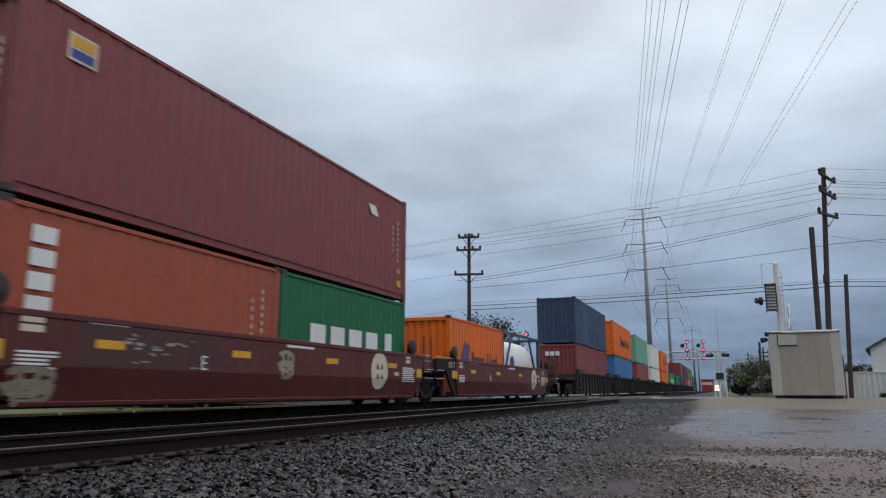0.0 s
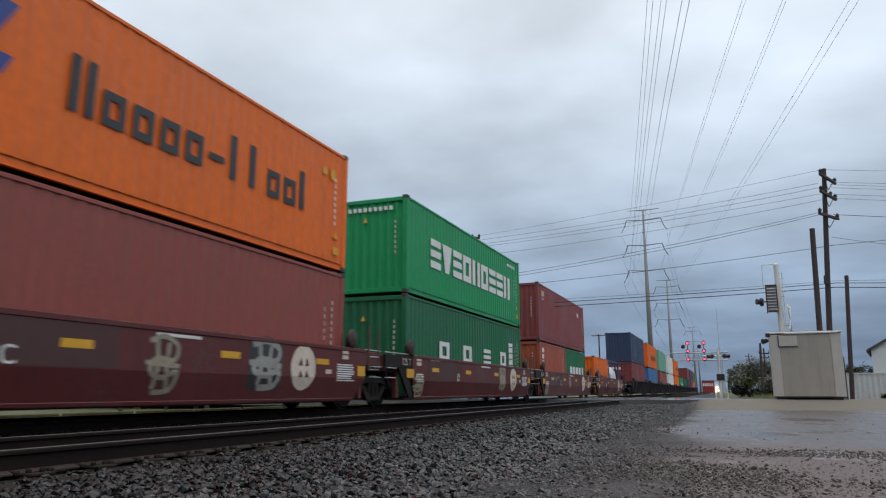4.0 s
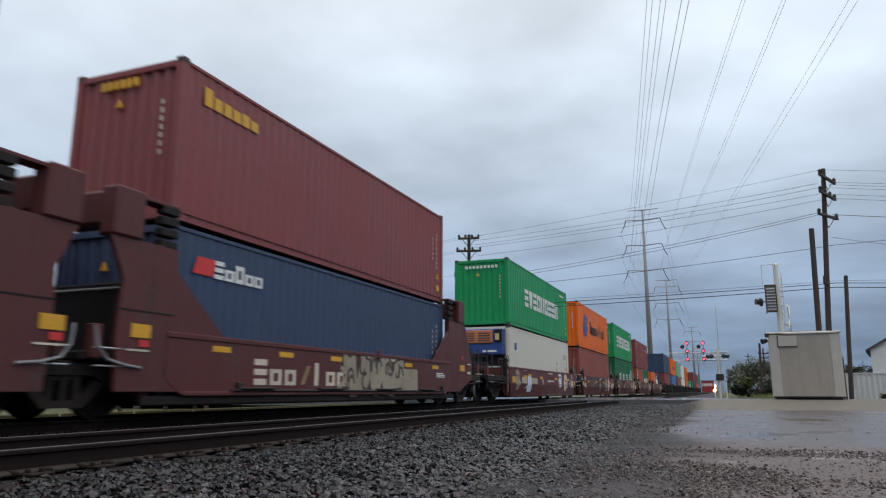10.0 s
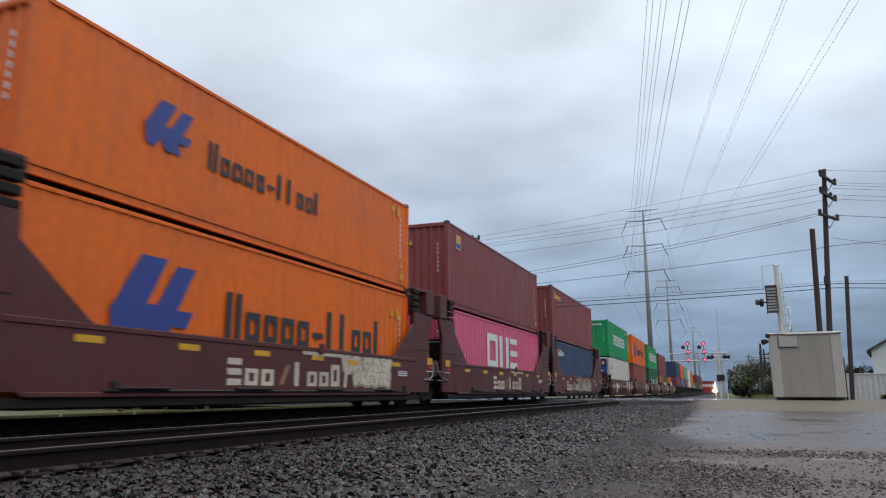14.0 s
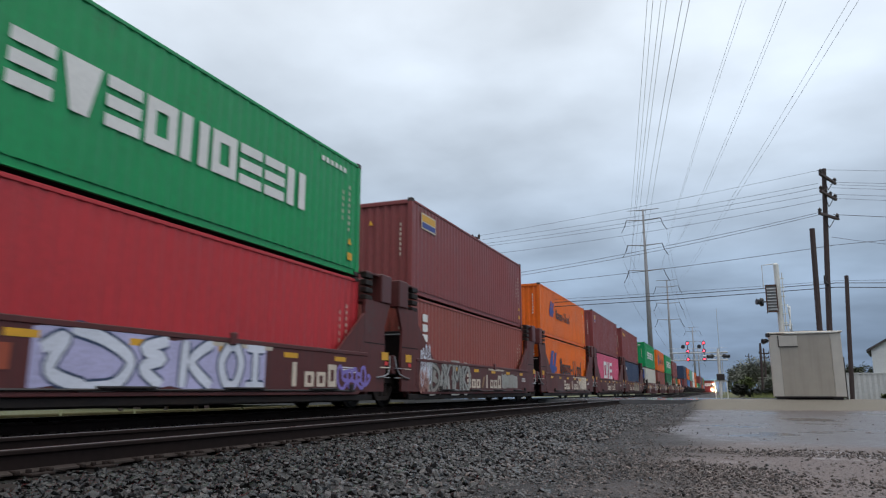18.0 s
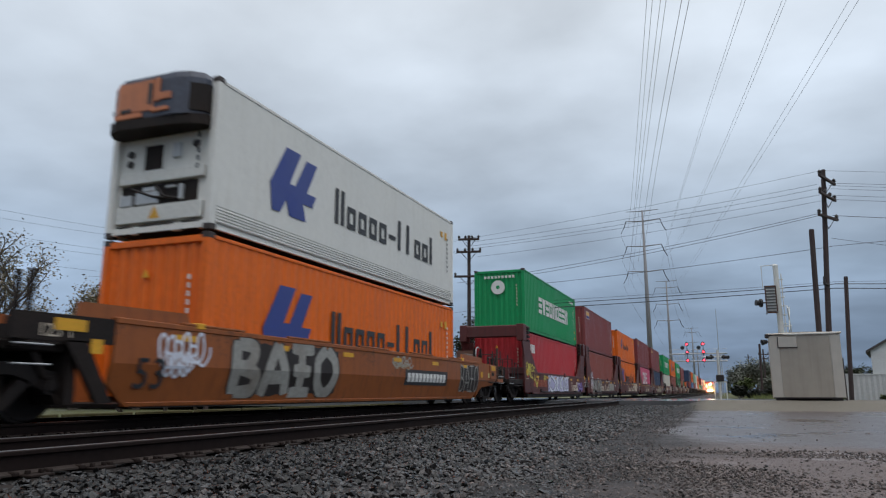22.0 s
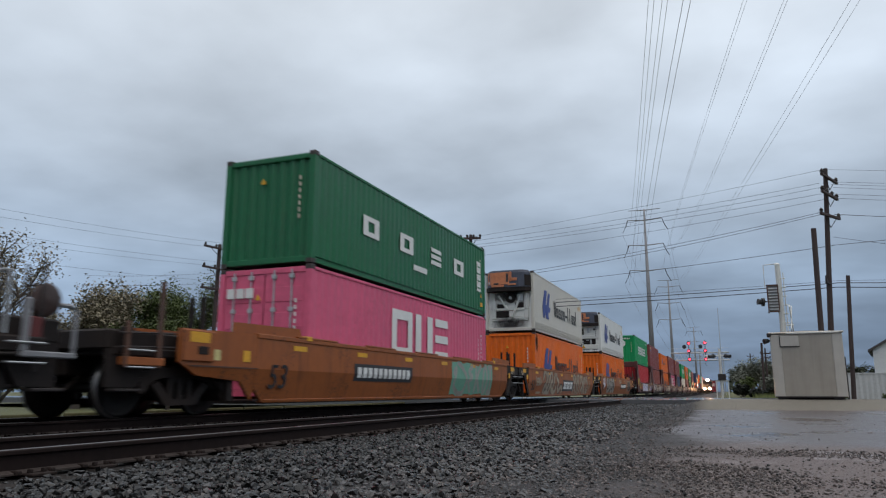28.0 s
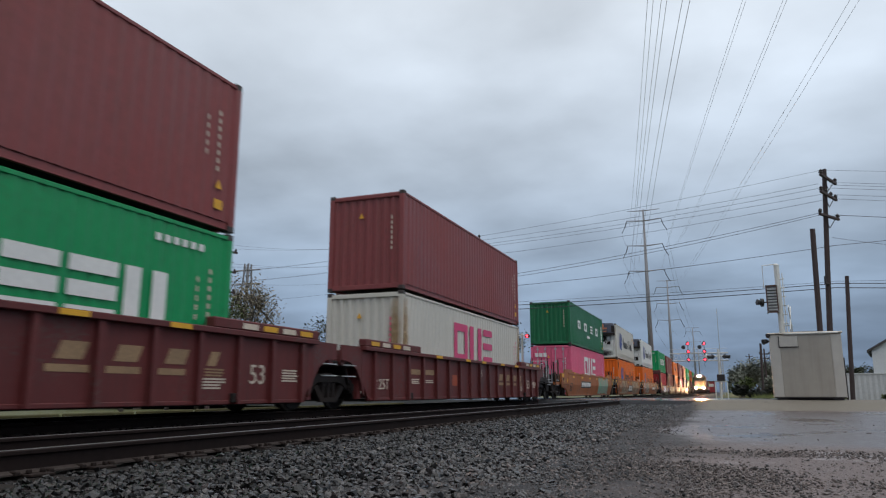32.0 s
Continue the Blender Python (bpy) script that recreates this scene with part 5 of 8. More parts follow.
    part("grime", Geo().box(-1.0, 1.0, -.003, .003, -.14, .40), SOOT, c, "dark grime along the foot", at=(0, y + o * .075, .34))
    part("grime", Geo().box(-.95, .95, -.003, .003, -.30, .22), SOOT, c, "soft dark patch under the housing", at=(0, y + o * .072, H - 1.12))
    part("controller", Geo().box(.38, .68, min(y, y + o * .09), max(y, y + o * .09), 1.45, 1.8, .02), GALV, c)


# marks on the side that faces the camera (+x); y from the container's middle, z from its base
MX = 1.2195


def bar(c, y0, y1, z0, z1, mat, name="marking", x=MX, slant=0.0, label=""):
    g = Geo().prism_x([(y0, z0), (y1, z0), (y1 + slant, z1), (y0 + slant, z1)], x, x + .004)
    return part(name, g, mat, c, label)


def blocks(c, y0, y1, z0, z1, count, mat, fill=.66, x=MX, cut=True):
    """A name drawn as plain blocks of its size and colour, one for each sign."""
    signs(c, y0, y1, z0, z1, "vb" * (count // 2) + "b" * (count % 2) if cut else "b" * count, mat, fill, x)


def signs(c, y0, y1, z0, z1, kinds, mat, fill=.8, x=MX):
    """A run of plain shapes: s three stacked bars, v wedge, o hollow block, n low hollow block, h two uprights, b block, i upright, d dash."""
    w, h = (y1 - y0) / len(kinds), z1 - z0
    for i, k in enumerate(kinds):
        a, b, top = y0 + i * w, y0 + (i + fill) * w, z1
        u = b - a
        if k in "nx":
            top = z0 + h * .64
        if k in "on":
            t, e = u * .30, (top - z0) * .24
            out = [(a, z0), (b, z0), (b, top), (a, top)]
            inn = [(a + t, z0 + e), (b - t, z0 + e), (b - t, top - e), (a + t, top - e)]
            g = Geo()
            g.add([(x + .004, *p) for p in out] + [(x + .004, *p) for p in inn] + [(x, *p) for p in out] + [(x, *p) for p in inn],
                  [f for q in range(4) for f in ((q, (q + 1) % 4, 4 + (q + 1) % 4, 4 + q), (8 + q, 8 + (q + 1) % 4, (q + 1) % 4, q), (4 + q, 4 + (q + 1) % 4, 12 + (q + 1) % 4, 12 + q))])
            part("name_block", g, mat, c)
            continue
        bars = {"s": [((a, b), (z0 + q * h, z0 + (q + .24) * h)) for q in (0, .38, .76)],
                "h": [((a, a + u * .36), (z0, z1)), ((b - u * .36, b), (z0, z1))],
                "i": [((a, a + u * .42), (z0, z1))],
                "d": [((a, b), (z0 + .26 * h, z0 + .40 * h))]}.get(k, [((a, b), (z0, top))])
        for (p, q), (lo, hi) in bars:
            s = .28 * u if k == "v" else 0
            part("name_block", Geo().prism_x([(p + s, lo), (q - s, lo), (q, hi), (p, hi)], x, x + .004), mat, c)


def codes(c, L, H, mat=MARKCREAM, dense=True, yellow=True, x=MX):
    """Small printing near the far end: a code column, a panel of lines, hazard marks."""
    e = L / 2
    for k in range(8):
        bar(c, e - .60, e - .54, H * .36 + k * .15, H * .36 + k * .15 + .085, mat, "code_mark", x)
    if dense:
        for k in range(5):
            bar(c, e - .90, e - .855, H * .44 + k * .16, H * .44 + k * .16 + .09, mat, "code_mark", x)
    if yellow:
        g = Geo().prism_x([(e - .60, H * .25), (e - .42, H * .25), (e - .51, H * .31)], x, x + .004)
        part("hazard_mark", g, MARKYELLOW, c, "yellow hazard triangle")
        bar(c, e - .60, e - .38, H * .12, H * .18, MARKYELLOW, "hazard_mark", x)
    # end printing
    for k in range(7):
        g = Geo().box(.82, .865, -e - .004, -e + .02, H * .40 + k * .15, H * .40 + k * .15 + .09)
        part("code_mark", g, mat, c)
    g = Geo().prism_y([(-.22, H * .74), (-.08, H * .74), (-.15, H * .79)], -e - .004, -e + .03)
    part("hazard_mark", g, MARKYELLOW, c)


def emblem_leaf(c, y0, z0, w, h, mat):
    """The two-bladed emblem, as plain slanted shapes."""
    P = lambda pts: Geo().prism_x([(y0 + a * w, z0 + b * h) for a, b in pts], MX, MX + .004)
    part("emblem", P([(0, .38), (.30, 1), (.62, 1), (.40, .48), (.52, .48), (.75, .95), (1, .95), (.78, .45), (1, .45), (.92, .26), (.70, .26), (.78, 0), (.42, 0), (.34, .22), (.22, 0), (.06, 0)]), mat, c, "blue two-bladed emblem")


def long_name(c, y0, y1, z0, z1, mat):
    """A mixed-height name as plain shapes: tall, then low ones, a dash, tall and low ones."""
    signs(c, y0, y1, z0, z1, "hnnnndiinni", mat, .74)


def ribbon(pts, width, x, low=.21):
    """A flat bent stripe through points in the y-z plane, smoothed, facing +x."""
    P = [Vector((0, *p)) for p in pts]
    line = []
    for i in range(len(P) - 1):
        a, b, c, e = P[max(0, i - 1)], P[i], P[i + 1], P[min(len(P) - 1, i + 2)]
        for k in range(6):
            s = k / 6
            line.append(.5 * (2 * b + (c - a) * s + (2 * a - 5 * b + 4 * c - e) * s * s + (3 * b - a - 3 * c + e) * s ** 3))
    line.append(P[-1])
    g = Geo()
    for i, p in enumerate(line):
        d = (line[min(i + 1, len(line) - 1)] - line[max(i - 1, 0)]).normalized()
        n = Vector((0, -d.z, d.y)) * width * .5 * (.75 if i in (0, len(line) - 1) else 1)
        for q in (p + n, p - n):
            g.v.append((x + .00002 * i, q.y, max(low, q.z)))
    g.f = [(2 * i, 2 * i + 1, 2 * i + 3, 2 * i + 2) for i in range(len(line) - 1)]
    return g


def spray(c, y0, y1, z0, z1, mat, seed, x, count=7, edge=GRAF_BLACK, back=None):
    """Spray paint: a run of bent thick strokes that form no letters, with dark outlines."""
    w, h = (y1 - y0) / count, z1 - z0
    if back is not None:
        rng = random.Random(seed)
        top = [(y0 + (y1 - y0) * k / 10, z1 - rng.uniform(0, .16) * h) for k in range(11)]
        low = [(y0 + (y1 - y0) * k / 10, z0 + rng.uniform(0, .14) * h) for k in range(10, -1, -1)]
        part("graffiti", Geo().prism_x(low[::-1] + top[::-1], x - .0025, x - .0005), back, c)
    for i in range(count):
        rng = random.Random(seed * 77 + i)
        yc = y0 + (i + .5) * w
        up = rng.random() < .5
        for stroke in range(2):
            pts = []
            for k in range(3 + rng.randint(0, 1)):
                pts.append((yc + rng.uniform(-.5, .5) * w, (z1 if up else z0) - (1 if up else -1) * rng.uniform(.08, .40) * h))
                up = not up
            r = min(h, w * 1.3)
            if edge is not None:
                part("graffiti", ribbon(pts, .34 * r, x + .001 * stroke), edge, c)
            part("graffiti", ribbon(pts, .22 * r, x + .003 + .001 * stroke), mat, c)


def bubbles(c, y0, y1, z0, z1, fill, line, seed, x, count=6, inner=2):
    """Spray paint in swollen overlapping shapes that form no letters: dark rim, pale filling, dark curls."""
    rng = random.Random(seed)
    w, h = (y1 - y0) / count, z1 - z0
    for i in range(count):
        yc, zc = y0 + (i + .5) * w + rng.uniform(-.08, .08) * w, (z0 + z1) / 2 + rng.uniform(-.05, .05) * h
        ry, rz, lean = w * rng.uniform(.44, .54), h * rng.uniform(.42, .52), rng.uniform(-.25, .35)
        p2, p3, p5 = rng.uniform(0, 6.28), rng.uniform(0, 6.28), rng.uniform(0, 6.28)
        for grow, mat, dx in ((1.0, line, 0.0), (.0, fill, .0016)):
            rim = .07 * grow
            pts = []
            for k in range(30):
                t = 2 * math.pi * k / 30
                cs, sn = math.cos(t), math.sin(t)
                q = 1 / max(abs(cs), abs(sn)) ** .75
                r = q * (1 + .10 * math.sin(2 * t + p2) + .13 * math.sin(3 * t + p3) + .07 * math.sin(5 * t + p5))
                z = zc + (rz * r + rim) * sn
                pts.append((yc + (ry * r + rim) * cs + lean * (z - zc), min(max(z, z0 - .02 - rim), z1 + .02 + rim)))
            part("graffiti", Geo().prism_x(pts, x + dx + .0004 * (i % 2), x + dx + .001 + .0004 * (i % 2)), mat, c)
        for k in range(inner):
            a = rng.uniform(0, 6.28)
            sp = rng.choice((-1, 1))
            cy, cz = yc + rng.uniform(-.28, .28) * w, zc + rng.uniform(-.25, .25) * h
            pts = [(cy + math.cos(a + sp * m * .95) * w * (.12 + .05 * m), cz + math.sin(a + sp * m * .95) * h * (.12 + .045 * m)) for m in range(5)]
            part("graffiti", ribbon(pts, min(.085, h * .085), x + .004), line, c)


def strokes(c, y0, y1, z0, z1, lines, width, mat, x, edge=None, rim=.07, back=None, seed=0):
    """Spray paint from bent strokes, given in the unit square of its patch; edge and back are darker layers under them."""
    put = lambda u, v: (y0 + u * (y1 - y0), z0 + v * (z1 - z0))
    if back is not None:
        rng = random.Random(seed)
        low = [put(k / 12, rng.uniform(0, .10)) for k in range(13)]
        top = [put(k / 12, 1 - rng.uniform(0, .12)) for k in range(12, -1, -1)]
        part("graffiti", Geo().prism_x(low + top, x - .0025, x - .0010), back, c)
    for i, line in enumerate(lines):
        pts = [put(u, v) for u, v in line]
        if edge is not None:
            part("graffiti", ribbon(pts, width + rim, x + .0006 * (i % 3), z0 - .02), edge, c)
        part("graffiti", ribbon(pts, width, x + .0035 + .0006 * (i % 3), z0 - .02), mat, c)


# swelling strokes for the wide pieces: each line is a bent stroke in the unit square
ARCHES = (((.02, .62), (.10, .96), (.19, .80), (.17, .52), (.08, .30), (.05, .02)), ((.13, .50), (.20, .28), (.27, .45), (.27, .78), (.22, .95)),
          ((.33, .62), (.38, .92), (.45, .90), (.45, .62), (.36, .44), (.31, .04)), ((.38, .42), (.44, .22), (.52, .06)), ((.60, .95), (.55, .60), (.50, .32), (.55, .10), (.64, .20), (.63, .42)),
          ((.67, .95), (.69, .70), (.77, .58), (.74, .36), (.81, .16), (.90, .34), (.99, .26), (.98, .06)), ((.10, .06), (.20, .12), (.30, .04)))
REEDS = (((.09, .62), (.03, .78), (.09, .97), (.14, .84), (.11, .58), (.04, .30), (.02, .02)), ((.10, .40), (.14, .22), (.15, .02)), ((.20, .94), (.18, .62), (.23, .34), (.24, .02)),
         ((.29, .92), (.27, .66), (.34, .60), (.36, .90), (.30, .96)), ((.33, .52), (.31, .28), (.34, .02)), ((.42, .86), (.52, .92)), ((.47, .88), (.44, .48), (.41, .04)),
         ((.60, .92), (.54, .70), (.62, .56), (.56, .34), (.50, .06)), ((.58, .42), (.63, .22), (.68, .04)), ((.72, .90), (.67, .56), (.72, .30), (.76, .04)), ((.72, .84), (.79, .74), (.74, .54)),
         ((.92, .94), (.85, .80), (.92, .60), (.97, .36), (.90, .08), (.84, .22), (.89, .40)))
CHUNKS = (((.03, .05), (.03, .95)), ((.04, .92), (.17, .84), (.13, .54), (.05, .50)), ((.06, .50), (.19, .38), (.17, .12), (.05, .06)), ((.26, .02), (.30, .50), (.37, .96)),
          ((.37, .94), (.44, .48), (.47, .04)), ((.30, .34), (.44, .36)), ((.50, .92), (.72, .92)), ((.60, .90), (.60, .10)), ((.52, .50), (.69, .48)), ((.51, .06), (.71, .06)),
          ((.86, .94), (.77, .70), (.78, .28), (.87, .05), (.96, .30), (.96, .70), (.87, .94)))
FACETS = (((.03, .62), (.10, .80), (.06, .30), (.18, .06)), ((.12, .96), (.24, .80), (.33, .50), (.28, .12), (.18, .05)), ((.48, .88), (.38, .72), (.46, .56), (.38, .40), (.46, .10)),
          ((.56, .92), (.55, .08)), ((.69, .92), (.59, .54), (.69, .10)), ((.78, .88), (.74, .56), (.77, .16), (.82, .14), (.85, .55), (.82, .88), (.78, .88)), ((.88, .90), (.99, .90)), ((.935, .88), (.935, .14)), ((.88, .10), (.99, .10)))
SLABS = (((.04, .92), (.05, .10), (.20, .30), (.20, .70), (.06, .90)), ((.28, .92), (.36, .55), (.30, .06)), ((.48, .95), (.40, .52), (.36, .06)), ((.56, .06), (.58, .92), (.66, .45), (.74, .92), (.76, .06)), ((.84, .92), (.83, .06)), ((.97, .92), (.86, .50), (.98, .04)))
LOOPS = (((.1, .9), (.5, 1), (.9, .85), (.8, .6), (.3, .62), (.15, .4), (.5, .3), (.9, .4), (.8, .1), (.3, .05)), ((.3, .95), (.35, .5), (.3, .1)), ((.65, .9), (.6, .45), (.7, .1)), ((.02, .55), (.98, .5)))
SMILE = (((.15, .90), (.04, .86), (.05, .62), (.14, .56), (.15, .36), (.02, .34)), ((.19, .30), (.21, .86), (.26, .52), (.31, .86), (.33, .30)), ((.39, .86), (.40, .30)),
         ((.47, .92), (.47, .26), (.58, .26)), ((.76, .78), (.64, .80), (.64, .24), (.76, .22)), ((.65, .52), (.74, .52)), ((.97, .70), (.86, .72), (.86, .50), (.97, .42), (.96, .14), (.84, .12)))


def scrawl(c, y0, y1, z0, z1, mat, seed, x, width=.05):
    """A thin looping spray line that forms no letters."""
    rng = random.Random(seed)
    n = 34
    p = rng.uniform(0, 6)
    pts = [(y0 + (y1 - y0) * (.1 + .8 * k / n + .10 * math.cos(k * 1.15 + p)), (z0 + z1) / 2 + (z1 - z0) * (.30 + .18 * math.sin(k * .5 + p)) * math.sin(k * 1.15 + p)) for k in range(n + 1)]
    part("graffiti", ribbon(pts, width, x), mat, c)


# ---------------------------------------------------------------- wagons
WHEELSETS = []
FOLDED = []       # (wagon, height of the crease)
LEAN = 0.24       # how far the lower half of a side leans in, metres a metre


def folded(me, crease):
    """Crease a sheet along a level line; below it the sheet leans in."""
    b = bmesh.new()
    b.from_mesh(me)
    bmesh.ops.bisect_plane(b, geom=b.verts[:] + b.edges[:] + b.faces[:], plane_co=(0, 0, crease), plane_no=(0, 0, 1))
    for v in b.verts:
        if v.co.z < crease:
            v.co.x -= math.copysign((crease - v.co.z) * LEAN, v.co.x)
    b.to_mesh(me)
    b.free()
    return me


def fold_marks():
    """Lay paint and stickers on to the creased sides."""
    flat = ("graffiti", "marking", "name_block", "small_print", "round_emblem", "emblem_gap", "reflector", "number_panel", "repaint", "end_side", "stripe")
    for wagon, crease in FOLDED:
        for ob in wagon.children_recursive:
            if ob.type == "MESH" and ob.name.split(".")[0] in flat:
                folded(ob.data, crease)


def wheelset_mesh():
    g = Geo()
    for s in (-1, 1):
        g.lathe_x([(s * .80, 0), (s * .80, .10), (s * .745, .17), (s * .735, .36), (s * .78, .40), (s * .78, .455), (s * .70, .466), (s * .685, .49), (s * .66, .49), (s * .66, .36), (s * .69, .17), (s * .60, .09), (0, .085)], 28)
    me = g.mesh("wheelset", WHEEL, True)
    me.materials.append(TREAD)
    for p in me.polygons:
        if p.index % 12 == 5:
            p.material_index = 1
    return me


def truck_frame_mesh():
    """Side frames, bolster, springs and brake gear of a two-axle truck; origin at rail height, wheelbase 1.83."""
    g = Geo()
    for s in (-1, 1):
        x0, x1 = (s * 1.02, s * 1.14) if s > 0 else (s * 1.14, s * 1.02)
        top = [(-1.12, .66), (-.80, .70), (-.45, .78), (.45, .78), (.80, .70), (1.12, .66), (1.12, .44), (.78, .44), (.62, .56), (.40, .62), (-.40, .62), (-.62, .56), (-.78, .44), (-1.12, .44)]
        g.prism_x(top, x0, x1)
        g.prism_x([(-.66, .50), (-.34, .18), (.34, .18), (.66, .50), (.50, .56), (.24, .28), (-.24, .28), (-.50, .56)], x0, x1)
        for y in (-.22, 0, .22):
            g.tube([(s * 1.08, y, .28), (s * 1.08, y, .60)], .065, 8)
        for y in (-.915, .915):
            g.tube([(s * 1.0, y, .49), (s * 1.20, y, .49)], .125, 12)
            g.tube([(s * 1.20, y, .49), (s * 1.225, y, .49)], .075, 10)
    g.box(-1.1, 1.1, -.22, .22, .52, .82, .03)
    for y in (-.42, .42):
        g.box(-.95, .95, y - .05, y + .05, .40, .50)
        for s in (-1, 1):
            g.box(s * .745 - .05, s * .745 + .05, y - .03 + (.06 if y > 0 else -.06), y + .03 + (.06 if y > 0 else -.06), .34, .66)
    return g.mesh("truck", UNDER)


def truck(parent, y, spin=True):
    t = part("truck", cached("truck", truck_frame_mesh), UNDER, parent, "greasy black two-axle truck", at=(0, y, 0))
    for dy in (-.915, .915):
        w = part("wheelset", cached("wheelset", wheelset_mesh), WHEEL, t, "dark steel wheels with bright worn rims", at=(0, dy, .466))
        if spin:
            WHEELSETS.append((w, dy))
    return t


def side_plate(c, half, z0, z1, mat, x, notch=.55, thick=.06, rear=None, crease=0.0):
    """One long side of a well, with sloping lower corners."""
    rear = rear or half
    key = ("wellside", half, rear, z0, z1, mat.name, x, notch, crease)
    if crease:
        FOLDED.append((c, crease))
    bend = lambda me: folded(me, crease) if crease else me
    prof = [(-rear, z1), (half, z1), (half, z0 + notch), (half - .40, z0), (-rear + .40, z0), (-rear, z0 + notch)]
    for s in (-1, 1):
        me = cached(key + (s,), lambda: bend(Geo().prism_x(prof, min(s * x, s * (x - thick)), max(s * x, s * (x - thick))).mesh("side", mat)))
        part("side", me, mat, c)
        ch = cached(key + ("top", s), lambda: Geo().box(min(s * (x - .10), s * (x + .018)), max(s * (x - .10), s * (x + .018)), -rear, half, z1 - .07, z1 + .02, .012).mesh("top_chord", mat))
        part("top_chord", ch, mat, c)
        bt = cached(key + ("bot", s), lambda: bend(Geo().box(min(s * (x - .12), s * (x + .02)), max(s * (x - .12), s * (x + .02)), -rear + .42, half - .42, z0 - .012, z0 + .06, .012).mesh("bottom_sill", mat)))
        part("bottom_sill", bt, mat, c)
    fl = cached(("wellfloor", half), lambda: Geo().box(-1.28, 1.28, -half + .5, half - .5, .17, .235).mesh("well_floor", UNDER))
    part("well_floor", fl, UNDER, c)


def end_platform(c, e, y0, y1, mat, z=1.02, rails=True, grab=True, wheel=True):
    """The deck over a truck: slope sheet, platform, brake wheel, grab irons and hoses."""
    a, b = sorted((e * y0, e * y1))
    part("bulkhead", Geo().prism_x([(e * (y0 - .12), .24), (e * (y0 + .04), .24), (e * (y0 + .04), 1.36), (e * (y0 - .05), 1.36)], -1.3, 1.3), mat, c)
    part("platform", Geo().box(-1.25, 1.25, a, b, z - .13, z, .02), UNDER, c, "black end platform")
    part("draft_sill", Geo().box(-.32, .32, a, b, z - .42, z - .12, .02), UNDER, c)
    part("slope_sheet", Geo().prism_x([(e * y0, .24), (e * (y0 + .05), .24), (e * (y0 + .55), z - .1), (e * (y0 + .45), z - .1)], -1.2, 1.2), UNDER, c)
    if grab:
        for s in (-1, 1):
            part("grab_iron", Geo().tube([(s * 1.36, e * (y1 - .62), .75), (s * 1.42, e * (y1 - .62), .75), (s * 1.42, e * (y1 - .12), .75), (s * 1.36, e * (y1 - .12), .75)], .014, 6).tube([(s * 1.36, e * (y1 - .62), 1.0), (s * 1.42, e * (y1 - .62), 1.0), (s * 1.42, e * (y1 - .12), 1.0), (s * 1.36, e * (y1 - .12), 1.0)], .014, 6), GALV, c)
            part("end_post", Geo().box(s * 1.25 - .07, s * 1.25 + .07, e * (y1 - .2) - .09, e * (y1 - .2) + .09, z - .1, 1.34, .015), mat, c)
    if rails:
        for x, h in ((-.9, .55), (.75, .75)):
            part("handrail", Geo().tube([(x, e * (y1 - .1), z), (x, e * (y1 - .1), z + h), (x + .34, e * (y1 - .1), z + h), (x + .34, e * (y1 - .1), z)], .022, 6), STEELDK, c)
        part("hose_rack", Geo().box(-.5, .2, min(e * (y1 - .5), e * (y1 - .35)), max(e * (y1 - .5), e * (y1 - .35)), z, z + .38, .03), UNDER, c)
        part("reservoir", Geo().tube([(-.7, e * (y0 + .35), z + .18), (.6, e * (y0 + .35), z + .18)], .17, 12), UNDER, c, "black brake reservoir")
    if wheel:
        w = part("brake_wheel", Geo().lathe_x([(-.015, .20), (0, .225), (.015, .20), (0, .18), (-.015, .20)], 18).lathe_x([(-.02, 0), (-.02, .05), (.02, .05), (.02, 0)], 10), STEELDK, c, "black brake wheel", at=(1.42, e * (y0 + .28), 1.62))
        for k in range(3):
            q = k * 2.09
            part("spoke", Geo().tube([(0, 0, 0), (0, .19 * math.cos(q), .19 * math.sin(q))], .012, 5), STEELDK, w)
        part("brake_stand", Geo().box(1.24, 1.40, e * (y0 + .28) - .1, e * (y0 + .28) + .1, 1.0, 1.72, .02), UNDER, c)


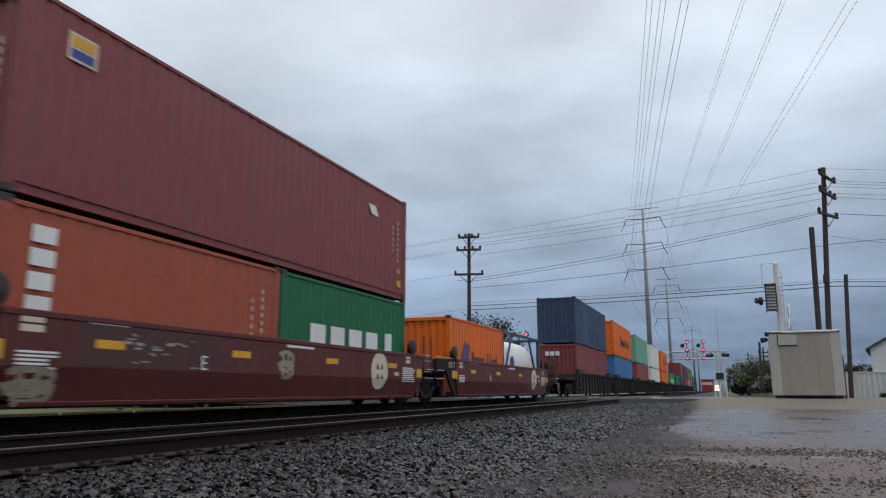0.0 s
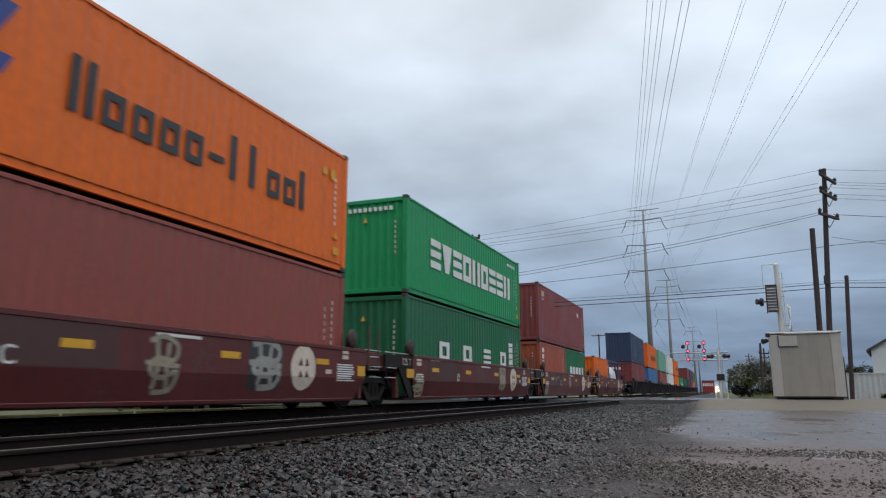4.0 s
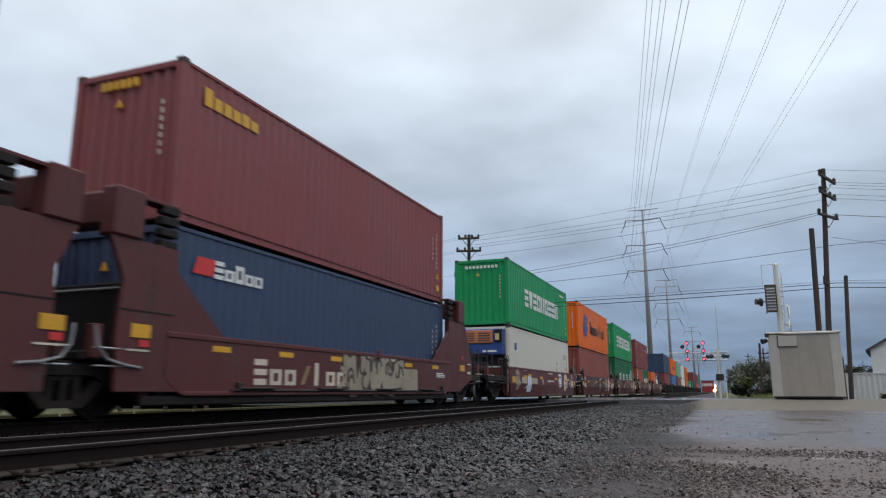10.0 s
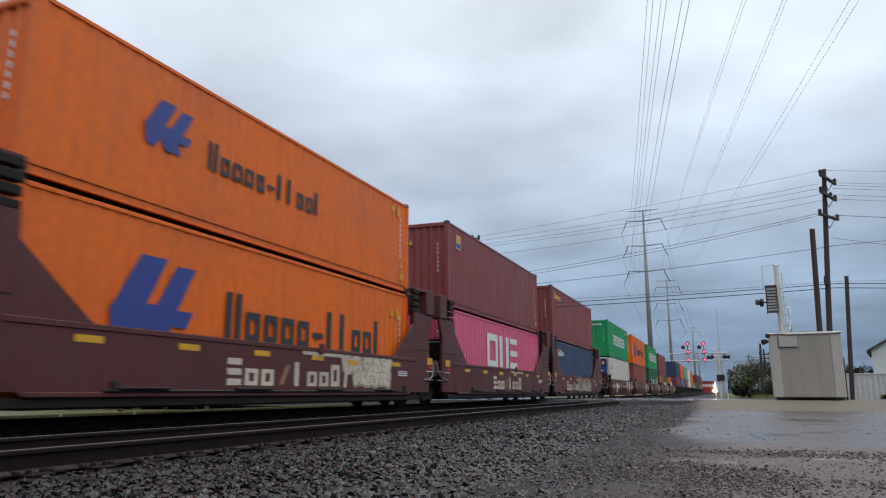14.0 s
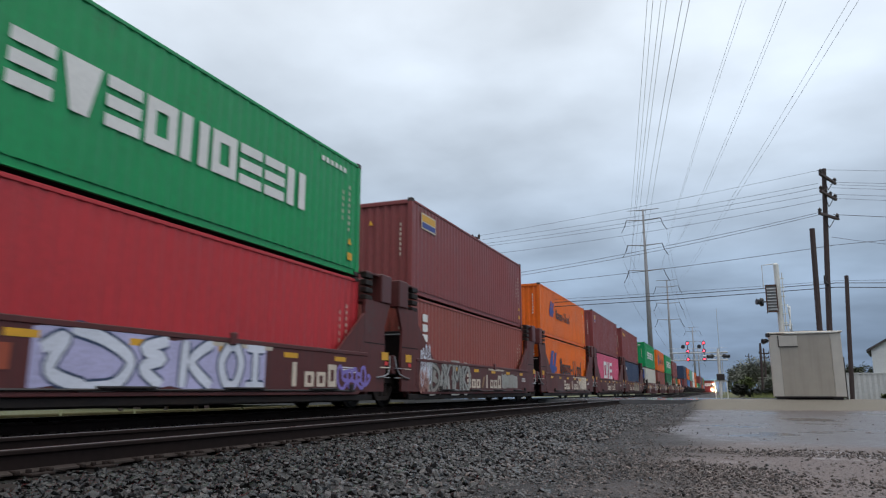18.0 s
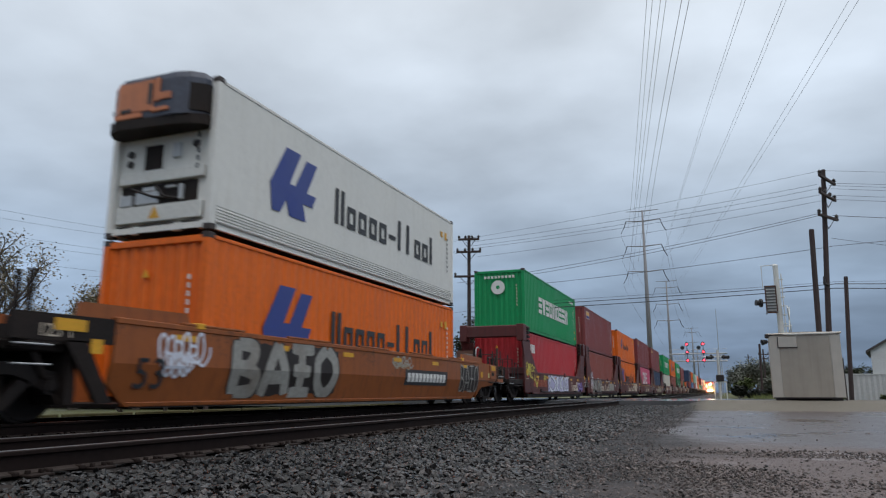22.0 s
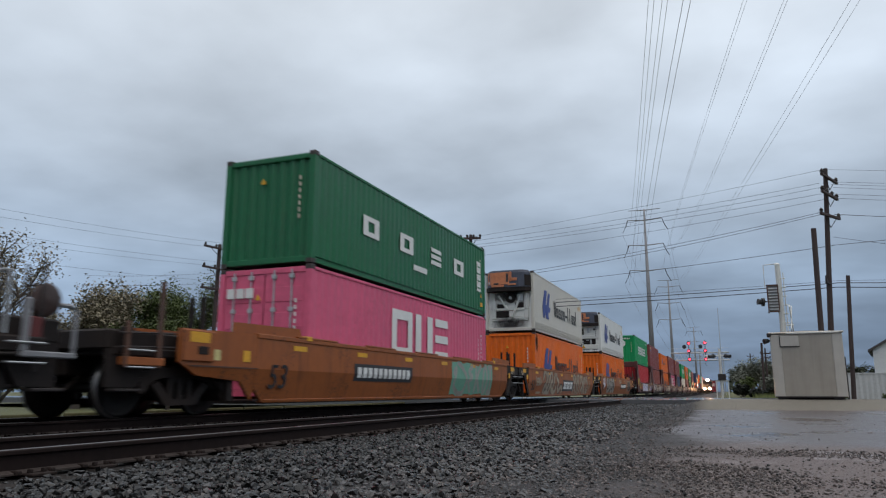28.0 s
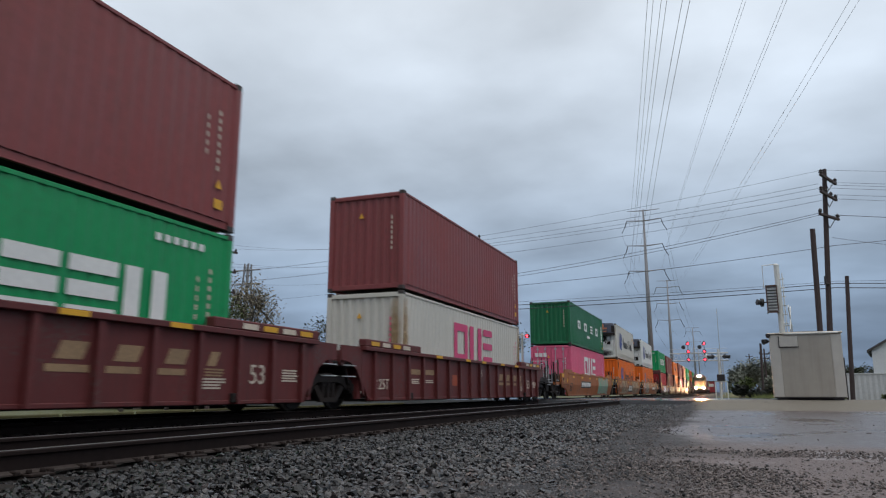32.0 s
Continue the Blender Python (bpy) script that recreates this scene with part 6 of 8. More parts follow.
def end_clutter(c, e, y0, y1, z, pale=False):
    """Ladders, posts, valves, pipes and hand rails that crowd a coupled end."""
    m = GALV if pale else STEELDK
    for x in (.98, 1.30):
        part("ladder_rail", Geo().tube([(x, e * (y1 - .05), z - .45), (x, e * (y1 - .05), z + .95)], .022, 6), STEELDK, c)
    for k in range(4):
        part("ladder_rung", Geo().tube([(.98, e * (y1 - .05), z - .3 + k * .32), (1.30, e * (y1 - .05), z - .3 + k * .32)], .015, 6), STEELDK, c)
    if pale:
        a, b = y1 - .30, y1 + .42
        f = part("end_frame", Geo().box(1.35, 1.41, min(e * (a - .05), e * (b + .05)), max(e * (a - .05), e * (b + .05)), z - .28, z - .20, .015), TOWERSTEEL, c, "pale steel step frame")
        part("upright", Geo().box(1.35, 1.41, e * a - .045, e * a + .045, z - .22, z + .46, .015), TOWERSTEEL, f)
        part("upright", Geo().tube([(1.38, e * b, z - .22), (1.38, e * b, z + .36), (1.38, e * (b - .06), z + .41), (1.38, e * (b - .26), z + .41)], .030, 8), TOWERSTEEL, f)
        hand_brake(c, 1.24, e * (a + .34), z + .47)
    part("hand_rail", Geo().tube([(1.34, e * (y0 + .7), z), (1.34, e * (y0 + .7), z + .62), (1.34, e * (y0 + 1.15), z + .66), (1.34, e * (y0 + 1.2), z)], .024, 6), m, c)
    part("hand_rail", Geo().tube([(1.34, e * (y1 - .55), z), (1.34, e * (y1 - .55), z + .78), (1.2, e * (y1 - .5), z + .80), (.6, e * (y1 - .5), z + .80), (.6, e * (y1 - .5), z)], .022, 6), m, c)
    part("valve_box", Geo().box(.35, .85, min(e * (y0 + .9), e * (y0 + 1.3)), max(e * (y0 + .9), e * (y0 + 1.3)), z, z + .5, .03), UNDER, c)
    part("brake_cylinder", Geo().tube([(-.2, e * (y0 + 1.5), z + .2), (.9, e * (y0 + 1.5), z + .2)], .14, 12), UNDER, c)
    part("pipe", Geo().tube([(1.38, e * y0, z - .25), (1.40, e * (y0 + 1.0), z - .30), (1.36, e * y1, z - .22)], .025, 6), UNDER, c)
    part("side_sill", Geo().box(1.22, 1.36, min(e * y0, e * y1), max(e * y0, e * y1), z - .22, z - .02, .02), UNDER, c)
    w = part("brake_wheel", Geo().lathe_x([(-.015, .20), (0, .225), (.015, .20), (0, .18), (-.015, .20)], 18), UNDER, c, "black brake wheel", at=(.55, e * (y1 - .3), z + .78))
    part("brake_wheel_post", Geo().box(.50, .60, min(e * (y1 - .36), e * (y1 - .24)), max(e * (y1 - .36), e * (y1 - .24)), z, z + .8, .01), UNDER, c)


def end_body(c, e, y0, y1, z0, z1):
    """The closed black box girder over an outer truck, with skirts down to the coupler."""
    a, b = sorted((e * y0, e * y1))
    part("end_girder", Geo().box(-1.22, 1.22, a, b, z0, z1, .03), UNDER, c, "black closed end girder")
    for s in (-1, 1):
        x0, x1 = sorted((s * 1.14, s * 1.22))
        part("skirt", Geo().prism_x([(e * (y1 - .95), z0 + .01), (e * (y1 - .02), z0 + .01), (e * (y1 - .02), .46), (e * (y1 - .55), .46)], x0, x1), UNDER, c)
    part("step", Geo().box(1.18, 1.42, min(e * (y1 - .5), e * (y1 - .05)), max(e * (y1 - .5), e * (y1 - .05)), .40, .44, .008), STEELDK, c)


def coupler(c, e, y):
    part("coupler", Geo().box(-.14, .14, min(e * y, e * (y + .95)), max(e * y, e * (y + .95)), .72, .98, .04).box(-.2, .2, min(e * (y + .8), e * (y + 1.05)), max(e * (y + .8), e * (y + 1.05)), .66, 1.02, .06), UNDER, c, "black knuckle coupler")
    part("air_hose", Geo().tube([(.3, e * y, .75), (.36, e * (y + .4), .42), (.2, e * (y + .95), .5)], .03, 6), UNDER, c)


def reflectors(c, half, z, x, mat=MARKYELLOW, n=6):
    for i in range(n):
        y = -half + .9 + i * (2 * half - 1.8) / (n - 1)
        bar(c, y - .24, y + .24, z, z + .10, mat, "reflector", x)


def plain_lines(c, y0, y1, z, n, mat, x, h=.028, gap=.05, seed=0):
    rng = random.Random(seed)
    for i in range(n):
        bar(c, y0, y0 + (y1 - y0) * rng.uniform(.75, 1), z - i * gap, z - i * gap + h, mat, "small_print", x)


def round_emblem(c, y, z, r, x):
    d = part("round_emblem", Geo().tube([(x, y, z), (x + .004, y, z)], r, 32), MARKCREAM, c, "cream round emblem with a cross")
    for a0, a1, b0, b1 in ((.08, .42, .08, .42), (-.42, -.08, .08, .42), (.08, .42, -.42, -.08), (-.42, -.08, -.42, -.08)):
        part("emblem_gap", Geo().prism_x([(y + a0 * r, z + b0 * r), (y + a1 * r, z + b0 * r), (y + (a0 + a1) / 2 * r, z + b1 * r * 1.1)], x + .005, x + .007), CARMAROON, d)


def hand_brake(c, x, y, z):
    """A rusty dished hand-brake housing on a short bracket."""
    w = part("hand_brake", Geo().lathe_x([(-.06, 0), (-.06, .15), (-.02, .215), (.03, .225), (.055, .19), (.05, .10), (.07, .05), (.07, 0)], 20), BRAKEDISC, c, "rusty round hand-brake housing", at=(x, y, z), smooth=True)
    part("bracket", Geo().box(-.14, -.05, -.06, .06, -.36, .05, .015), UNDER, w)


def ladder(c, x, y0, y1, z0, z1):
    """Two worn uprights with pale rungs."""
    for y in (y0, y1):
        part("ladder_rail", Geo().box(x - .02, x + .02, y - .032, y + .032, z0, z1, .006), RUSTBROWN, c, "worn brown ladder upright")
    for k in range(2):
        z = z0 + .03 + k * .31
        part("ladder_rung", Geo().tube([(x, y0, z), (x, y1, z)], .016, 6), GALV, c)


def well_maroon(u, ends, seed, marks=True, spin=True):
    """A maroon forty-foot well unit."""
    c = thing("well_wagon", "maroon well wagon with yellow reflectors carrying stacked containers", "wagon", "well wagons")
    x = 1.42
    side_plate(c, 6.85, .20, 1.38, CARMAROON, x, rear=6.85 if -1 in ends else 6.06, crease=.70)
    if -1 not in ends:
        for s in (-1, 1):
            x0, x1 = sorted((s * 1.34, s * 1.41))
            part("end_sill", Geo().prism_x([(-6.02, 1.02), (-7.75, 1.02), (-7.75, 1.34), (-6.02, 1.37)], x0, x1), UNDER, c, "black end sill")
            part("end_strut", Geo().prism_x([(-6.02, .25), (-6.28, .25), (-6.98, 1.04), (-6.45, 1.04)], x0, x1), UNDER, c)
        lettering("125 T", .25, MARKCREAM, c, x - .006, -6.46, 1.11)
        part("deck_edge", Geo().box(1.37, 1.405, -7.75, -6.2, 1.385, 1.415, .006), GALV, c, "worn pale deck edge")
    for e in (-1, 1):
        long_end = e in ends
        end_platform(c, e, 6.85, 9.6 if long_end else 7.80, CARMAROON, rails=long_end, wheel=long_end)
        if not long_end:
            hand_brake(c, 1.40, 6.18 if e > 0 else -6.20, 1.60)
        if not long_end and e > 0:
            ladder(c, 1.38, 7.08, 7.62, .90, 1.96)
            part("side_box", Geo().box(1.22, 1.38, 6.9, 7.6, 1.02, 1.36, .02), CARBROWN, c)
            part("deck_edge", Geo().box(1.34, 1.385, 6.86, 7.78, 1.385, 1.415, .006), GALV, c, "worn pale deck edge")
        if long_end:
            truck(c, e * 7.95, spin)
            coupler(c, e, 9.1)
            end_clutter(c, e, 6.9, 9.5, 1.02)
        elif e < 0:
            truck(c, -7.865, spin)
    if marks:
        for y in (-4.37, -1.42, 1.78, 4.86):
            bar(c, y - .26, y + .26, .97, 1.09, MARKYELLOW, "reflector", x + .003)
        round_emblem(c, 4.13, .88, .46, x + .002)
        plain_lines(c, 5.50, 6.35, .98, 8, MARKWHITE, x + .002, seed=seed)
        plain_lines(c, -5.80, -5.2, .86, 5, MARKWHITE, x + .002, seed=seed + 1)
        for z in (1.12, 1.24):
            bar(c, 5.72, 6.0, z, z + .09, MARKCREAM, "small_print", x + .002)
            bar(c, -5.78, -5.45, z, z + .09, MARKCREAM, "small_print", x + .002)
        bar(c, -4.75, -4.05, 1.30, 1.345, MARKWHITE, "small_print", x + .002)
        bar(c, .0, 1.0, 1.24, 1.29, MARKWHITE, "small_print", x + .002)
        bar(c, 4.5, 5.2, 1.31, 1.35, MARKWHITE, "small_print", x + .002)
        bar(c, 5.0, 5.25, .78, .87, MARKCREAM, "small_print", x + .002)
        bar(c, -6.46, -5.98, .77, 1.01, MARKYELLOW, "reflector", x + .002)
        bar(c, 6.45, 6.82, .76, .99, MARKYELLOW, "reflector", x + .002)
        if seed in (1, 2, 3):
            bar(c, -4.95, (-2.0, -2.2, -.7)[seed - 1], .72, 1.355, GREYPATCH, "repaint", x + .0006, .02, "greyish repainted panel")
        lettering("AEDCB"[seed], .34, MARKWHITE, c, x + .004, -1.1 if seed == 4 else -2.4, .73)
        if seed == 4:
            blocks(c, -.13, 1.3, .86, .94, 11, MARKWHITE, x=x + .002, cut=False)
            blocks(c, -4.93, -4.1, .75, 1.02, 4, MARKCREAM, .78, x + .002, cut=False)
            blocks(c, -3.25, -2.2, .75, 1.0, 6, MARKCREAM, .74, x + .002, cut=False)
    MOVING.append((c, u, 0, TRACK_FAR))
    return c


def tower_pair(c, e, mat):
    """Tall end posts with a box head, gusset and cross beam, as on bulkhead wells; the container ends at y = 6.1."""
    for s in (-1, 1):
        x0, x1 = sorted((s * 1.16, s * 1.42))
        g0, g1 = sorted((s * 1.36, s * 1.432))
        t = part("tower", Geo().prism_x([(e * 5.7, .40), (e * 7.15, .40), (e * 7.20, 1.2), (e * 7.15, 2.0), (e * 7.45, 2.62), (e * 6.10, 2.62), (e * 6.05, 1.8), (e * 5.7, 1.2)], g0, g1), mat, c, "tall end post")
        part("gusset", Geo().prism_x([(e * 6.30, 2.45), (e * 6.30, .6), (e * 4.75, 1.30), (e * 4.9, 1.36)], g0 - (.004 if s > 0 else -.004), g1 - (.004 if s > 0 else -.004)), mat, c)
        part("tower_head", Geo().box(x0 - (.0 if s > 0 else .06), x1 + (.06 if s > 0 else 0), min(e * 6.88, e * 7.45), max(e * 6.88, e * 7.45), 2.62, 3.36, .03), mat, c)
        part("strap", Geo().box(x0, x1, min(e * 6.1, e * 6.9), max(e * 6.1, e * 6.9), 3.27, 3.33, .01), mat, c)
        for k in range(4):
            part("lug", Geo().box(s * 1.34 - .08, s * 1.34 + .08, min(e * 6.10, e * 6.48), max(e * 6.10, e * 6.48), 2.62 + k * .18, 2.74 + k * .19, .015), UNDER, t)
        part("web", Geo().box(x0, x1, min(e * 6.4, e * 6.5), max(e * 6.4, e * 6.5), .4, 2.64), mat, c)
    part("cross_beam", Geo().box(-1.36, 1.36, min(e * 7.12, e * 7.40), max(e * 7.12, e * 7.40), 2.80, 3.32, .04), mat, c, "heavy beam between the end posts")
    part("cross_beam", Geo().box(-1.3, 1.3, min(e * 6.5, e * 6.65), max(e * 6.5, e * 6.65), 1.2, 1.5, .03), mat, c)


def well_tower(u, ends, seed, spin=True):
    """A dark brown forty-foot well unit with tall bulkhead posts."""
    c = thing("well_wagon", "dark brown well wagon with tall end posts carrying containers", "wagon", "well wagons")
    x = 1.44
    side_plate(c, 6.2, .34, 1.30, CARBROWN, x, notch=.25)
    for s in (-1, 1):
        part("lower_rail", Geo().box(min(s * 1.30, s * 1.40), max(s * 1.30, s * 1.40), -6.6, 6.6, .19, .33, .015), UNDER, c)
        part("brake_rod", Geo().tube([(s * 1.47, -4.6, .42), (s * 1.47, 5.6, .42)], .022, 6), STEELDK, c)
        for y in (-3.9, -1.2, 1.5, 4.2):
            part("step", Geo().box(s * 1.48 - .05, s * 1.48 + .05, y - .55, y + .55, .44, .475, .008), STEELDK, c)
    for e in (-1, 1):
        tower_pair(c, e, CARBROWN)
        long_end = e in ends
        end_platform(c, e, 6.5, 9.5 if long_end else 7.62, CARBROWN, z=.96, rails=long_end, wheel=False)
        if long_end:
            truck(c, e * 7.95, spin)
            coupler(c, e, 9.0)
            end_clutter(c, e, 7.3, 9.4, .96)
        elif e < 0:
            truck(c, -7.72, spin)
        if long_end and e > 0:
            for s in (-1, 1):
                g0, g1 = sorted((s * 1.34, s * 1.43))
                b = part("end_box", Geo().prism_x([(7.05, .40), (7.7, .62), (8.26, .82), (8.26, 1.38), (7.92, 1.98), (7.62, 2.55), (7.05, 2.60)], g0, g1), CARBROWN, c, "wide end post over the outer truck")
                h0, h1 = sorted((s * 1.425, s * 1.446))
                part("access_panel", Geo().box(h0, h1, 7.70, 8.15, .94, 1.36, .008), CARMAROON, b)
            bar(c, 7.04, 7.5, 1.05, 1.25, MARKYELLOW, "reflector", x + .005)
            plain_lines(c, 7.76, 8.1, 1.28, 1, MARKWHITE, x + .008)
            plain_lines(c, 7.74, 8.1, 1.02, 2, MARKWHITE, x + .008)
            bar(c, 7.22, 7.36, 1.42, 1.54, MARKRED, "reflector", x + .005)
            continue
        r = 7.18 if e > 0 else -6.76
        bar(c, r - .19, r + .19, 1.18, 1.38, MARKYELLOW, "reflector", x + .005)
        bar(c, r - .02, r + .17, 1.05, 1.15, MARKRED, "reflector", x + .005)
        plain_lines(c, r - .25, r + .2, .98, 1, MARKCREAM, x + .005)
        if long_end:
            continue
        part("bulkhead", Geo().box(-1.3, 1.3, min(e * 6.68, e * 6.74), max(e * 6.68, e * 6.74), .95, 2.05, .02), UNDER, c, "dark bulkhead between the end posts")
        part("handrail", Geo().tube([(-1.2, e * 6.8, 1.95), (1.2, e * 6.8, 1.95)], .02, 6), GALV, c)
        part("air_hose", Geo().tube([(1.40, e * 7.55, 1.30), (1.43, e * 7.50, 1.02), (1.46, e * 7.34, .84), (1.47, e * 7.05, .77), (1.45, e * 6.72, .74)], .022, 8), TOWERSTEEL, c, "looping grey air hose")
        # a thin dark strip paints the shade line of the post's crease
        for s in (-1, 1):
            part("weld_seam", Geo().box(min(s * 1.43, s * 1.438), max(s * 1.43, s * 1.438), min(e * 6.1, e * 7.18), max(e * 6.1, e * 7.18), 1.56, 1.585), UNDER, c)
    reflectors(c, 5.8, 1.06, x + .003)
    if seed != 5:
        k = -2.0 if seed == 1 else 0.0
        signs(c, k - 1.96, k - .48, .52, .99, "snn", MARKCREAM, .78, x + .003)
        bar(c, k - .40, k - .26, .54, .92, MARKGOLD, "marking", x + .003, .22)
        signs(c, k + .12, k + 2.02, .52, .99, "inno", MARKCREAM, .78, x + .003)
    plain_lines(c, 5.0, 5.7, .92, 3, MARKWHITE, x + .003, seed=seed)
    bar(c, .4, 2.3, 1.16, 1.28, MARKCREAM, "small_print", x + .003)
    part("clip", Geo().box(x, x + .06, 1.0, 1.18, 1.2, 1.42, .02), CARBROWN, c)
    for y in (-4.4, 5.4):
        part("clip", Geo().box(x, x + .07, y - .07, y + .07, .40, .56, .01), STEELDK, c)
    MOVING.append((c, u, 0, TRACK_FAR))
    return c


def tan_end(c, e, x):
    """The smooth side of a tan wagon carried on over its outer truck, with an end box, and the gear on the deck."""
    y0 = 8.10
    for s in (-1, 1):
        x0, x1 = sorted((s * (x - .06), s * (x - .002)))
        p = part("end_side", Geo().prism_x([(e * y, z) for y, z in ((y0, .24), (y0 + .45, .58), (9.72, .66), (10.16, .86), (10.16, 1.40), (y0, 1.44))], x0, x1), CARTAN, c, "tan side over the truck")
        b0, b1 = sorted((s * (x - .02), s * (x + .035)))
        part("end_panel", Geo().box(b0, b1, min(e * 9.36, e * 10.12), max(e * 9.36, e * 10.12), .88, 1.39, .015), CARTAN, p, "raised box at the end of the side")
        # rust brown strip draws the fold's darker line in colour
        part("seam", Geo().box(b0, b1 - .03 * (s > 0), min(e * y0, e * 9.9), max(e * y0, e * 9.9), .80, .825), RUSTBROWN, p)
        part("corner_post", Geo().tube([(s * 1.36, e * 10.54, .75), (s * 1.36, e * 10.54, 2.08)], .042, 6).tube([(s * 1.36, e * 11.18, .75), (s * 1.36, e * 11.18, 1.42)], .04, 6), RUSTBROWN, c)
        part("corner_step", Geo().box(s * 1.30 - .14, s * 1.30 + .10, min(e * 10.45, e * 11.2), max(e * 10.45, e * 11.2), .78, .90, .01), CARTAN, c)
        part("handrail", Geo().tube([(s * 1.36, e * 10.2, 1.30), (s * 1.36, e * 11.3, 1.24)], .018, 6).tube([(s * 1.36, e * 10.2, 1.08), (s * 1.36, e * 11.3, 1.04)], .014, 6), STEELDK, c)
    bar(c, min(e * 9.50, e * 9.98), max(e * 9.50, e * 9.98), 1.19, 1.36, MARKYELLOW, "reflector", x + .036)
    bar(c, min(e * 9.18, e * 9.34), max(e * 9.18, e * 9.34), .92, 1.10, MARKPALE, "reflector", x + .003)
    part("latch_opening", Geo().box(x + .034, x + .042, min(e * 9.52, e * 9.78), max(e * 9.52, e * 9.78), 1.00, 1.13, .003), UNDER, c)
    if e < 0:
        return
    part("air_reservoir", Geo().tube([(.55, e * 8.9, 1.62), (.55, e * 8.95, 1.62), (.55, e * 10.05, 1.62), (.55, e * 10.1, 1.62)], [.12, .21, .21, .12], 14), RUSTBROWN, c, "rusty brown air reservoir")
    for y in (9.15, 9.9):
        part("cradle", Geo().box(.35, .75, e * y - .04, e * y + .04, 1.05, 1.46, .01), RUSTBROWN, c)
    part("valve_box", Geo().prism_x([(e * 10.15, 1.05), (e * 10.6, 1.05), (e * 10.5, 1.95), (e * 10.25, 2.0)], -.2, .5), RUSTBROWN, c)
    ring = [(.62, e * 10.45 + .29 * math.cos(t * .449), 1.85 + .29 * math.sin(t * .449)) for t in range(15)]
    part("brake_wheel", Geo().tube(ring, .018, 6), GALV, c, "thin round brake wheel")


def well_tan(u, ends, seed, spin=True):
    """A tan fifty-three-foot well unit with smooth sides."""
    c = thing("well_wagon", "tan well wagon with smooth rusty sides and graffiti", "wagon", "well wagons")
    x = 1.42
    side_plate(c, 8.15, .20, 1.44, CARTAN, x, notch=.3, crease=.81)
    for e in ends:
        tan_end(c, e, x)
    for e in (-1, 1):
        long_end = e in ends
        end_platform(c, e, 8.75, 11.3 if long_end else 9.78, UNDER, z=1.05, wheel=False, rails=long_end and e > 0)
        for s in (-1, 1):
            part("coaming", Geo().prism_x([(e * 6.5, 1.40), (e * 6.62, 1.66), (e * 8.7, 1.62), (e * 8.75, 1.40)], min(s * 1.28, s * 1.34), max(s * 1.28, s * 1.34)), CARTAN, c, "raised inner coaming")
            part("ledge_clip", Geo().box(s * 1.38 - .07, s * 1.38 + .07, e * 6.4 - .1, e * 6.4 + .1, 1.42, 1.52, .01), MARKYELLOW, c)
        if not long_end:
            for s in (-1, 1):
                x0, x1 = sorted((s * 1.34, s * 1.412))
                part("end_sill", Geo().prism_x([(e * 8.1, 1.06), (e * 9.75, 1.06), (e * 9.75, 1.40), (e * 8.1, 1.42)], x0, x1), UNDER, c, "black end sill")
                part("end_strut", Geo().prism_x([(e * 8.1, .25), (e * 8.35, .25), (e * 8.95, 1.08), (e * 8.6, 1.08)], x0, x1), UNDER, c)
            lettering("125 T", .24, MARKCREAM, c, x - .004, -9.1 if e < 0 else 8.95, 1.11)
        part("guide_post", Geo().tube([(1.1, e * 9.3, 1.0), (1.1, e * 9.3, 2.0)], .045, 6).tube([(.85, e * 9.3, 1.0), (.85, e * 9.3, 2.0)], .045, 6), UNDER, c)
        if long_end:
            truck(c, e * 9.75, spin)
            coupler(c, e, 10.9)
            if e < 0:
                end_body(c, e, 9.0, 11.4, 1.0, 1.30)
            if e > 0:
                end_clutter(c, e, 8.8, 11.2, 1.05)
        elif e < 0:
            truck(c, -9.85, spin)
        if not long_end:
            bar(c, e * 8.9 - .25, e * 8.9 + .25, 1.20, 1.36, MARKYELLOW, "reflector", x + .003)
        bar(c, e * 8.45 - .1, e * 8.45 + .1, .92, 1.12, MARKYELLOW, "reflector", x + .003)
    reflectors(c, 7.6, 1.20, x + .003)
    n = lettering("53", .66, MARKBLACK, c, x - .052, -7.42, .46)
    n.matrix_basis = n.matrix_basis @ Euler((math.atan(LEAN) * .8, 0, 0)).to_matrix().to_4x4()
    for k in range(5):
        y = -6 + k * 3
        part("edge_strip", Geo().box(x - .06, x + .02, y - .8, y + .8, 1.46, 1.50, .008), CARTAN, c)
    MOVING.append((c, u, 0, TRACK_FAR))
    return c


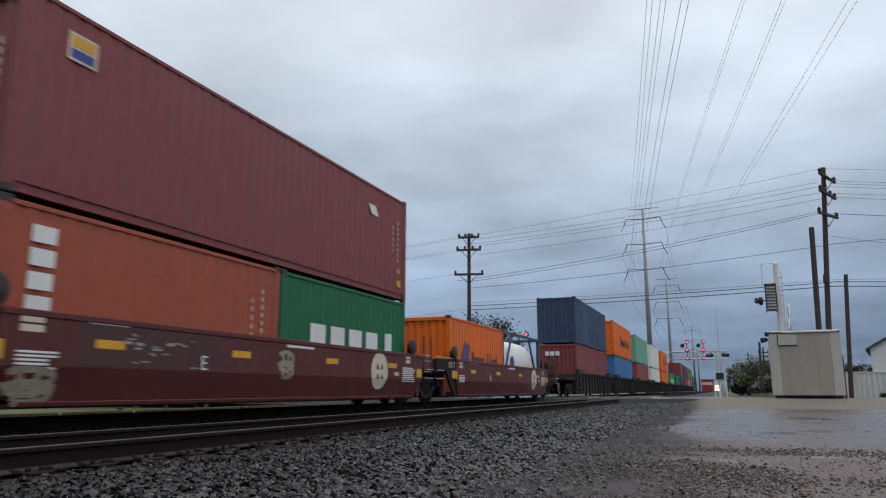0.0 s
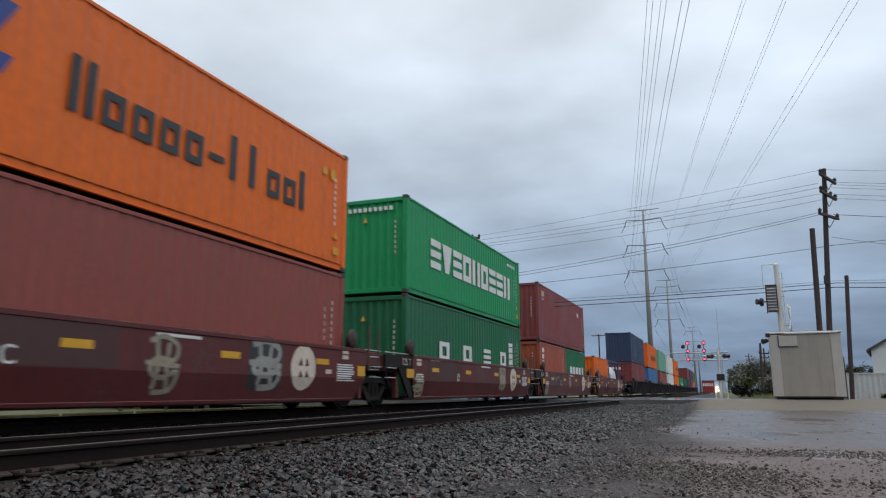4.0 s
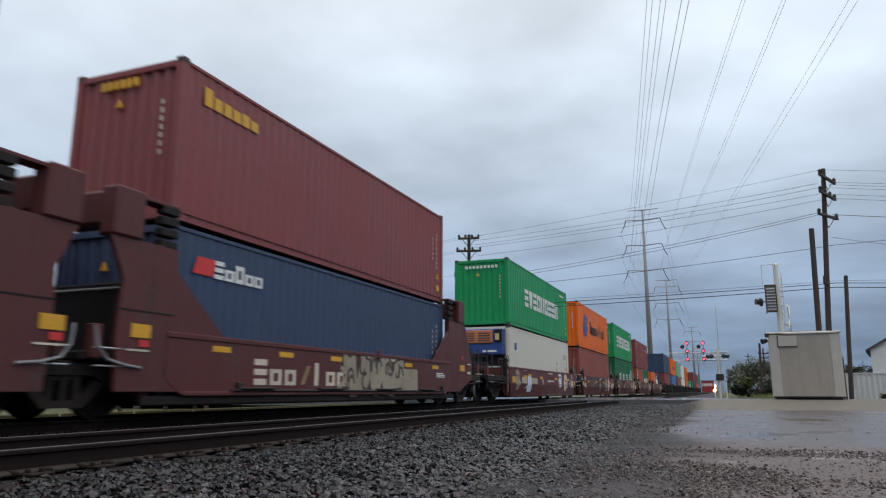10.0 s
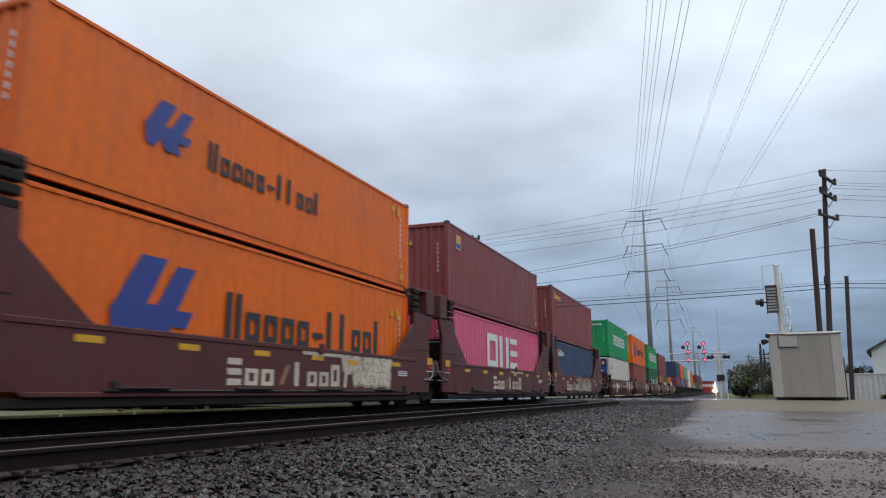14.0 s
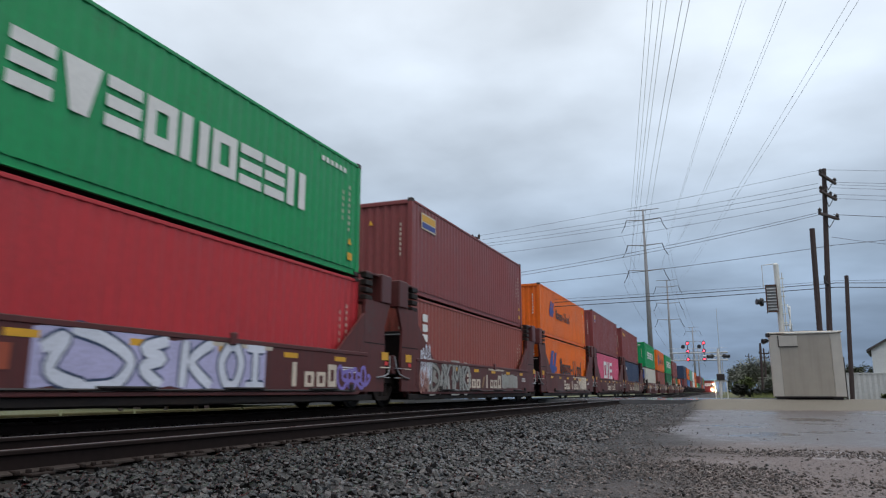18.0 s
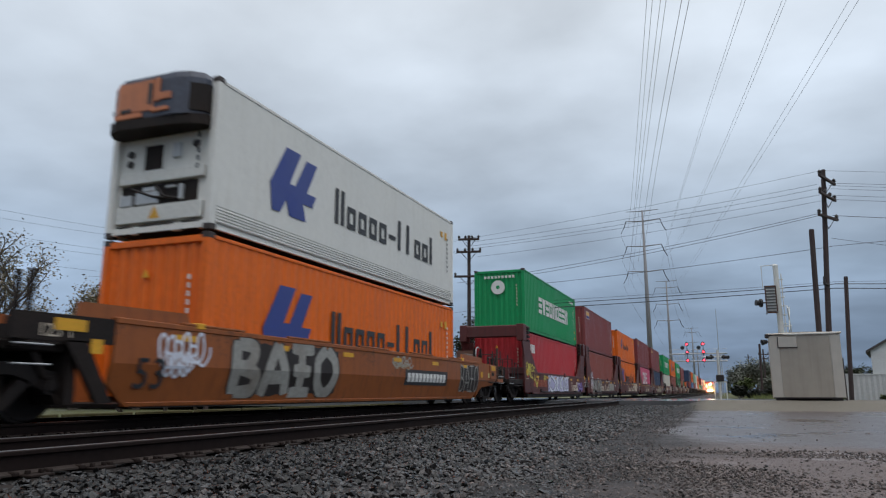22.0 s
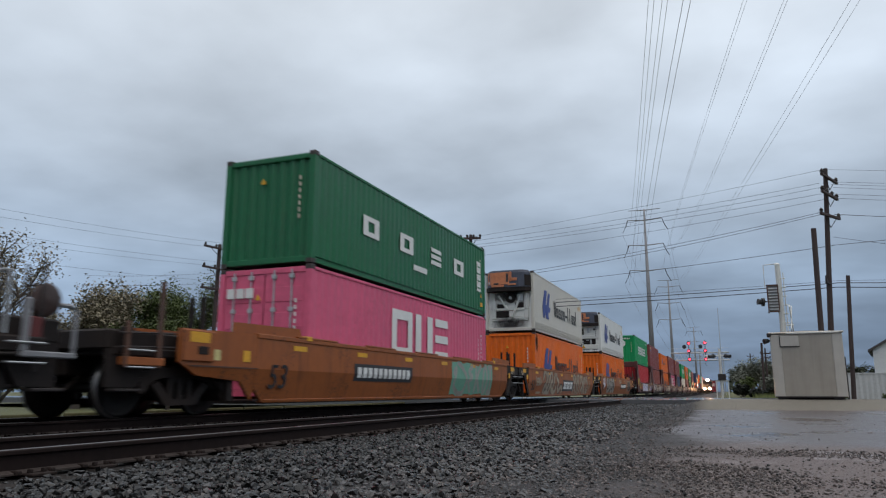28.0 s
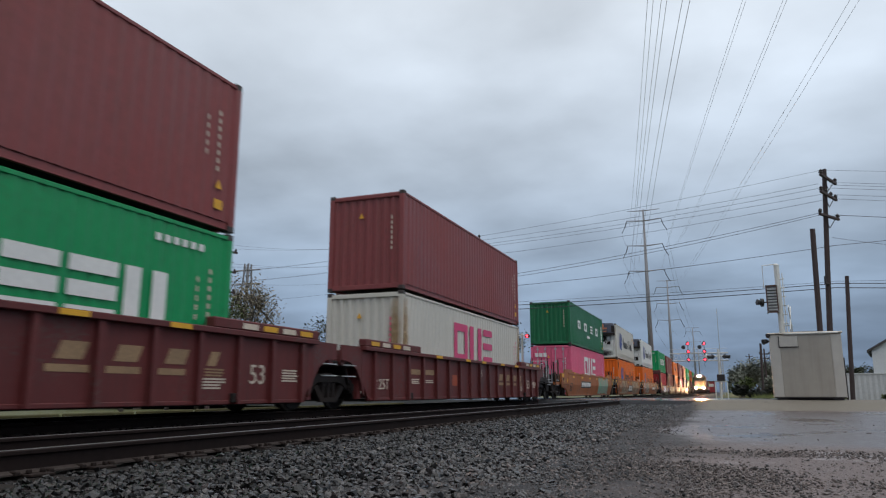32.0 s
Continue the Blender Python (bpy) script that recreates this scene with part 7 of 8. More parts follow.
def well_ribbed(u, ends, mat, seed, far=False, half=8.75):
    """A ribbed well unit with outside posts and a deep top chord."""
    c = thing("well_wagon", "ribbed maroon well wagon with outside posts carrying containers" if mat is CARMAROON or mat is CARBROWN else "black ribbed well wagon carrying containers", "wagon", "well wagons")
    x = 1.38
    side_plate(c, half, .20, 1.46, mat, x, notch=.5)
    n = 17 if half > 8 else 13
    rib = cached(("rib", mat.name), lambda: Geo().prism_y([(1.37, 0), (1.48, 0), (1.46, 1.22), (1.37, 1.26)], -.055, .055).moved(0, 0, .2).mesh("post", mat))
    spots = [-8.15 + 1.024 * i for i in range(17)] if half > 8 else [-half + .55 + i * (2 * half - 1.1) / (n - 1) for i in range(n)]
    for y in spots:
        part("post", rib, mat, c, at=(0, y, 0))
    for s in (-1, 1):
        part("chord_flange", Geo().box(min(s * 1.30, s * 1.50), max(s * 1.30, s * 1.50), -half, half, 1.38, 1.48, .012), mat, c)
        for e in (-1, 1):
            part("raised_chord", Geo().box(min(s * 1.28, s * 1.49), max(s * 1.28, s * 1.49), min(e * 5.4, e * half) if half > 8 else min(e * 5, e * half), max(e * 5.4, e * half) if half > 8 else max(e * 5, e * half), 1.48, 1.66, .02), mat, c)
    for e in (-1, 1):
        long_end = e in ends
        end_platform(c, e, half, half + (2.5 if long_end else 1.0), mat, z=1.1, wheel=False, rails=False, grab=not far)
        if long_end:
            truck(c, e * (half + 1.0), not far)
            coupler(c, e, half + 2.1)
            if not far:
                end_body(c, e, half + .3, half + 2.75, 1.02, 1.34)
            if not far:
                end_clutter(c, e, half, half + 2.4, 1.1, True)
        elif e < 0:
            truck(c, -half - 1.07, not far)
        if not far:
            for k in range(4):
                y = e * (half - .5 - k * .62)
                bar(c, y - .22, y + .22, 1.51, 1.61, MARKYELLOW if k % 2 == 0 else MARKCREAM, "reflector", 1.492)
    if not far:
        for y in (-4.0, -1.4, .3, 2.6, 4.6):
            bar(c, y - .24, y + .24, 1.39, 1.47, MARKYELLOW, "reflector", 1.503)
        lettering("53", .50, MARKCREAM, c, x + .006, 6.80, .55)
        for k, y in enumerate((2.45, 3.42, 4.42, 5.40)):
            bar(c, y, y + (.44 if k < 3 else .22), .83, 1.07, MARKGOLD, "name_block", x + .003, .10)
            if k < 3:
                bar(c, y - .12, y + .56 - .05 * k, .66, .76, MARKGOLD, "marking", x + .003)
        plain_lines(c, 5.36, 5.9, .76, 3, MARKGOLD, x + .003, seed=seed + 7)
        for s in (-1, 1):
            for e in (-1, 1):
                g0, g1 = sorted((s * 1.32, s * 1.375))
                part("end_side", Geo().prism_x([(e * y, z) for y, z in ((8.6, 1.46), (9.72, 1.46), (9.72, 1.12), (9.3, 1.08), (8.98, .92), (8.78, .66), (8.6, .3))], g0, g1), mat, c, "side sheet arched over the truck")
            for y in (-5.95, 6.12):
                part("jacking_pad", Geo().box(min(s * 1.38, s * 1.46), max(s * 1.38, s * 1.46), y - .1, y + .1, .22, .38, .01), UNDER, c)
        plain_lines(c, 5.3, 5.9, .60, 4, MARKCREAM, x + .003, seed=seed)
        lettering("125T", .37, MARKCREAM, c, x + .006, -7.64, .47)
        bar(c, -5.84, -5.2, .88, 1.02, MARKGOLD, "marking", x + .003)
        plain_lines(c, -5.8, -5.17, .73, 3, MARKCREAM, x + .003, seed=seed + 3)
        bar(c, -4.84, -4.16, .89, 1.03, MARKGOLD, "marking", x + .003)
        plain_lines(c, -4.84, -4.2, .71, 2, MARKCREAM, x + .003, seed=seed + 4)
        bar(c, -2.62, -2.18, .60, .93, RUST_ORANGE, "marking", x + .003)
        plain_lines(c, 7.6, 8.2, .8, 5, MARKCREAM, x + .003, seed=seed + 5)
        if seed == 1:
            lettering("B", .36, MARKCREAM, c, x + .006, .32, .93)
        else:
            bar(c, .2, .34, .95, 1.20, MARKCREAM, "marking", x + .003)
        bar(c, 6.18, 6.32, 1.10, 1.32, MARKCREAM, "marking", x + .003)
    MOVING.append((c, u, 0, TRACK_FAR))
    return c


def tank_container(u, z):
    c = thing("tank_container", "white tank container in a blue frame", "container", "shipping containers on the train")
    hl, H = 3.029, STD
    part("tank", turned(Geo().lathe_x([(-2.75, 0), (-2.7, .6), (-2.5, .98), (-2.3, 1.08), (2.3, 1.08), (2.5, .98), (2.7, .6), (2.75, 0)], 28), 1).moved(0, 0, 1.28), WHITE, c, "white insulated tank barrel", smooth=True)
    for e in (-1, 1):
        for s in (-1, 1):
            part("corner_post", Geo().box(s * 1.14 - .07, s * 1.14 + .07, e * hl - .07, e * hl + .07, 0, H, .01), NAVY, c)
            part("brace", Geo().tube([(s * 1.1, e * hl, .2), (s * 1.1, e * (hl - 1.6), H - .1)], .05, 6), NAVY, c)
        for zz in (.08, H - .08):
            part("end_beam", Geo().box(-1.1, 1.1, e * hl - .06, e * hl + .06, zz - .06, zz + .06, .01), NAVY, c)
    for s in (-1, 1):
        for zz in (.08, H - .08):
            part("side_beam", Geo().box(s * 1.16 - .05, s * 1.16 + .05, -hl, hl, zz - .05, zz + .05, .01), NAVY, c)
    part("emblem", Geo().tube([(1.10, -1.4, 1.3), (1.104, -1.4, 1.3)], .3, 16), MARKBLUE, c)
    MOVING.append((c, u, z, TRACK_FAR))


def build_train():
    L40, L20, B = 12.192, 6.058, 0.25
    U1 = B + HC + .02

    def green_box(u, z, ring=False, small=False):
        c = container("shipping_container", u, z, L40, HC, GREEN, "bright green corrugated shipping container with white name blocks")
        if small:
            signs(c, -3.42, 3.66, 1.08, 1.88, "svsohossh", MARKWHITE, .86)
        else:
            signs(c, -4.3, 4.65, 1.03, 1.95, "svsohossh", MARKWHITE, .86)
        codes(c, L40, HC, yellow=True)
        for k in range(9):
            part("code_mark", Geo().box(-.72 + k * .17, -.62 + k * .17, -6.1, -6.07, HC - .42, HC - .30), MARKWHITE, c)
        for k in range(6):
            bar(c, 4.2 + k * .2, 4.32 + k * .2, 2.45, 2.57, MARKWHITE, "code_mark")
        if ring:
            r = part("ring_emblem", Geo().tube([(0, 0, 0), (0, .012, 0)], .33, 24), MARKWHITE, c, "white round emblem", at=(-.05, -6.105, 2.05))
            part("ring_hole", Geo().tube([(0, -.004, 0), (0, .0, 0)], .09, 14), GREEN, r)
        return c

    def emblem_box(u, z, mat, H, up, reefer=False, lowpos=True, rear="wall", big=True):
        lab = "orange corrugated shipping container with blue emblem" if mat is ORANGE else "white cooled shipping container with blue emblem and machinery end"
        c = container("shipping_container", u, z, L40, H, mat, lab, rear, reefer)
        if big:
            emblem_leaf(c, -4.40, .80, 1.74, 1.44, MARKBLUE)
            long_name(c, -1.8, 4.6, 1.08, 1.93, MARKBLACK)
        else:
            emblem_leaf(c, -4.06, 1.10, 1.08, .82, MARKBLUE)
            long_name(c, -2.56, 1.35, 1.10, 1.62, MARKBLACK)
        codes(c, L40, H, MARKWHITE if mat is not WHITE else MARKBLACK, dense=False, yellow=mat is ORANGE)
        bar(c, 4.95, 5.12, 2.15, 2.32, MARKYELLOW, "hazard_mark")
        bar(c, 5.3, 5.48, 2.1, 2.35, MARKYELLOW, "hazard_mark")
        return c

    def plain(u, z, mat, L=L40, H=HC, label="maroon corrugated shipping container with white codes", rear="wall"):
        c = container("shipping_container", u, z, L, H, mat, label, rear)
        codes(c, L, H)
        return c

    def spaced_box(u, z, H, letters=((-3.56, -2.64), (-1.35, -.42), (.88, 1.77), (3.0, 3.81)), z0=1.13, z1=1.70, mat=DARK_GREEN, tag=(4.21, 4.76, 1.1, 2.12)):
        c = container("shipping_container", u, z, L40, H, mat, "dark green corrugated shipping container with white name blocks")
        for k, (a, b) in zip("ooso", letters):
            signs(c, a, b, z0, z1, k, MARKWHITE, .95)
        bar(c, tag[0], tag[1], tag[2], tag[3], MARKWHITE, "marking")
        for k in range(4):
            bar(c, tag[0] + .05, tag[1] - .05, tag[2] + .1 + k * (tag[3] - tag[2]) / 4.2, tag[2] + .15 + k * (tag[3] - tag[2]) / 4.2, mat, "marking", MX + .005)
        codes(c, L40, H)
        return c

    def framed_box(u, z, mat, ink, rear="wall"):
        c = container("shipping_container", u, z, L40, HC, mat, "pink corrugated shipping container with white name blocks" if mat is PINK else "off-white shipping container with magenta name blocks and rust", rear)
        P = lambda pts: part("name_block", Geo().prism_x(pts, MX, MX + .004), ink, c)
        zb, zt = 1.12, 2.36
        P([(-2.0, zb), (-1.7, zb), (-1.7, zt - .26), (-.96, zt - .26), (-.96, zb), (-.66, zb), (-.66, zt), (-2.0, zt)])
        P([(-1.7, zb), (-.96, zb), (-.96, zb + .22), (-1.7, zb + .22)])
        P([(-.42, zb), (-.02, zb), (-.02, zt), (-.42, zt)])
        P([(.46, zb), (.86, zb), (.86, zt), (.46, zt)])
        for q in (0, .5, 1.0):
            P([(1.08, zb + q), (2.15, zb + q), (2.15, zb + q + .24), (1.08, zb + q + .24)])
        codes(c, L40, HC, ink)
        if mat is PINK:
            for k in range(3):
                part("name_block", Geo().box(-.95 + k * .25, -.76 + k * .25, -6.14, -6.09, 2.2, 2.42), MARKWHITE, c)
        return c

    def flag(c, y, z, w, h):
        p = bar(c, y, y + w, z, z + h, MARKCREAM, "maker_badge", label="cream badge with blue and yellow bands")
        bar(p, y + .05, y + w - .05, z + h * .5, z + h * .9, MARKYELLOW, "band", MX + .005)
        bar(p, y + .05, y + w - .05, z + h * .1, z + h * .42, MARKBLUE, "band", MX + .005)

    # --- forty-foot maroon wells: five units
    for i, u in enumerate((27.7, 11.96, -3.77, -19.50, -35.25)):
        w = well_maroon(u, (1,) if i == 0 else (-1,) if i == 4 else (), i)
        if i == 1:
            strokes(w, -5.95, -5.15, .22, .66, LOOPS, .09, GRAF_CREAM, 1.423)
            strokes(w, -.30, .28, .62, 1.14, LOOPS, .08, GRAF_CREAM, 1.423, GRAF_BLACK, .05)
            for k in range(16):
                q = random.Random(k)
                y, z = -4.3 + 1.6 * q.random(), .74 + .45 * q.random()
                bar(w, y, y + q.uniform(.04, .22), z, z + q.uniform(.012, .05), GRAF_GREY, "graffiti", 1.4245, q.uniform(-.08, .08))
        if i == 2:
            strokes(w, -6.0, -5.2, .24, .80, LOOPS, .07, GRAF_CREAM, 1.424)
            strokes(w, 2.2, 3.0, .45, 1.33, LOOPS, .13, GRAF_CREAM, 1.424, MARKBROWN, .06, GRAF_CREAM, 3)
        if i == 3:
            strokes(w, 2.3, 3.35, .42, 1.34, LOOPS, .12, GRAF_GREY, 1.424, GRAF_BLACK, .06, GRAF_BLACK, 4)
            strokes(w, -.2, .55, .34, 1.24, LOOPS, .08, GRAF_CREAM, 1.424, GRAF_BLACK, .05)
        if i == 4:
            strokes(w, 2.25, 3.1, .62, 1.28, LOOPS, .09, GRAF_WHITE, 1.424)
            strokes(w, -6.05, -5.35, .48, 1.27, LOOPS, .12, GRAF_CREAM, 1.424)
            strokes(w, -4.02, -3.36, .36, 1.14, (((.08, .02), (.10, .9)), ((.30, .05), (.32, .95)), ((.52, .02), (.52, .95)), ((.74, .05), (.72, .95)), ((.94, .02), (.90, .9))), .15, GRAF_WHITE, 1.424)
            bar(w, -3.95, -3.40, 1.08, 1.16, MARKYELLOW, "reflector", 1.432)
            strokes(w, -4.5, -3.1, .52, .66, (((0, .2), (.3, .3), (1, .2)), ((.1, .8), (.9, .7))), .03, GRAF_WHITE, 1.424)
    # 27.7: an orange twenty and a tank
    c = container("shipping_container", 24.6, B, L20, STD, ORANGE, "short orange corrugated shipping container with blue emblem")
    emblem_leaf(c, -1.9, .8, .9, .95, MARKBLUE)
    long_name(c, -.8, 2.4, 1.0, 1.5, MARKBLACK)
    tank_container(30.8, B)
    # 11.96
    c = plain(11.96, B + STD + .02, MAROON)
    flag(c, -5.4, 2.1, .5, .42)
    bar(c, 3.9, 4.3, 2.05, 2.30, MARKWHITE, "marking", slant=-.15)
    c = plain(8.90, B, RUST_ORANGE, L20, STD, "short rusty orange corrugated shipping container with white blocks")
    for k in range(6):
        bar(c, -2.55, -2.18, 2.05 - k * .31, 2.28 - k * .31, MARKWHITE, "name_block")
    c = container("shipping_container", 15.02, B, L20, STD, DARK_GREEN, "short green corrugated shipping container with white name blocks")
    for k in range(4):
        blocks(c, -1.9 + k * .86, -1.2 + k * .86, 1.12, 1.58, 1, MARKWHITE, .9)
    bar(c, 1.75, 2.15, .9, 1.62, MARKWHITE, "marking")
    # -3.77
    green_box(-3.77, U1)
    spaced_box(-3.77, B, HC)
    # -19.5
    emblem_box(-19.5, U1, ORANGE, HC, True)
    plain(-19.5, B, OXIDE, label="oxide red corrugated shipping container with white codes")
    # -35.25
    green_box(-35.25, U1, small=True)
    c = container("shipping_container", -35.25, B, L40, HC, COOLWHITE, "white cooled shipping container with a blue and orange machinery end", "cooler_low", True)
    codes(c, L40, HC, MARKBLACK, dense=False)
    bar(c, -5.3, -5.0, 1.9, 2.2, MARKBLUE, "marking")
    for z0, z1, m in ((1.02, 1.38, MARKPALE), (1.42, 1.66, MARKCREAM), (1.60, 1.66, MARKBLACK)):
        bar(c, 2.9, 3.14, z0, z1, m, "marking", MX + (.002 if m is MARKBLACK else 0))
    bar(c, 5.05, 5.32, .62, .98, MARKYELLOW, "hazard_mark")
    bar(c, 5.38, 5.46, 1.28, 1.48, MARKYELLOW, "hazard_mark")
    part("hazard_mark", Geo().prism_x([(5.02, 1.28), (5.26, 1.28), (5.14, 1.50)], MX, MX + .004), MARKYELLOW, c)
    plain_lines(c, 4.6, 5.3, 2.1, 3, TOWERSTEEL, MX, .03, .09, 5)

    # --- dark brown wells with tall posts: five units
    for i, u in enumerate((-55.09, -70.54, -85.95, -101.65, -117.05)):
        w = well_tower(u, (1,) if i == 0 else (-1,) if i == 4 else (), i + 1)
        if i == 0:
            bubbles(w, -.6, 2.55, .36, 1.22, GRAF_CREAM, MARKBROWN, 51, 1.4465, 5)
            bar(w, 2.52, 3.56, .37, 1.0, GRAF_CREAM, "graffiti", 1.4465)
            strokes(w, -.9, .1, .40, 1.0, (((0, .1), (.4, .5), (.8, 1)), ((.1, .9), (.5, .6), (1, .2))), .12, GRAF_CREAM, 1.4455)
        if i == 2:
            bubbles(w, 2.06, 4.5, .88, 1.24, MARKCREAM, GRAF_CREAM, 52, 1.4465, 5)
            bubbles(w, 2.6, 4.55, .56, .90, MARKCREAM, GRAF_CREAM, 57, 1.4475, 6)
            strokes(w, 2.02, 2.6, .50, 1.24, (((0, 1), (.3, .5), (.25, 0)), ((.5, 1), (.5, .4))), .14, MARKCREAM, 1.4465)
            bar(w, 2.3, 2.75, 1.02, 1.12, MARKYELLOW, "reflector", 1.455)
        if i == 3:
            strokes(w, -5.45, -1.6, .30, 1.36, CHUNKS, .20, GRAF_GREY, 1.4450)
            strokes(w, -5.25, -1.8, .36, 1.28, SLABS, .11, GRAF_GREY, 1.4500, GRAF_BLACK, .10)
            scrawl(w, -6.05, -5.3, .35, 1.1, GRAF_PINK, 54, 1.452, .06)
            scrawl(w, -6.0, -5.1, .5, 1.8, GRAF_WHITE, 74, 1.453, .05)
            spray(w, 2.06, 4.3, .5, 1.10, GRAF_GREY, 55, 1.446, 5, None, GRAF_GREY)
        if i == 4:
            strokes(w, -2.8, 2.1, .40, 1.27, FACETS, .17, GRAF_WHITE, 1.4475, NAVY, .08, GRAF_LILAC, 8)
            scrawl(w, 4.7, 6.4, .42, 1.0, GRAF_PURPLE, 57, 1.447, .085)
            strokes(w, -6.95, -5.45, .86, 1.78, SMILE, .085, GRAF_YELLOW, 1.4475)
            strokes(w, -5.42, -4.82, .62, 1.34, (((.22, .92), (.30, .86)), ((.62, .88), (.72, .84)), ((.02, .66), (.12, .40), (.5, .22), (.88, .42), (.98, .70)), ((.2, .5), (.5, .02), (.9, .5))), .075, GRAF_YELLOW, 1.4475)
            scrawl(w, -3.75, -3.25, .85, 1.25, GRAF_YELLOW, 59, 1.447, .035)
            blocks(w, -5.7, -3.0, .66, .98, 10, RUST_ORANGE, .74, 1.447, cut=False)
            signs(w, 3.0, 4.85, .50, .98, "inno", MARKCREAM, .76, 1.447)
    c = plain(-55.09, U1, MAROON)
    for k, h in enumerate((.34, .24, .24, .22, .24, .2)):
        bar(c, -5.5 + k * .27, -5.28 + k * .27, 2.22, 2.22 + h, MARKYELLOW, "name_block", slant=-.02)
    for k in range(6):
        part("name_block", Geo().box(-.6 + k * .15, -.5 + k * .15, -6.102, -6.07, 2.5, 2.66), MARKYELLOW, c)
    c = plain(-55.09, B, NAVY, label="navy blue corrugated shipping container with white name blocks")
    bar(c, -5.5, -5.0, 2.12, 2.42, MARKRED, "name_block", slant=.1)
    signs(c, -4.95, -3.5, 2.1, 2.42, "snonn", MARKWHITE, .86)
    c = plain(-70.54, U1, MAROON)
    flag(c, -5.35, 2.05, .45, .5)
    framed_box(-70.54, B, PINK, MARKWHITE)
    emblem_box(-85.95, U1, ORANGE, STD, True, big=False)
    emblem_box(-85.95, B, ORANGE, HC, False)
    c = plain(-101.65, U1, MAROON)
    flag(c, -5.4, 2.1, 1.15, .5)
    c = plain(-101.65, B, OXIDE, label="oxide red corrugated shipping container with white blocks")
    for k in range(6):
        bar(c, -5.25, -4.88, 2.2 - k * .30, 2.42 - k * .30, MARKWHITE, "name_block")
    c = green_box(-117.05, U1, True, True)
    c = plain(-117.05, B, RED, label="bright red corrugated shipping container with white blocks")
    blocks(c, -5.4, -4.4, 1.95, 2.35, 3, MARKWHITE, .8)

    # --- tan wells: three units
    for i, u in enumerate((-138.61, -158.30, -178.0)):
        w = well_tan(u, (1,) if i == 0 else (-1,) if i == 2 else (), i)
        if i == 0:
            strokes(w, -5.5, -1.8, .32, 1.36, CHUNKS, .26, GRAF_GREY, 1.4245, STEELDK, .10, STEELDK, 9)
            scrawl(w, .9, 2.4, 1.05, 1.36, GRAF_GREY, 68, 1.424, .045)
            scrawl(w, 1.0, 2.2, 1.0, 1.30, GRAF_CREAM, 69, 1.4245, .03)
            scrawl(w, -7.4, -6.1, .75, 1.38, GRAF_WHITE, 62, 1.434)
            scrawl(w, -7.2, -6.5, .62, 1.05, GRAF_WHITE, 72, 1.4345)
            strokes(w, 6.2, 8.1, .38, 1.36, CHUNKS, .055, GRAF_GREY, 1.4245, None, 0, STEELDK, 10)
            bar(w, 1.85, 5.0, .60, 1.02, MARKBLACK, "number_panel", 1.424)
            blocks(w, 2.0, 4.9, .69, .93, 11, MARKWHITE, .74, 1.429, cut=False)
        if i == 1:
            strokes(w, -5.55, -1.15, .24, 1.38, ARCHES, .21, GRAF_CREAM, 1.4245, MARKBROWN, .12)
            strokes(w, 1.62, 6.4, .24, 1.38, REEDS, .20, GRAF_CREAM, 1.4245, MARKBROWN, .11)
            scrawl(w, 6.6, 7.15, .35, 1.15, GRAF_CREAM, 75, 1.424, .03)
            scrawl(w, -7.0, -5.8, .66, 1.08, GRAF_CREAM, 66, 1.434, .07)
            bar(w, -6.7, -5.9, .30, .40, GRAF_CREAM, "graffiti", 1.424, .1)
            bar(w, -1.05, 1.68, .42, 1.0, MARKBLACK, "number_panel", 1.424)
            blocks(w, -.85, 1.55, .53, .90, 3, MARKWHITE, .86, 1.429, cut=False)
            for k in range(4):
                bar(w, -.80, 1.42, .64 + k * .05, .655 + k * .05, MARKBLACK, "stripe", 1.434)
        if i == 2:
            strokes(w, 2.0, 6.2, .26, 1.36, FACETS, .17, GRAF_GREY, 1.4245, MINT, .09, MINT, 11)
            bar(w, -4.4, -1.1, .64, 1.04, MARKBLACK, "number_panel", 1.424)
            blocks(w, -4.25, -1.2, .72, .96, 11, MARKWHITE, .7, 1.429, cut=False)
    emblem_box(-138.61, U1 + .06, WHITE, HC, True, True, rear="cooler_plain")
    emblem_box(-138.61, B + .04, ORANGE, HC, False)
    emblem_box(-158.30, U1 + .06, GREYWHITE, HC, True, True, rear="cooler")
    c = emblem_box(-158.30, B + .04, ORANGE, HC, False)
    part("soot_stain", Geo().prism_x([(-.5, -.75), (.55, -.75), (.55, .55), (-.5, .55)], 0, .002), SOOT, c, "black exhaust smudge", at=(MX + .001, -5.80, 2.42))
    c = spaced_box(-178.0, U1, STD, ((-3.75, -2.82), (-1.55, -.59), (.73, 1.61), (2.74, 3.72)), 1.12, 1.64, tag=(5.12, 5.55, .85, 1.95))
    bar(c, -.6, .4, .72, .88, MARKWHITE, "marking")
    framed_box(-178.0, B, PINK, MARKWHITE, "door")

    # --- ribbed maroon wells
    for i, u in enumerate((-201.69, -221.34)):
        well_ribbed(u, (1,) if i == 0 else (), CARMAROON, i + 1)
    plain(-201.69, U1 + .09, MAROON)
    c = framed_box(-201.69, B + .07, GREYWHITE, MARKMAGENTA)
    part("rust_stain", Geo().box(0, .002, -.15, .55, -1.3, 1.25), RUSTRUN, c, "soft rust runs", at=(MX + .001, -5.92, 1.45))
    part("rust_stain", Geo().box(0, .002, -.5, .1, -1.0, 1.2), RUSTRUN, c, "soft rust runs", at=(MX + .001, 5.98, 1.6))
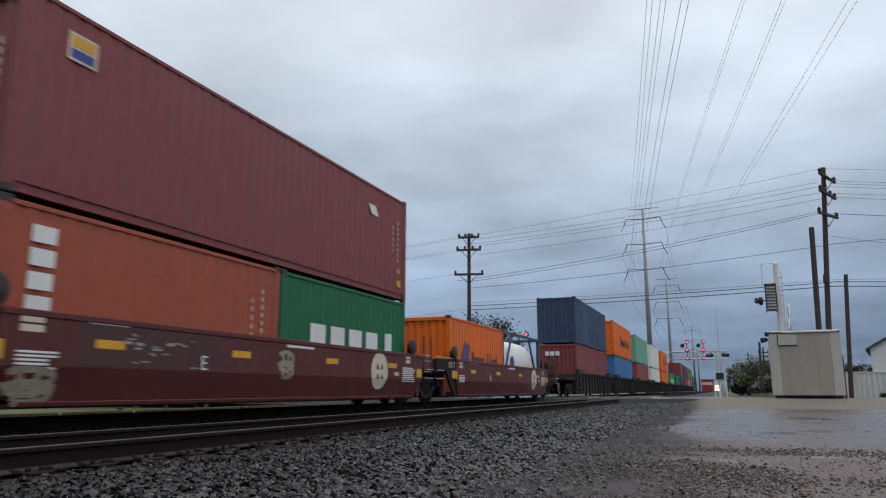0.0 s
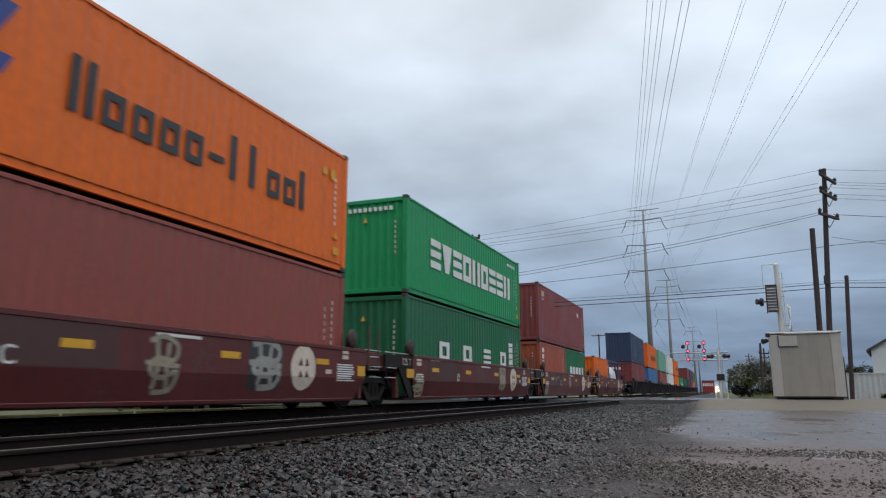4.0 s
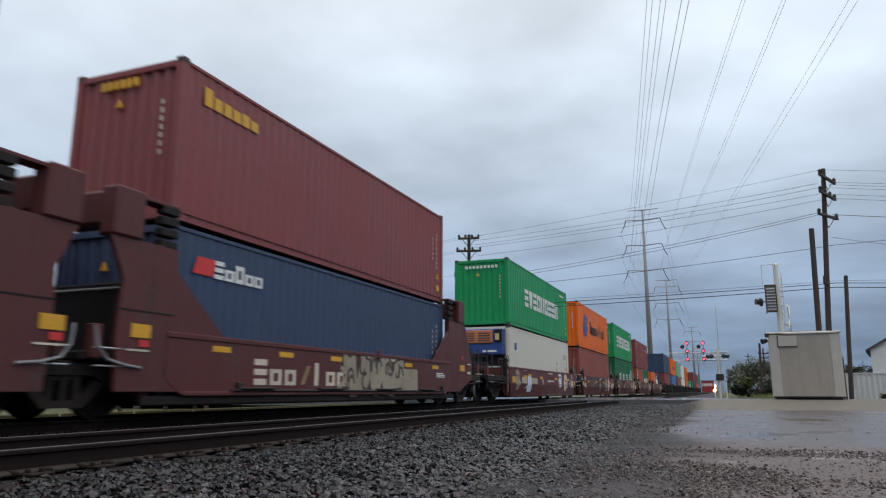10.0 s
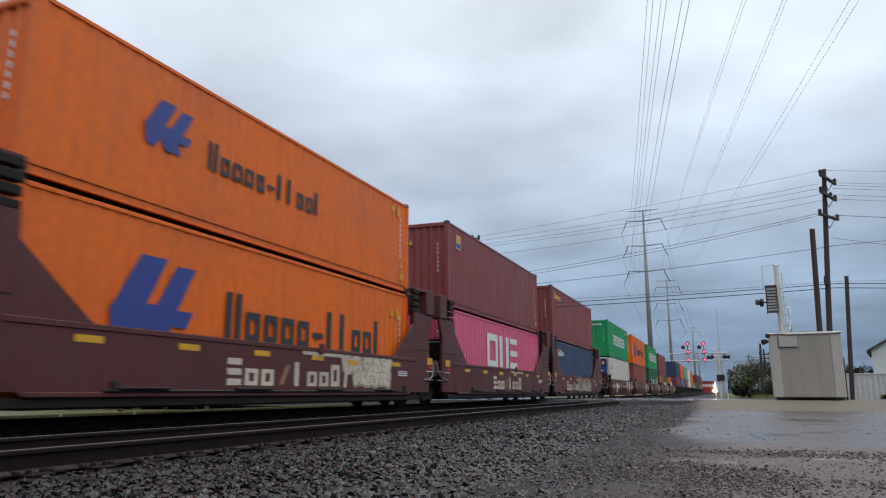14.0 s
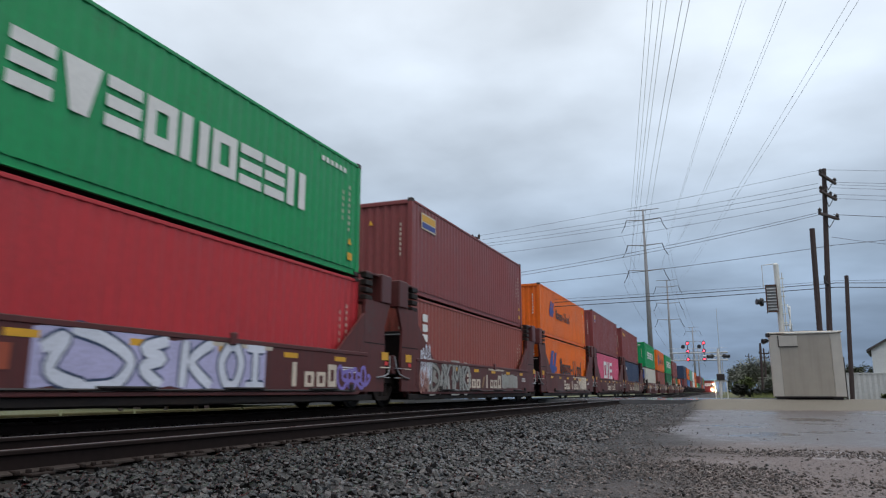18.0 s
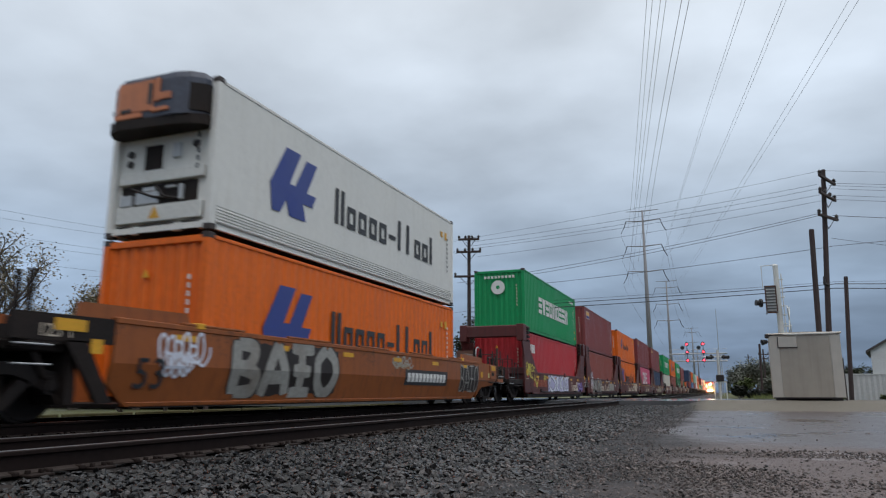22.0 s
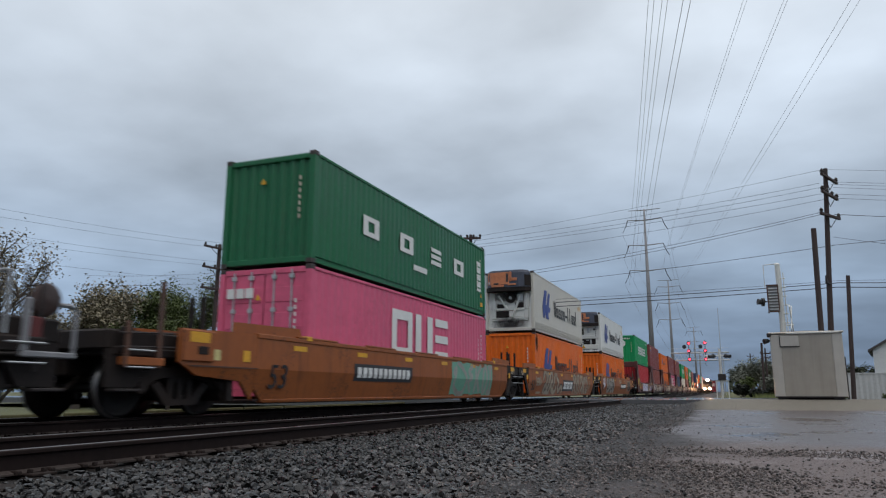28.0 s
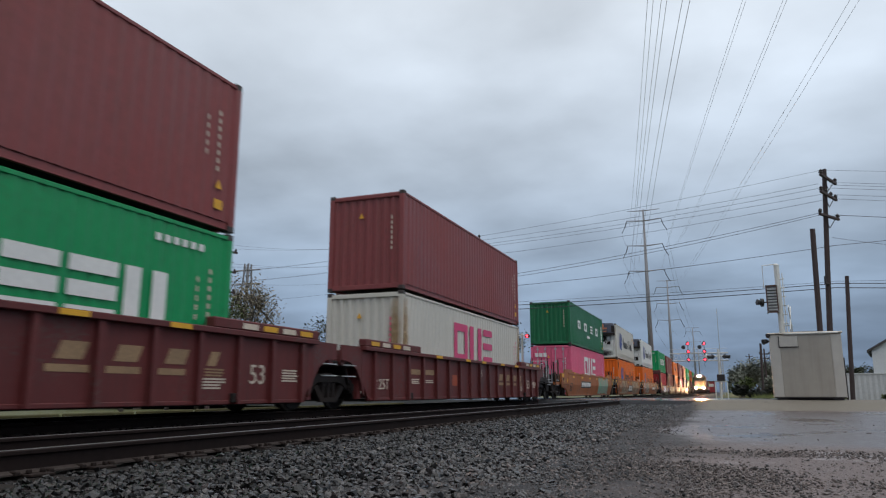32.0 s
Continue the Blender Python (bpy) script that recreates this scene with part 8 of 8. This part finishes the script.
    part("rust_stain", Geo().box(-.5, .2, -.003, 0, -1.3, 1.25), RUSTRUN, c, "soft rust runs", at=(1.0, -6.095, 1.45))
    plain(-221.34, U1 + .09, MAROON)
    green_box(-221.34, B + .07)

    # --- the leading part of the train, far off
    lead = ((49.6, NAVY, MAROON), (66.0, ORANGE, BLUE), (82.4, MINT, OXIDE), (98.8, WHITE, WHITE), (115.2, ORANGE, ORANGE),
            (131.6, None, GREEN), (148.0, None, DARK_GREEN), (164.4, MAROON, NAVY), (180.8, NAVY, MAROON), (197.2, OXIDE, ORANGE), (213.6, GREEN, BLUE))
    names = {NAVY.name: "navy blue", ORANGE.name: "orange", MINT.name: "mint green", WHITE.name: "off-white", MAROON.name: "maroon", BLUE.name: "blue", OXIDE.name: "oxide red", GREEN.name: "bright green", DARK_GREEN.name: "dark green"}
    for i, (u, a, b) in enumerate(lead):
        well_ribbed(u, (-1,) if i == 0 else (), CARDARK, 9, True, 7.1)
        c = container("shipping_container", u, B + .1, L40, HC, b, names[b.name] + " corrugated shipping container seen from far", detail=False)
        if a:
            c = container("shipping_container", u, B + .1 + HC + .02, L40, HC, a, names[a.name] + " corrugated shipping container seen from far", detail=False)
            if a is ORANGE:
                long_name(c, -1.8, 4.4, 1.0, 1.8, MARKBLACK)
        if b is GREEN:
            blocks(c, -4, 4, 1.0, 1.9, 9, MARKWHITE)
        if i == 0:
            for k in range(3):
                part("name_block", Geo().box(-.75 + k * .32, -.5 + k * .32, -6.14, -6.09, -.75, -.5), MARKWHITE, c)


build_train()
fold_marks()


# ---------------------------------------------------------------- the oncoming locomotive
def locomotive():
    t = thing("locomotive", "distant oncoming diesel locomotive with bright headlights", "locomotive")
    part("frame", Geo().box(-1.5, 1.5, 0, 21, .95, 1.35, .05), UNDER, t)
    part("nose", Geo().prism_y([(-.95, 1.3), (.95, 1.3), (.95, 2.7), (.7, 2.95), (-.7, 2.95), (-.95, 2.7)], .9, 2.6), CARDARK, t)
    cab = part("cab", Geo().prism_y([(-1.5, 1.3), (1.5, 1.3), (1.5, 4.0), (.9, 4.55), (-.9, 4.55), (-1.5, 4.0)], 2.5, 4.8), CARDARK, t)
    for s in (-1, 1):
        part("windscreen", Geo().box(s * .68 - .5, s * .68 + .5, 2.47, 2.51, 3.15, 3.85, .01), GLASSDK, cab)
    part("hood", Geo().prism_y([(-1.0, 1.3), (1.0, 1.3), (1.0, 4.1), (.75, 4.4), (-.75, 4.4), (-1.0, 4.1)], 4.8, 20), CARDARK, t)
    part("pilot", Geo().prism_x([(0, .15), (.25, .15), (.25, 1.0), (0, 1.0), (-.25, .3)], -1.4, 1.4), UNDER, t)
    h = part("headlight_housing", Geo().box(-.35, .35, 2.40, 2.52, 4.0, 4.35, .03), UNDER, cab)
    for x in (-.17, .17):
        part("headlight", Geo().tube([(x, 2.39, 4.17), (x, 2.34, 4.17)], .15, 14), HEADLAMP, h, "bright lit headlight")
        part("lamp_hood", Geo().tube([(x, 2.40, 4.17), (x, 2.10, 4.17)], .165, 14, False), UNDER, h)
    for x in (-.85, .85):
        d = part("ditch_light", Geo().tube([(x, -.02, 1.35), (x, -.06, 1.35)], .16, 14), HEADLAMP, t, "bright lit ditch light")
        part("lamp_hood", Geo().tube([(x, 0, 1.35), (x, -.26, 1.35)], .175, 14, False), UNDER, d)
    for y in (3.2, 17.2):
        tr = part("truck", cached("truck", truck_frame_mesh), UNDER, t, at=(0, y, 0))
        for dy in (-.915, .915):
            part("wheelset", cached("wheelset", wheelset_mesh), WHEEL, tr, at=(0, dy, .466))
    return t


LOCO = locomotive()


# ---------------------------------------------------------------- overhead wires
def build_wires():
    P1, PA = (5.1, 36.4), (-13.3, 38.1)
    # heights at the leaning pole and at the far one, sideways offsets, radius, sag
    for z1, za, d1, da, r, drop in ((10.73, 9.22, -.15, -.55, .007, .12), (10.09, 9.02, -.25, -.15, .008, .16), (9.87, 8.79, -.25, .2, .008, .18), (9.57, 8.60, -.15, -.6, .008, .16),
                                    (9.29, 8.14, -.05, .6, .008, .20), (8.68, 6.66, -.25, -.7, .011, .22), (8.58, 6.58, -.25, .1, .011, .24), (7.05, 6.20, .05, 0, .012, .16),
                                    (5.39, 5.34, 0, 0, .007, .05), (5.29, 5.16, 0, 0, .018, .06), (5.10, 4.93, 0, 0, .020, .07)):
        wire("overhead_wire", sag((P1[0] + d1, P1[1], z1), (PA[0] + da, PA[1], za), drop), r)
    # on past the leaning pole
    for z1, d1, rise, r, drop in ((10.74, .0, 0, .007, .10), (10.10, .25, 0, .008, .15), (9.98, .25, -.2, .008, .15), (9.82, .3, -.1, .008, .20), (9.50, .3, -.1, .008, .20), (9.30, .3, -.1, .008, .25),
                                  (8.52, .25, -.1, .014, .30), (7.45, .1, 3.0, .009, 1.9), (7.06, .0, 3.6, .012, .10), (5.40, 0, 1.0, .007, .10), (5.30, 0, .6, .018, .12), (5.10, 0, .4, .020, .12)):
        wire("overhead_wire", sag((P1[0] + d1, P1[1], z1), (34, 48.7, z1 + rise), drop), r)
    for za, da in ((9.3, -.5), (9.3, .5), (8.55, -.6), (8.55, .6), (7.1, -.7), (5.0, 0)):
        wire("overhead_wire", sag((PA[0] + da, PA[1], za), (-48, 42, za + .4), .8), .006)
    for z, dx in ((8.1, -.9), (8.1, .9), (6.95, -.9), (6.95, .9), (5.8, .9)):
        wire("overhead_wire", sag((-28.0 + dx, 33.9, z + 1), (-23.1, 40, z + 1.6), .15), .006)
        wire("overhead_wire", sag((-28.0 + dx, 33.9, z + 1), (-36 + dx, 8, z + 1.3), .5), .006)
    # the high line: tower to tower, and overhead past the camera
    for s in (-1, 1):
        for dz in (2.6, 8.0, 13.4):
            z1 = 38.3 - dz - 2.6
            wire("high_voltage_wire", sag((-13.3 + s * 4.6, 150, z1), (-15.0 + s * 4.6, 240, z1 - 1.8), 2.2), .02)
            wire("high_voltage_wire", sag((-15.0 + s * 4.6, 240, z1 - 1.8), (-13.5 + s * 4.6, 400, z1 - 4), 4), .025)
    for c, m, q, y1, r in ((2.96, -.1288, (.000348, .0045, 25.81), 150, .016), (3.42, -.1308, (-.000131, .0405, 25.09), 150, .016),
                           (4.57, -.1444, (-.000204, -.0015, 27.06), 150, .016), (4.63, -.1384, (-.0005, .070, 24.2), 150, .016),
                           (5.50, -.1347, (-.0005, .105, 22.6), 150, .020), (5.61, -.1268, (-.0005, .125, 21.6), 150, .020),
                           (7.49, -.1062, (-.0002, .110, 19.9), 210, .011), (7.67, -.1062, (-.0002, .110, 19.8), 210, .011),
                           (9.87, -.1092, (.00035, .0026, 23.08), 200, .011), (10.05, -.1085, (.00037, -.0016, 23.19), 200, .011),
                           (13.64, -.1149, (.000105, .0204, 22.01), 200, .012), (13.98, -.1120, (.000066, .0315, 21.49), 200, .012)):
        high_wire(c, m, q, -45, y1, r)


build_wires()


# ---------------------------------------------------------------- what moves
# metres that the train has run at each time; it rolls away from the camera at about 7 m/s
RUN = ((0, 0.0), (4, 27.94), (8, 55.94), (12, 83.99), (16, 112.10), (20, 140.27), (24, 168.61), (28, 197.09), (32, 225.60))


def run_at(t):
    i = min(int(t / 4), 7)
    (t0, a), (t1, b) = RUN[i], RUN[i + 1]
    return a + (b - a) * (t - t0) / (t1 - t0)


def motions():
    for ob, u, z, x in MOVING:
        walk(ob, [(t, pose(x, u + s, z)) for t, s in RUN])
    walk(LOCO, [(t, pose(TRACK_NEAR, 740 - 17.4 * t, 0)) for t in (0, 8, 16, 24, 32)])
    # wheels roll without slipping, radius 0.466 m
    times = [i / 15 for i in range(0, 481)]
    turn = [-math.degrees(run_at(t) / 0.466) for t in times]
    for w, dy in WHEELSETS:
        walk(w, [(t, pose(0, dy, .466, a)) for t, a in zip(times, turn)])


motions()
